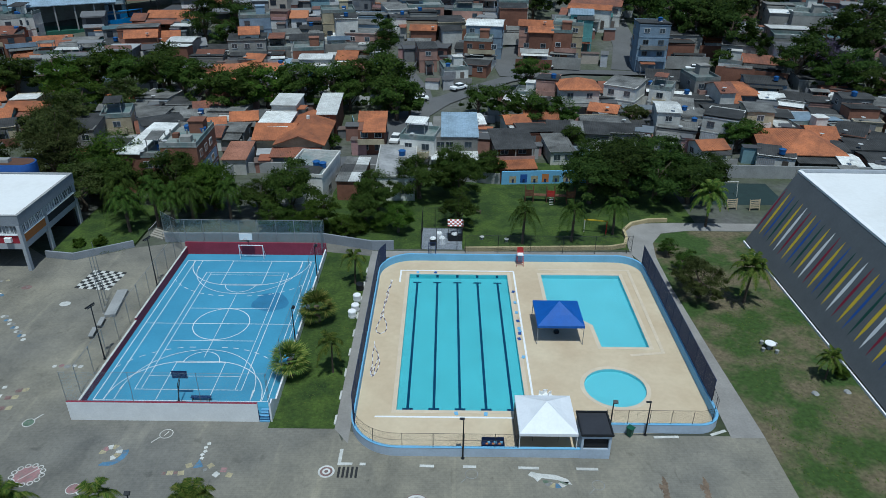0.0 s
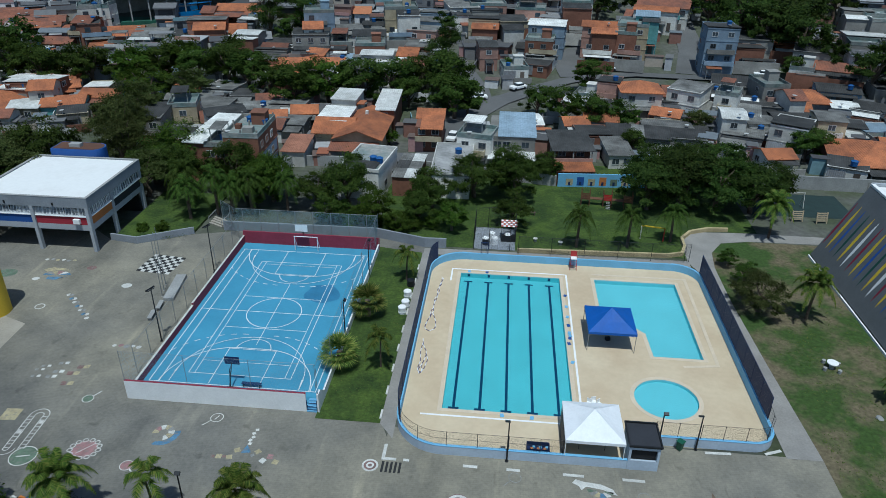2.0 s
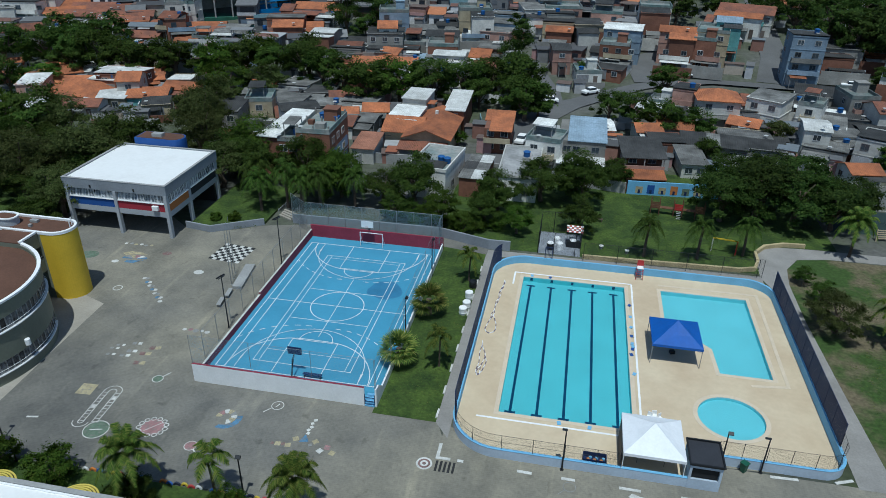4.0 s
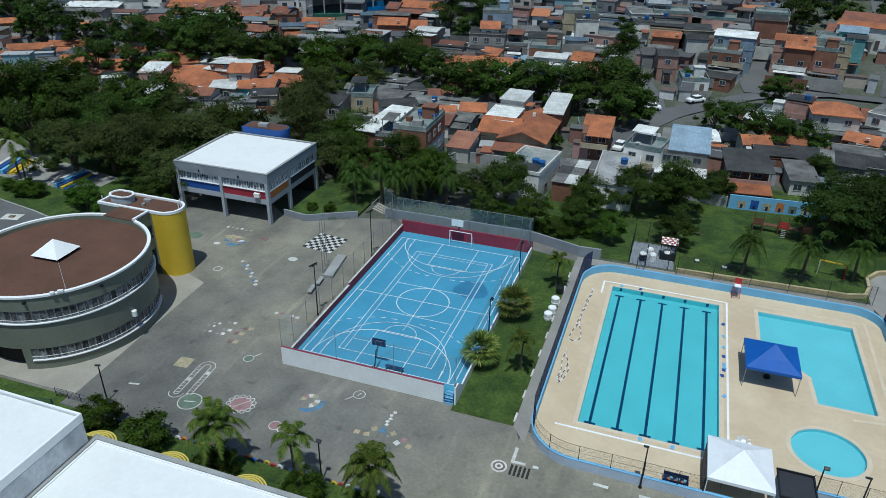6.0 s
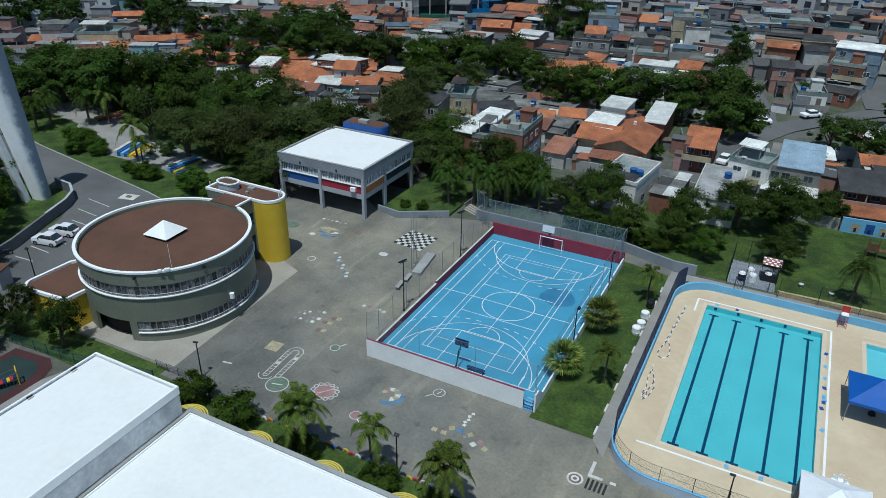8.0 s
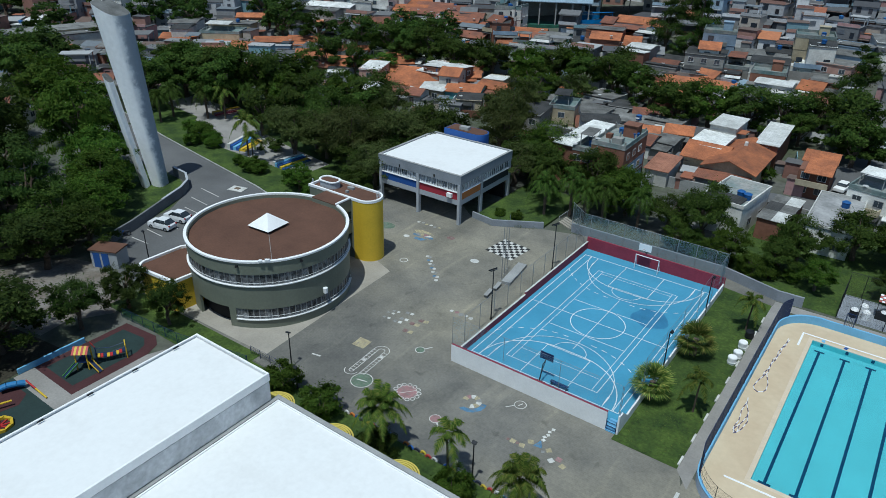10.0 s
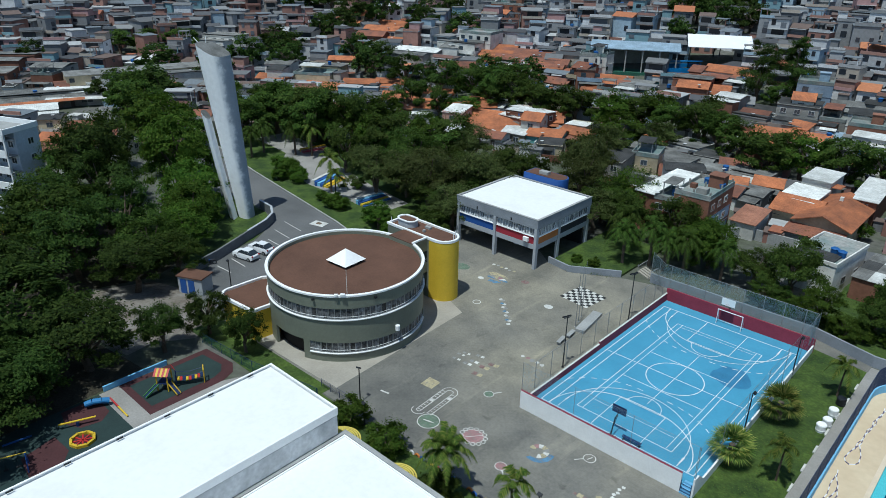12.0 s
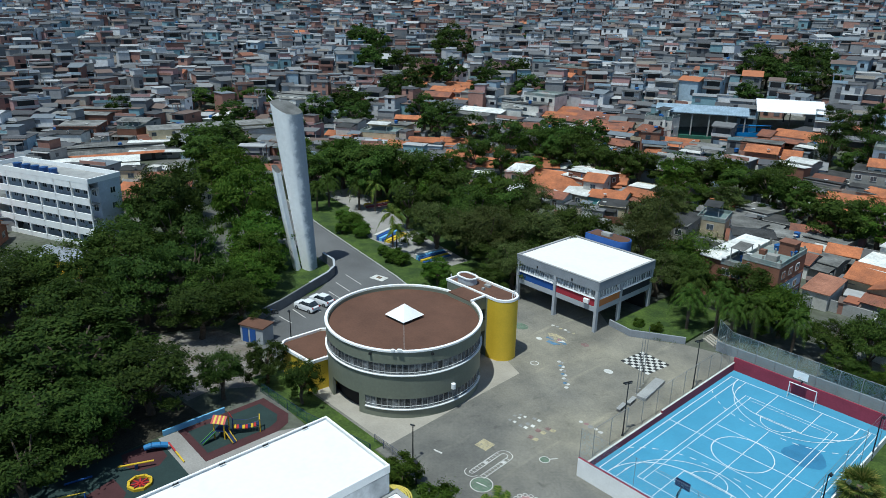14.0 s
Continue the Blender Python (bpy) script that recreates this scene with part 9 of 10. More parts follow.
house(-89.9, 77.2, 7.9, 7.5, 1, 11, "W", "y")
house(-82.6, 79.5, 7.8, 6.9, 1, 5, "T", "t")
house(-94.9, 84.4, 7.6, 5.5, 1, 23, "T", "w")
house(-91.4, 69.8, 7.6, 5.0, 1, 14, "R", "w")
house(-81.4, 90.5, 4.8, 5.8, 1, 8, "W", "y")
house(-69.8, 78.0, 6.8, 9.4, 1, 11, "D", "g")
house(-58.7, 67.0, 5.6, 8.2, 2, 12, "D", "g")
house(-59.8, 86.2, 8.8, 6.8, 1, 2, "G", "g")
house(-54.7, 92.2, 6.4, 8.2, 1, 3, "G", "w")
house(-61.9, 90.0, 5.1, 5.0, 1, 6, "T", "b")
house(-57.4, 78.0, 4.8, 6.1, 1, 12, "G", "b")
house(-53.2, 80.5, 7.1, 7.9, 1, 4, "G", "g")
house(-48.5, 87.0, 6.1, 8.4, 1, 4, "D", "g")
house(-42.4, 87.0, 7.2, 5.0, 1, 6, "R", "b")
house(-43.0, 79.6, 6.9, 8.3, 1, 4, "G", "g")
house(-39.4, 75.8, 5.0, 6.5, 1, 8, "T", "b")
house(-38.4, 85.2, 7.1, 7.8, 1, 7, "G", "g")
house(-34.4, 80.4, 4.8, 5.4, 1, 10, "T", "g")
house(-35.0, 73.9, 5.5, 5.5, 1, 3, "G", "g")
house(-0.0, 63.1, 5.8, 5.5, 2, -2, "F", "w")
house(-40.7, 109.7, 15.0, 9.0, 1, 5, "T", "w")
house(-33.0, 112.3, 5.5, 12.3, 1, 11, "M", "w")
house(-51.3, 122.6, 7.4, 10.6, 1, 12, "D", "g")
house(-43.9, 122.3, 8.8, 10.9, 2, 15, "D", "g")
house(-43.7, 130.6, 7.6, 15.0, 3, 7, "F", "n")
house(-39.1, 135.1, 10.9, 11.9, 1, 12, "G", "g")
house(-36.8, 124.9, 6.6, 15.0, 1, 9, "F", "g")
house(-29.8, 123.9, 8.0, 15.0, 2, 10, "D", "w")
house(-23.7, 137.3, 8.5, 15.0, 3, 7, "F", "y")
house(-16.6, 142.4, 9.1, 15.0, 2, -1, "G", "n")
house(-8.5, 149.7, 8.1, 15.0, 2, 7, "G", "w")
house(-31.3, 139.7, 6.3, 10.7, 1, 5, "D", "g")
house(-24.2, 138.8, 9.4, 12.1, 1, 8, "D", "g")
house(-17.5, 129.2, 7.4, 14.4, 2, 1, "G", "p")
house(-19.4, 128.0, 10.3, 11.8, 1, 11, "F", "w")
house(-13.1, 133.0, 4.8, 10.3, 1, -1, "R", "w")
house(-2.3, 140.0, 7.8, 15.0, 2, -3, "D", "y")
house(5.5, 138.9, 7.4, 15.0, 2, 6, "D", "y")
house(13.6, 129.5, 8.8, 15.0, 3, -6, "W", "n")
house(9.8, 149.2, 8.1, 15.0, 2, 4, "F", "p")
house(-1.7, 151.7, 9.9, 15.0, 2, 3, "F", "p")
house(12.0, 120.2, 6.3, 10.3, 1, -3, "G", "w")
house(22.0, 146.4, 8.0, 15.0, 3, 1, "F", "w")
house(26.2, 128.6, 8.1, 10.3, 3, -10, "T", "p")
house(34.4, 129.8, 7.4, 14.2, 3, -12, "F", "y")
house(38.9, 137.4, 5.6, 15.0, 3, -12, "M", "t")
house(45.6, 153.4, 13.5, 14.1, 2, -13, "R", "w")
house(52.6, 121.0, 7.0, 7.8, 4, -12, "D", "n")
house(62.3, 127.6, 9.2, 15.0, 2, -6, "D", "g")
house(70.5, 131.4, 6.0, 8.4, 1, -11, "T", "b")
house(67.3, 138.2, 4.5, 15.0, 2, -7, "W", "w")
house(75.1, 131.8, 8.0, 14.7, 1, -17, "D", "g")
house(73.0, 118.3, 7.7, 15.0, 2, -18, "D", "g")
house(31.4, 94.3, 7.9, 7.3, 2, 0, "H", "w")
house(29.7, 99.5, 5.0, 5.3, 1, -7, "T", "w")
house(40.4, 100.5, 6.4, 7.6, 1, -6, "R", "g")
house(54.1, 104.6, 11.4, 15.0, 1, -7, "D", "g")
house(47.7, 99.0, 5.2, 11.5, 1, 2, "D", "g")
house(56.5, 93.1, 9.5, 10.1, 1, -11, "D", "g")
house(51.4, 89.5, 5.5, 7.5, 1, -11, "G", "w")
house(59.0, 96.8, 5.4, 15.0, 2, 1, "F", "g")
house(65.9, 98.6, 7.3, 9.9, 1, -10, "H", "g")
house(52.8, 83.6, 5.9, 8.8, 1, -3, "G", "w")
house(60.8, 85.5, 10.4, 10.3, 1, -4, "D", "g")
house(63.1, 80.2, 4.8, 6.6, 2, -3, "G", "y")
house(22.7, 83.6, 6.2, 5.8, 1, -2, "T", "g")
house(17.5, 80.4, 4.5, 5.0, 1, 2, "T", "w")
house(34.5, 80.4, 9.0, 5.5, 1, -2, "G", "y")
house(20.3, 74.8, 5.8, 6.3, 1, -0, "D", "b")
house(36.0, 74.8, 8.7, 5.1, 1, -8, "D", "g")
house(47.0, 75.0, 6.7, 10.7, 1, -9, "G", "g")
house(50.1, 66.9, 4.8, 5.0, 1, -4, "T", "w")
house(67.0, 68.7, 9.9, 13.7, 1, -4, "H", "g")
house(70.7, 64.0, 4.7, 12.2, 1, -9, "D", "w")
house(74.0, 79.5, 9.6, 11.3, 1, -1, "M", "w")
house(80.7, 88.3, 7.9, 12.1, 1, -13, "D", "p")
house(83.9, 83.8, 5.8, 9.0, 2, -5, "D", "g")
house(90.4, 87.5, 5.4, 11.6, 1, -14, "G", "p")
house(84.1, 81.0, 5.1, 7.2, 1, -6, "G", "y")
house(88.1, 126.5, 9.6, 14.0, 2, -21, "W", "g")
house(78.1, 115.4, 10.4, 7.0, 1, -13, "R", "g")
house(73.8, 103.5, 8.3, 7.6, 1, -16, "D", "n")
house(77.5, 64.8, 7.5, 12.1, 1, -13, "D", "g")
house(85.1, 102.2, 8.5, 13.4, 1, -15, "D", "g")
house(88.1, 95.7, 6.2, 10.1, 1, -18, "D", "b")
house(98.2, 141.4, 10.4, 15.0, 2, -19, "F", "w")
house(92.8, 145.3, 7.0, 15.0, 2, -18, "G", "g")
house(-101.6, 126.8, 5.8, 15.0, 3, 12, "F", "w")
house(-210.9, 133.4, 9.1, 15.0, 2, 33, "T", "y")
house(-186.6, 124.5, 12.5, 15.0, 2, 33, "T", "w")
house(-181.2, 129.2, 10.4, 15.0, 1, 26, "T", "w")
house(-176.9, 134.7, 12.5, 15.0, 2, 30, "T", "w")
house(-173.9, 143.4, 10.6, 15.0, 1, 24, "T", "w")
house(-194.7, 137.6, 11.0, 15.0, 1, 28, "T", "y")
house(-157.4, 76.7, 11.7, 6.9, 1, 31, "T", "w")
house(-153.4, 86.2, 10.2, 8.4, 1, 31, "T", "w")
house(-147.2, 91.8, 8.5, 8.4, 1, 28, "T", "b")
house(-133.1, 82.8, 9.4, 8.0, 1, 31, "T", "w")
house(-128.0, 91.3, 9.5, 10.4, 1, 26, "T", "w")
house(-118.8, 79.1, 8.8, 8.8, 1, 31, "T", "w")
house(-113.3, 84.2, 8.8, 7.1, 1, 23, "T", "g")
house(-111.0, 90.4, 7.2, 6.4, 1, 30, "T", "w")
house(-97.6, 78.5, 12.8, 9.7, 1, 4, "H", "y")
house(-89.6, 89.4, 6.9, 5.5, 1, 25, "T", "b")
house(-92.9, 84.7, 6.8, 7.3, 2, 7, "W", "b")
house(-77.6, 85.3, 8.5, 5.6, 1, 3, "T", "t")
house(-176.7, 72.4, 10.7, 9.2, 1, 38, "T", "w")
house(-181.4, 77.1, 8.2, 15.0, 2, 30, "G", "w")
house(-168.5, 83.8, 12.4, 15.0, 2, 25, "G", "y")
house(-174.4, 81.3, 7.2, 14.2, 1, 32, "D", "b")
house(-100.9, 68.0, 5.2, 7.3, 1, 10, "W", "g")
house(-212.0, 137.2, 10.4, 15.0, 1, 28, "T", "w")
house(-150.6, 127.9, 9.6, 12.1, 1, 29, "T", "w")
house(-142.0, 127.7, 9.3, 11.5, 1, 28, "T", "w")
house(-132.8, 127.7, 9.1, 10.9, 1, 26, "T", "w")
house(-123.8, 127.3, 8.9, 10.3, 1, 24, "T", "w")
house(-158.9, 115.3, 15.1, 15.0, 2, 28, "W", "g")
house(-154.7, 126.8, 9.6, 15.0, 2, 30, "G", "w")
house(-170.8, 94.2, 9.2, 9.3, 2, 35, "T", "b")
house(-161.6, 164.8, 13.1, 15.0, 3, 21, "F", "b")
house(-178.8, 146.8, 6.5, 15.0, 3, 21, "G", "n")
house(-147.5, 131.0, 11.5, 15.0, 3, 19, "F", "w")
house(-90.9, 93.6, 5.7, 5.8, 1, 23, "T", "w")
house(-135.6, 108.5, 10.3, 10.8, 2, 23, "R", "g")
house(-221.3, 9.1, 11.4, 15.0, 2, 47, "G", "b")
house(-238.9, 19.3, 19.0, 15.0, 2, 46, "G", "b")
house(-166.3, 11.4, 7.4, 9.5, 1, 36, "W", "w")
house(-168.9, 47.0, 6.5, 15.0, 2, 42, "G", "b")
house(-219.6, 24.8, 9.6, 15.0, 2, 38, "G", "g")
house(-220.7, 56.2, 10.1, 15.0, 1, 34, "W", "g")
house(-167.2, 19.3, 9.1, 8.4, 1, 44, "G", "g")
house(-224.1, 84.0, 12.8, 15.0, 2, 30, "G", "w")
house(-207.0, 82.2, 10.1, 15.0, 2, 33, "G", "g")

# trees: kind, x, y, crown radius, height
tree("A", -112.5, 96.0, 6.5, 12.7)
tree("A", -104.1, 94.7, 6.3, 12.3)
tree("A", -95.6, 92.6, 5.7, 11.1)
tree("A", -90.5, 97.4, 5.0, 9.8)
tree("B", -76.3, 96.0, 5.5, 10.7)
tree("A", -70.9, 99.0, 5.5, 10.7)
tree("A", -62.9, 98.5, 4.7, 9.2)
tree("A", -56.3, 98.4, 5.6, 10.9)
tree("A", -51.0, 96.5, 5.4, 9.6)
tree("C", -63.7, 70.8, 5.5, 10.7)
tree("A", -110.7, 92.6, 4.5, 8.8)
tree("A", -45.3, 94.5, 5.4, 9.6)
tree("A", -38.3, 88.8, 5.8, 10.4)
tree("B", -32.1, 91.4, 5.6, 10.2)
tree("A", -25.1, 92.3, 6.2, 11.0)
tree("A", -19.4, 94.9, 5.8, 10.4)
tree("A", -14.3, 99.5, 5.0, 9.7)
tree("A", -8.0, 96.4, 6.4, 12.4)
tree("A", -5.7, 86.5, 4.8, 9.4)
tree("K", -10.7, 118.5, 4.2, 13.4)
tree("A", -8.2, 89.6, 5.0, 9.7)
tree("A", -3.1, 88.2, 3.5, 6.8)
tree("A", -15.6, 92.1, 3.6, 7.0)
tree("B", -16.1, 70.0, 1.7, 3.2)
tree("A", 23.1, 106.7, 4.0, 7.9)
tree("A", 4.5, 118.6, 1.9, 3.8)
tree("A", 10.8, 89.2, 3.8, 7.4)
tree("A", 16.0, 84.5, 4.5, 8.8)
tree("A", 20.7, 83.8, 3.9, 7.7)
tree("A", 26.6, 83.6, 3.4, 6.6)
tree("A", 27.0, 70.5, 2.6, 5.1)
tree("C", 40.9, 82.8, 2.9, 5.6)
tree("A", 58.8, 71.6, 3.2, 6.3)
tree("D", 62.0, 135.6, 7.0, 13.7)
tree("D", 67.2, 131.3, 7.0, 13.7)
tree("D", 72.8, 125.3, 7.0, 13.7)
tree("A", 57.5, 136.1, 4.7, 9.2)
tree("D", 77.1, 119.4, 4.5, 8.8)
tree("K", -57.6, 134.3, 4.8, 15.2)
tree("A", -51.3, 130.4, 3.9, 7.5)
tree("A", 69.1, 116.3, 2.9, 5.7)
tree("D", 70.6, 133.9, 7.0, 13.7)
tree("D", 81.7, 105.6, 6.4, 12.5)
tree("J", 89.2, 109.3, 4.8, 9.4)
tree("D", 90.1, 99.9, 5.7, 11.0)
tree("A", 102.1, 114.8, 6.2, 12.2)
tree("A", 92.4, 95.2, 4.2, 8.2)
tree("D", 92.8, 114.5, 6.9, 13.4)
tree("A", 56.7, 70.5, 3.1, 6.0)
tree("D", 85.8, 99.6, 4.2, 8.2)
tree("A", 108.9, 131.8, 6.0, 11.6)
tree("A", -240.9, 131.8, 7.0, 13.7)
tree("A", -211.3, 133.8, 6.8, 13.4)
tree("A", -201.5, 139.5, 7.0, 13.7)
tree("A", -202.8, 113.1, 6.4, 12.4)
tree("A", -176.7, 135.8, 7.0, 13.7)
tree("A", -162.0, 140.5, 6.1, 11.9)
tree("A", -196.9, 75.9, 6.7, 13.1)
tree("A", -186.5, 83.8, 5.7, 11.1)
tree("C", -190.2, 61.5, 6.4, 12.4)
tree("C", -210.1, 53.3, 5.8, 11.3)
tree("A", -237.8, 27.5, 5.1, 10.0)
tree("A", -158.8, 95.5, 6.2, 12.1)
tree("A", -144.3, 95.9, 5.9, 11.6)
tree("A", -128.1, 93.0, 6.3, 12.4)
tree("A", -117.4, 94.8, 6.2, 12.0)
tree("B", -112.1, 102.6, 5.5, 10.7)
tree("A", -101.1, 97.9, 5.2, 10.1)
tree("A", -87.0, 96.9, 5.0, 9.7)
tree("B", -77.2, 98.3, 4.9, 9.5)
tree("B", -67.8, 101.5, 5.5, 10.7)
tree("A", -57.3, 104.3, 5.4, 10.6)
tree("C", -60.1, 87.3, 4.4, 8.5)
tree("A", -37.3, 98.0, 4.4, 8.7)
tree("A", -102.7, 189.0, 7.0, 13.7)
tree("A", -93.2, 189.4, 6.2, 12.2)
tree("A", -81.9, 188.1, 6.1, 11.9)
tree("A", -96.8, 170.4, 4.9, 9.5)
tree("K", -51.4, 141.0, 4.8, 15.5)
tree("A", -66.3, 80.2, 3.7, 7.2)
tree("C", -74.3, 31.9, 5.7, 11.2)
tree("C", -66.4, 37.8, 6.2, 12.0)
tree("C", -64.0, 26.9, 4.6, 9.0)
tree("A", -83.8, 38.4, 5.7, 11.2)
tree("A", -97.8, 43.0, 5.7, 11.2)
tree("A", -110.9, 51.5, 6.3, 12.3)
tree("A", -121.1, 46.5, 7.0, 13.7)
tree("A", -132.0, 41.8, 6.7, 13.2)
tree("A", -130.7, 32.0, 5.9, 11.4)
tree("A", -85.4, 50.4, 6.0, 9.5)
tree("A", -85.3, 35.4, 4.2, 8.1)
tree("B", -73.2, 19.5, 2.7, 5.2)
tree("A", -64.0, 20.9, 3.4, 6.6)
tree("A", -164.4, 23.5, 7.0, 13.7)
tree("B", -141.8, 17.7, 6.6, 12.9)
tree("A", -131.3, 2.4, 6.6, 12.8)
tree("B", -119.9, 9.9, 6.3, 12.2)
tree("A", -126.2, 42.8, 6.6, 12.8)
tree("A", -153.8, 19.5, 7.0, 13.7)
tree("B", -133.9, 17.2, 6.6, 12.9)
tree("A", -122.2, -8.4, 5.5, 10.8)
tree("B", -12.8, 36.4, 3.1, 6.1)
tree("A", -6.9, 38.0, 2.7, 5.3)
tree("B", -9.2, 34.6, 1.9, 3.7)
tree("B", -2.1, 36.5, 2.3, 4.5)
tree("A", 6.2, 38.7, 2.7, 5.3)
tree("A", 11.6, 56.2, 2.7, 5.3)
tree("C", -84.4, 29.0, 5.5, 10.7)
tree("C", -80.4, 33.0, 5.0, 9.7)
tree("A", -98.7, 34.5, 5.0, 9.7)
tree("B", -85.8, -5.8, 4.3, 8.3)
tree("A", -79.7, -10.8, 3.6, 7.0)
for fx, fy in ((-103.6, 197.3), (-101.3, 207.6), (-92.3, 200.8), (-91.8, 213.5), (-116.5, 217.1), (-108.9, 229.2), (-101.3, 228.9), (-249.4, 137), (-235.2, 142.5), (-255.7, 146.8), (-235.3, 167.5), (-228.4, 176.2), (-206.2, 122.8), (-189.5, 150.6), (-183.5, 158.8)):
    tree("A", fx, fy, 5.9, 11.8)
for fx, fy in ((62.0, 161.0), (70.0, 163.0), (78.0, 165.0), (86.0, 165.0), (66.0, 152.0), (75.0, 150.0), (84.0, 156.0), (92.0, 158.0), (58.0, 154.0), (80.0, 147.0)):
    tree("D", fx, fy, 6.4, 10.5)
for fx, fy in ((-205.8, 94.7), (-197.0, 92.0), (-177.5, 104.9), (-164.2, 102.8), (-124.0, 108.0), (-113.0, 110.0)):
    tree("A", fx, fy, 6.2, 11.5)
tree("B", -69.3, 86.1, 5.4, 9.0)
for fx, fy in ((-280.7, 154.7), (-288.0, 160.0), (-272.0, 158.0), (-258.0, 192.3), (-246.0, 178.0)):
    tree("A", fx, fy, 6.8, 14.0)
for fx, fy in ((-180.0, 27.0), (-182.0, 35.0), (-176.0, 36.0)):
    tree("A", fx, fy, 6.8, 11.5)
for fx, fy in ((-240.0, 55.0), (-236.0, 64.0), (-231.0, 73.0)):
    tree("B", fx, fy, 6.5, 8.5)
for fx, fy in ((-116.0, 39.0), (-121.0, 44.0), (-112.0, 47.0)):
    tree("A", fx, fy, 5.4, 13.5)
far_sports_roof()
house_spots += [(-97, 142.5, 14), (-79, 158.5, 12), (-83.5, 146.5, 8), (-137, -18, 14), (-190, 12, 17), (-206, 26, 13), (-176, 13, 10)]


# ---- houses that fill the streets between and the hillsides behind ----
def free(x, y, r, trees=True):
    for spots in ((house_spots, tree_spots) if trees else (house_spots,)):
        for a, b, c in spots:
            if (a - x) ** 2 + (b - y) ** 2 < (r + c * 0.68) ** 2:
                return False
    return True


STREETS = [((-9.5, 56), (-7.6, 66), (-5.6, 79), (-2.4, 90), (2.0, 98.5), (10.0, 107.5), (18.0, 114.5), (25.0, 117.5), (34, 119.5), (60, 116.5), (74, 112), (110, 108)), ((20.0, 116), (18.8, 124), (21, 134), (30, 150)), ((-1, 94), (-2.6, 106), (-10, 128)), ((47, 119), (50.6, 135), (51, 150), (54, 190))]
for st in STREETS:
    fine = along(st, 3.0) + [st[-1]]
    bm = bmesh.new()
    ring = []
    for i, (px, py) in enumerate(fine):
        qx, qy = fine[min(i + 1, len(fine) - 1)]
        ox, oy = fine[max(i - 1, 0)]
        dv = Vector((qx - ox, qy - oy)).normalized()
        ring.append([bm.verts.new((px - dv.y * s, py + dv.x * s, height(px, py) + 0.12)) for s in (3.2, -3.2)])
    for a, b in zip(ring, ring[1:]):
        bm.faces.new((a[1], b[1], b[0], a[0]))
    tagged(part("street", bm, ROADWAY), "grey asphalt street between the houses", "street", kind="structure")
for cx, cy, ca in ((-1.6, 99.0, 15), (7.0, 106.6, 40), (-5.0, 74.0, 80), (31, 121, 5), (63, 117.5, -8)):
    pc = thing("parked_car", (cx, cy, height(cx, cy) + 0.12, 0, 0, ca), "pale car standing on the street", "car", "street cars")
    part("body", boxes((0, 0, 0.3, 4.1, 1.7, 0.6, 0, 0.12)), WHITE, pc)
    part("cabin", boxes((0.2, 0, 0.88, 2.0, 1.45, 0.5, 0, 0.14)), GLASS, pc)
    part("roof", boxes((0.2, 0, 1.38, 1.6, 1.3, 0.05, 0, 0.02)), WHITE, pc)
    for sx in (-1.3, 1.3):
        for sy in (-0.78, 0.78):
            part("wheel", rod(bmesh.new(), (sx, sy - 0.09, 0.31), (sx, sy + 0.09, 0.31), 0.31, 12), STEEL, pc)
road_spots = [(px, py, 2.6) for st in STREETS for px, py in along(st, 4.0)]
road_view = [(px + (4 - px) * k, py - (50 + py) * k, 3.0) for st in STREETS[:2] for px, py in along(st, 4.0) if py > 84 and px < 80 for k in (0.0, 0.03, 0.06)]


def polar(az, d):
    return 4 - d * math.sin(az), -50 + d * math.cos(az)


rng = random.Random(77)
near_fill = 0
FAR = {"walls": ([], []), "roofs": ([], []), "tiles": ([], []), "windows": ([], []), "tanks": ([], [])}


def add_box(key, x, y, z, sx, sy, sz, c, s, skip_bottom=True):
    V, F = FAR[key]
    b = len(V)
    for dz in (0, sz):
        for ax, ay in ((-sx / 2, -sy / 2), (sx / 2, -sy / 2), (sx / 2, sy / 2), (-sx / 2, sy / 2)):
            V.append((x + c * ax - s * ay, y + s * ax + c * ay, z + dz))
    F += [(b + 4, b + 5, b + 6, b + 7)] + [(b + i, b + (i + 1) % 4, b + 4 + (i + 1) % 4, b + 4 + i) for i in range(4)]


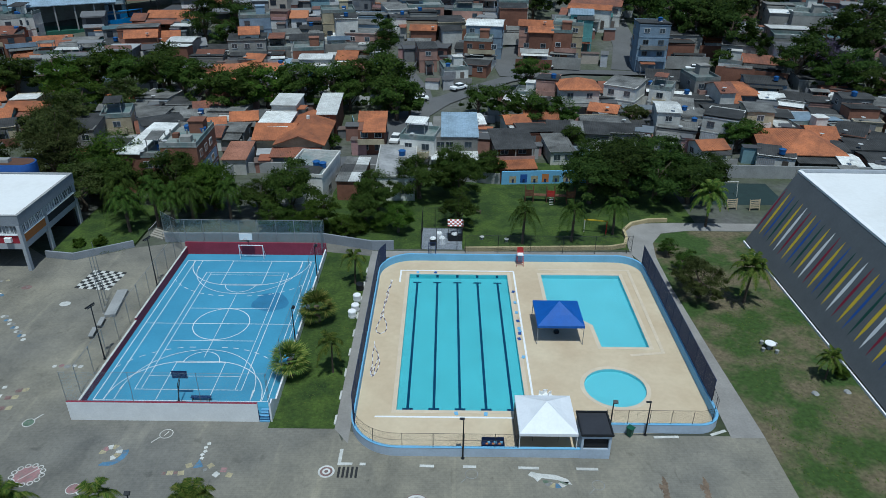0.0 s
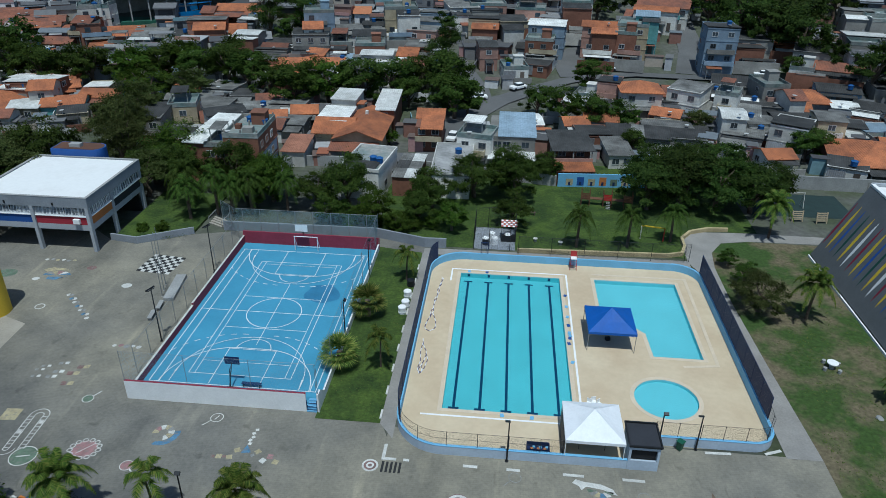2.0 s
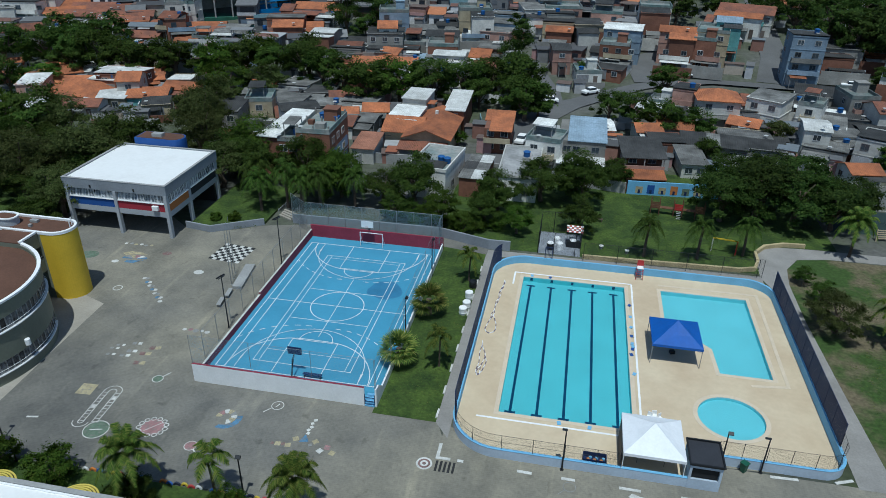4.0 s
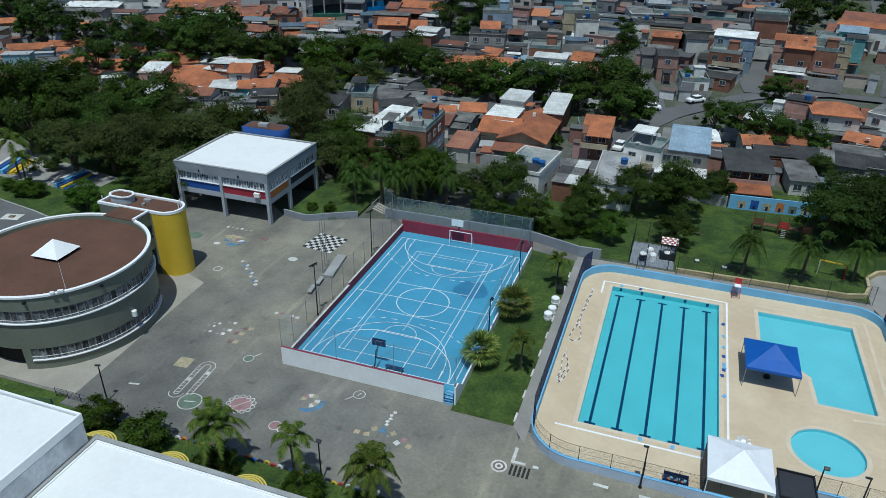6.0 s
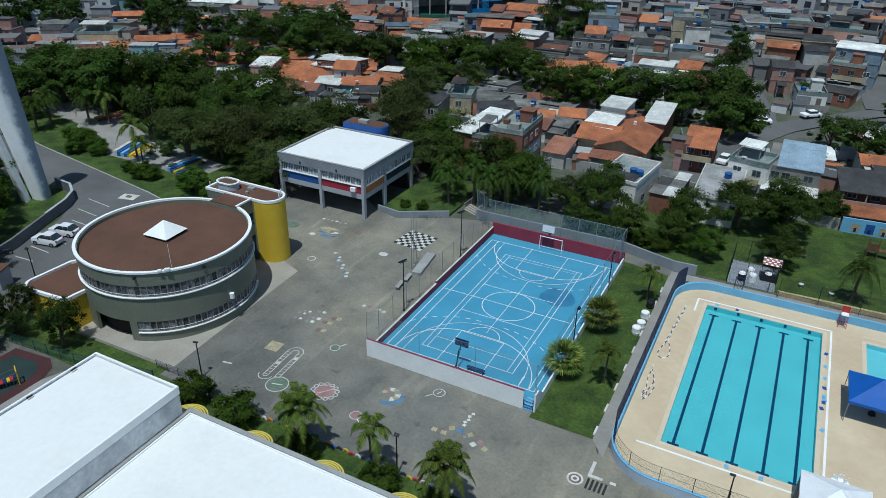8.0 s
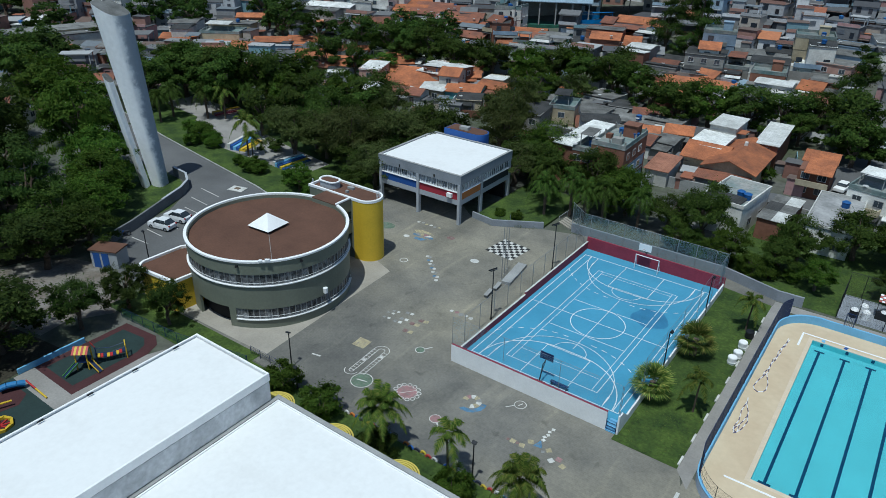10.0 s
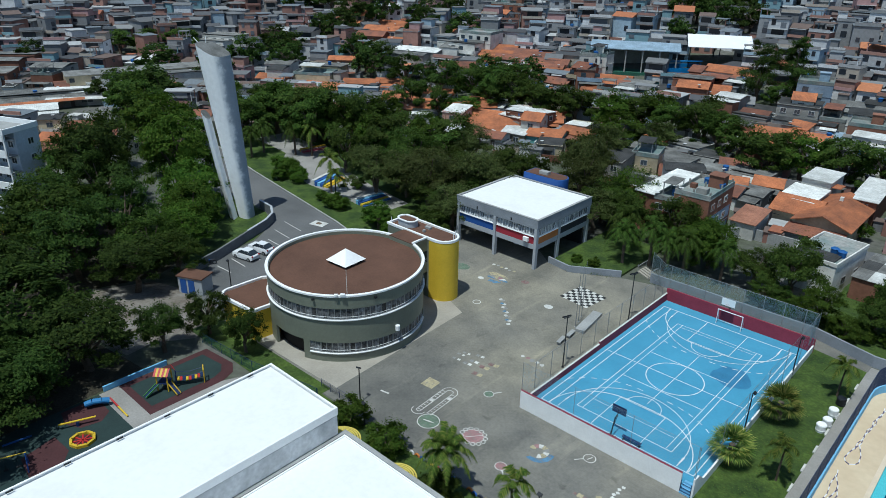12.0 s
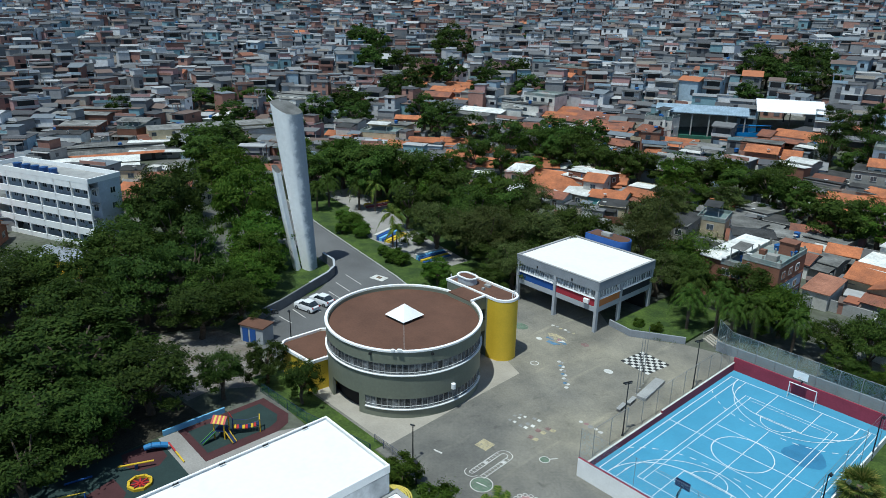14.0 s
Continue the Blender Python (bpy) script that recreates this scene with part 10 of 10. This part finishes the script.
def far_house(x, y, w, d, st, turn):
    z, c, s = height(x, y), math.cos(turn), math.sin(turn)
    H = 2.6 * st
    add_box("walls", x, y, z - 3, w, d, H + 3, c, s)
    top = z + H
    if rng.random() < 0.3:
        fw, fd, up = rng.choice((0.5, 0.7, 1.0)), rng.uniform(0.4, 0.75), rng.uniform(1.9, 2.6)
        ox, oy = rng.choice((-1, 1)) * (1 - fw) * 0.5 * w, (1 - fd) * 0.5 * d
        qx, qy = x + c * ox - s * oy, y + s * ox + c * oy
        if rng.random() < 0.6:
            add_box("walls", qx, qy, z + H, w * fw, d * fd, up, c, s)
        else:
            for ex, ey in ((-1, -1), (1, -1), (1, 1), (-1, 1)):
                px, py = ox + ex * (w * fw / 2 - 0.1), oy + ey * (d * fd / 2 - 0.1)
                add_box("walls", x + c * px - s * py, y + s * px + c * py, z + H, 0.2, 0.2, up, c, s)
        add_box("roofs", qx, qy, z + H + up, w * fw + 0.4, d * fd + 0.4, 0.12, c, s)
        add_box("roofs", x, y, z + H, w + 0.2, d + 0.2, 0.14, c, s)
        add_box("walls", x + s * d * 0.48, y - c * d * 0.48, z + H + 0.14, w, 0.15, 0.75, c, s)
    elif rng.random() < (0.09 if y < 190 and x > -140 else 0.018):
        V, F = FAR["tiles"]
        b, W, D, r = len(V), w / 2 + 0.4, d / 2 + 0.4, 0.19 * d
        for ax, ay, az in ((-W, -D, 0), (W, -D, 0), (W, 0, r), (-W, 0, r), (W, D, 0), (-W, D, 0)):
            V.append((x + c * ax - s * ay, y + s * ax + c * ay, top + az))
        F += [(b, b + 1, b + 2, b + 3), (b + 3, b + 2, b + 4, b + 5), (b, b + 3, b + 5), (b + 1, b + 4, b + 2)]
    elif rng.random() < 0.3:
        V, F = FAR["roofs"]
        b, W, D, r = len(V), w / 2 + 0.35, d / 2 + 0.35, 0.13 * d
        for ax, ay, az in ((-W, -D, 0), (W, -D, 0), (W, 0, r), (-W, 0, r), (W, D, 0), (-W, D, 0)):
            V.append((x + c * ax - s * ay, y + s * ax + c * ay, top + az))
        F += [(b, b + 1, b + 2, b + 3), (b + 3, b + 2, b + 4, b + 5), (b, b + 3, b + 5), (b + 1, b + 4, b + 2)]
    else:
        add_box("roofs", x, y, top, w + 0.5, d + 0.5, 0.16, c, s)
        if rng.random() < 0.3:
            V, F = FAR["tanks"]
            b, ox, oy = len(V), rng.uniform(-0.3, 0.3) * w, rng.uniform(-0.3, 0.3) * d
            for az, rr in ((0.16, 0.55), (0.9, 0.68), (1.05, 0.2)):
                V += [(x + c * ox - s * oy + rr * math.cos(0.785 * i), y + s * ox + c * oy + rr * math.sin(0.785 * i), top + az) for i in range(8)]
            F += [(b + 8 * j + i, b + 8 * j + (i + 1) % 8, b + 8 * j + 8 + (i + 1) % 8, b + 8 * j + 8 + i) for j in (0, 1) for i in range(8)] + [tuple(range(b + 16, b + 24))]
        if rng.random() < 0.5:
            add_box("walls", x - s * -d * 0.48, y + c * -d * 0.48, top + 0.16, w, 0.2, 0.8, c, s)
    for k in range(st):
        n = max(1, int(w / 2.6))
        if rng.random() < 0.32:
            ax, ay, bw = rng.uniform(-0.1, 0.1) * w, -d / 2 - 0.03, w * rng.uniform(0.55, 0.8)
            add_box("windows", x + c * ax - s * ay, y + s * ax + c * ay, z + 2.6 * k + 0.75, bw, 0.14, 1.55, c, s)
            add_box("roofs", x - s * (ay - 0.5), y + c * (ay - 0.5), z + 2.6 * k + 2.38, w, 1.1, 0.12, c, s)
            if k:
                add_box("walls", x - s * (ay - 1.0), y + c * (ay - 1.0), z + 2.6 * k, w, 0.1, 0.8, c, s)
            n = 0
        for sx in (-1, 1):
            if rng.random() < 0.5 and math.hypot(x - 4, y + 50) < 300:
                ax, ay = sx * (w / 2 + 0.02), rng.uniform(-0.25, 0.25) * d
                add_box("windows", x + c * ax - s * ay, y + s * ax + c * ay, z + 2.6 * k + 1.0, 0.12, rng.uniform(0.7, 1.5), rng.uniform(0.7, 1.2), c, s)
        for i in range(n):
            if rng.random() < 0.75:
                ax, ay = -w / 2 + w * (i + 0.5) / n, -d / 2 - 0.02
                add_box("windows", x + c * ax - s * ay, y + s * ax + c * ay, z + 2.6 * k + (0.9 if rng.random() < 0.7 else 0.2), rng.uniform(0.9, 1.7), 0.12, rng.uniform(1.0, 1.7), c, s)


d = 128.0
while d < 640:
    deep = 7.4 if d < 240 else 7.6
    az = -0.62
    while az < 1.62:
        w = rng.uniform(4.2, 7.2) if d < 240 else rng.uniform(4.0, 7.2)
        step = (w + 0.3) / d
        az += step
        x, y = polar(az + rng.uniform(-0.1, 0.1) * step, d + rng.uniform(-2.2, 2.2))
        wooded = noise.noise((x * 0.012, y * 0.012, 3.0)) > 0.34 and d < 420 and not (x < -225 and y < 165)
        in_school = (-135 < x < -64 and -70 < y < 72) or (-64 <= x < 60 and y < 60) or (x > 40 and y < 62)
        if wooded and not in_school and rng.random() < 0.4 and free(x, y, 2.0):
            tree("a" if rng.random() < 0.7 else "b", x, y, rng.uniform(3.5, 5.5), rng.uniform(7, 11))
        if in_school or wooded or any((a - x) ** 2 + (b - y) ** 2 < (c + 3.5) ** 2 for a, b, c in road_spots + road_view):
            continue
        if not free(x, y, w * 0.38):
            continue
        st = rng.choice((1, 1, 1, 2)) if d < 240 else rng.choice((1, 2, 2, 2, 3, 3))
        turn = az * 0.6 + rng.choice((-0.2, 0.0, 0.15)) if d < 260 else az + rng.uniform(-0.5, 0.5) + 0.4 * noise.noise((x * 0.02, y * 0.02, 9.0))
        if d < 225 and near_fill < 90:
            house(x, y, w, rng.uniform(5, 7.8), st, math.degrees(turn), rng.choice("TRGGDDGDWF" if d < 200 else "TGGDFW"), rng.choice("wwwggbyp"))
            near_fill += 1
        else:
            far_house(x, y, w, rng.uniform(5, 8.5), st, turn)
    d += deep
# sheds, yard walls and lean-to sheets in the back yards
for i in range(4400):
    az, d = rng.uniform(-0.6, 1.5), 100 + 240 * rng.random() ** 0.8
    x, y = polar(az, d)
    in_school = (-140 < x < -64 and -70 < y < 64) or (-64 <= x < -30 and y < 56) or (-30 <= x < 70 and y < (58 if x < 30 else 65))
    if in_school or any((a - x) ** 2 + (b - y) ** 2 < (c + 0.6) ** 2 for a, b, c in road_spots + road_view) or any((a - x) ** 2 + (b - y) ** 2 < (0.6 * c) ** 2 for a, b, c in tree_spots):
        continue
    if any((a - x) ** 2 + (b - y) ** 2 < (0.8 * c) ** 2 for a, b, c in house_spots) or (noise.noise((x * 0.012, y * 0.012, 3.0)) > 0.34):
        continue
    turn = az * 0.6 + rng.uniform(-0.15, 0.15) + rng.choice((0, math.pi / 2))
    c, s, z = math.cos(turn), math.sin(turn), height(x, y)
    w, dd, h = rng.uniform(1.6, 4.2), rng.uniform(1.4, 3.2), rng.uniform(1.6, 2.9)
    if rng.random() < 0.3:
        add_box("walls", x, y, z - 1, w * 1.6, 0.16, h * 0.7 + 1, c, s)
    else:
        add_box("walls", x, y, z - 1, w, dd, h + 1, c, s)
        add_box("tiles" if rng.random() < 0.09 else "roofs", x, y, z + h, w + 0.3, dd + 0.3, 0.09, c, s)
for i in range(60):
    az, d = rng.uniform(-0.6, 1.6), rng.uniform(170, 600)
    x, y = polar(az, d)
    if noise.noise((x * 0.012, y * 0.012, 3.0)) > 0.28 and not (-135 < x < 60 and y < 62) and not (x < -225 and y < 165):
        tree(rng.choice("aab"), x, y, rng.uniform(4, 6.5), rng.uniform(8, 12))
# Greys lean slightly blue: distance haze is put into wall and roof colours.
FARWALL = palette_mat("far_wall_paints", [(0.28, 0.275, 0.28), (0.4, 0.395, 0.4), (0.27, 0.14, 0.11), (0.21, 0.21, 0.215), (0.36, 0.2, 0.16), (0.56, 0.55, 0.55), (0.3, 0.16, 0.13), (0.33, 0.42, 0.5), (0.26, 0.26, 0.265), (0.44, 0.38, 0.32), (0.17, 0.17, 0.175), (0.68, 0.68, 0.69), (0.2, 0.32, 0.36), (0.44, 0.26, 0.25), (0.46, 0.46, 0.47), (0.7, 0.69, 0.69)])
FARROOF = palette_mat("far_roof_sheets", [(0.15, 0.15, 0.152), (0.09, 0.09, 0.095), (0.22, 0.22, 0.222), (0.12, 0.12, 0.122), (0.38, 0.38, 0.38), (0.065, 0.065, 0.07), (0.16, 0.18, 0.2), (0.14, 0.1, 0.085)])
FARTILE = palette_mat("far_clay_tiles", [(0.38, 0.14, 0.065), (0.3, 0.11, 0.06), (0.22, 0.095, 0.06), (0.43, 0.17, 0.08)])
FARWIN = palette_mat("far_window_glass", [(0.03, 0.035, 0.045), (0.06, 0.06, 0.07), (0.02, 0.02, 0.025), (0.14, 0.15, 0.17)], 0.3)
FARTANK = palette_mat("far_tank_paints", [(0.03, 0.1, 0.3), (0.05, 0.16, 0.38), (0.1, 0.12, 0.15), (0.3, 0.32, 0.34)], 0.4)
for key, nm, m, lb in (("walls", "hillside_house_walls", FARWALL, "crowded brick and painted houses on the hillside"), ("roofs", "hillside_house_roofs", FARROOF, "grey sheet and slab roofs on the hillside"),
                       ("tiles", "hillside_tiled_roofs", FARTILE, "orange tiled roofs on the hillside"), ("windows", "hillside_house_windows", FARWIN, "dark windows of the hillside houses"),
                       ("tanks", "hillside_water_tanks", FARTANK, "blue and grey water tanks on the hillside roofs")):
    tagged(new(nm, raw(nm, *FAR[key], m)), lb, "houses", kind="stuff")


# ---- grass tufts on the lawns ----
def tufts(name, spots, size, leaf, label):
    rng = np.random.default_rng(len(spots))
    p = np.array(spots)
    n = len(p)
    a = rng.random(n) * 6.28
    u = np.stack([np.cos(a), np.sin(a), np.zeros(n)], 1)
    h = size * (0.5 + rng.random(n))[:, None]
    lean = rng.normal(size=(n, 3))
    lean[:, 2] = 0.2
    v = np.stack([p - u * h * 0.55, p + u * h * 0.55, p + lean * h], 1).reshape(-1, 3)
    tagged(new(name, raw(name, v.tolist(), np.arange(3 * n).reshape(n, 3).tolist(), leaf)), label, "grass", kind="stuff")


LEAF_G = leaf_mat("grass_blades", (0.075, 0.125, 0.02), (0.04, 0.075, 0.014), (0.15, 0.16, 0.04), 0.3)
rng = random.Random(5)
spots = []
for lawn, tries in (((33.4, -15.5, 44.8, 33.0), 13000), ((-11, -2.4, -5.5, 29.4), 9000), ((-12, 34, 39, 57), 32000), ((-46, 29, -37, 43), 6000)):
    for i in range(tries):
        x, y = rng.uniform(lawn[0], lawn[2]), rng.uniform(lawn[1], lawn[3])
        if x > 27 and y > 33 and y < 42.5:
            continue
        if noise.noise((x * 0.2, y * 0.2, 7.0)) + rng.uniform(-0.45, 0.45) < 0.0:
            continue
        spots.append((x, y, 0.33 if lawn[0] == -46 else 0.02))
tufts("grass_tufts", spots, 0.1, LEAF_G, "short tufts of green grass on the lawns")
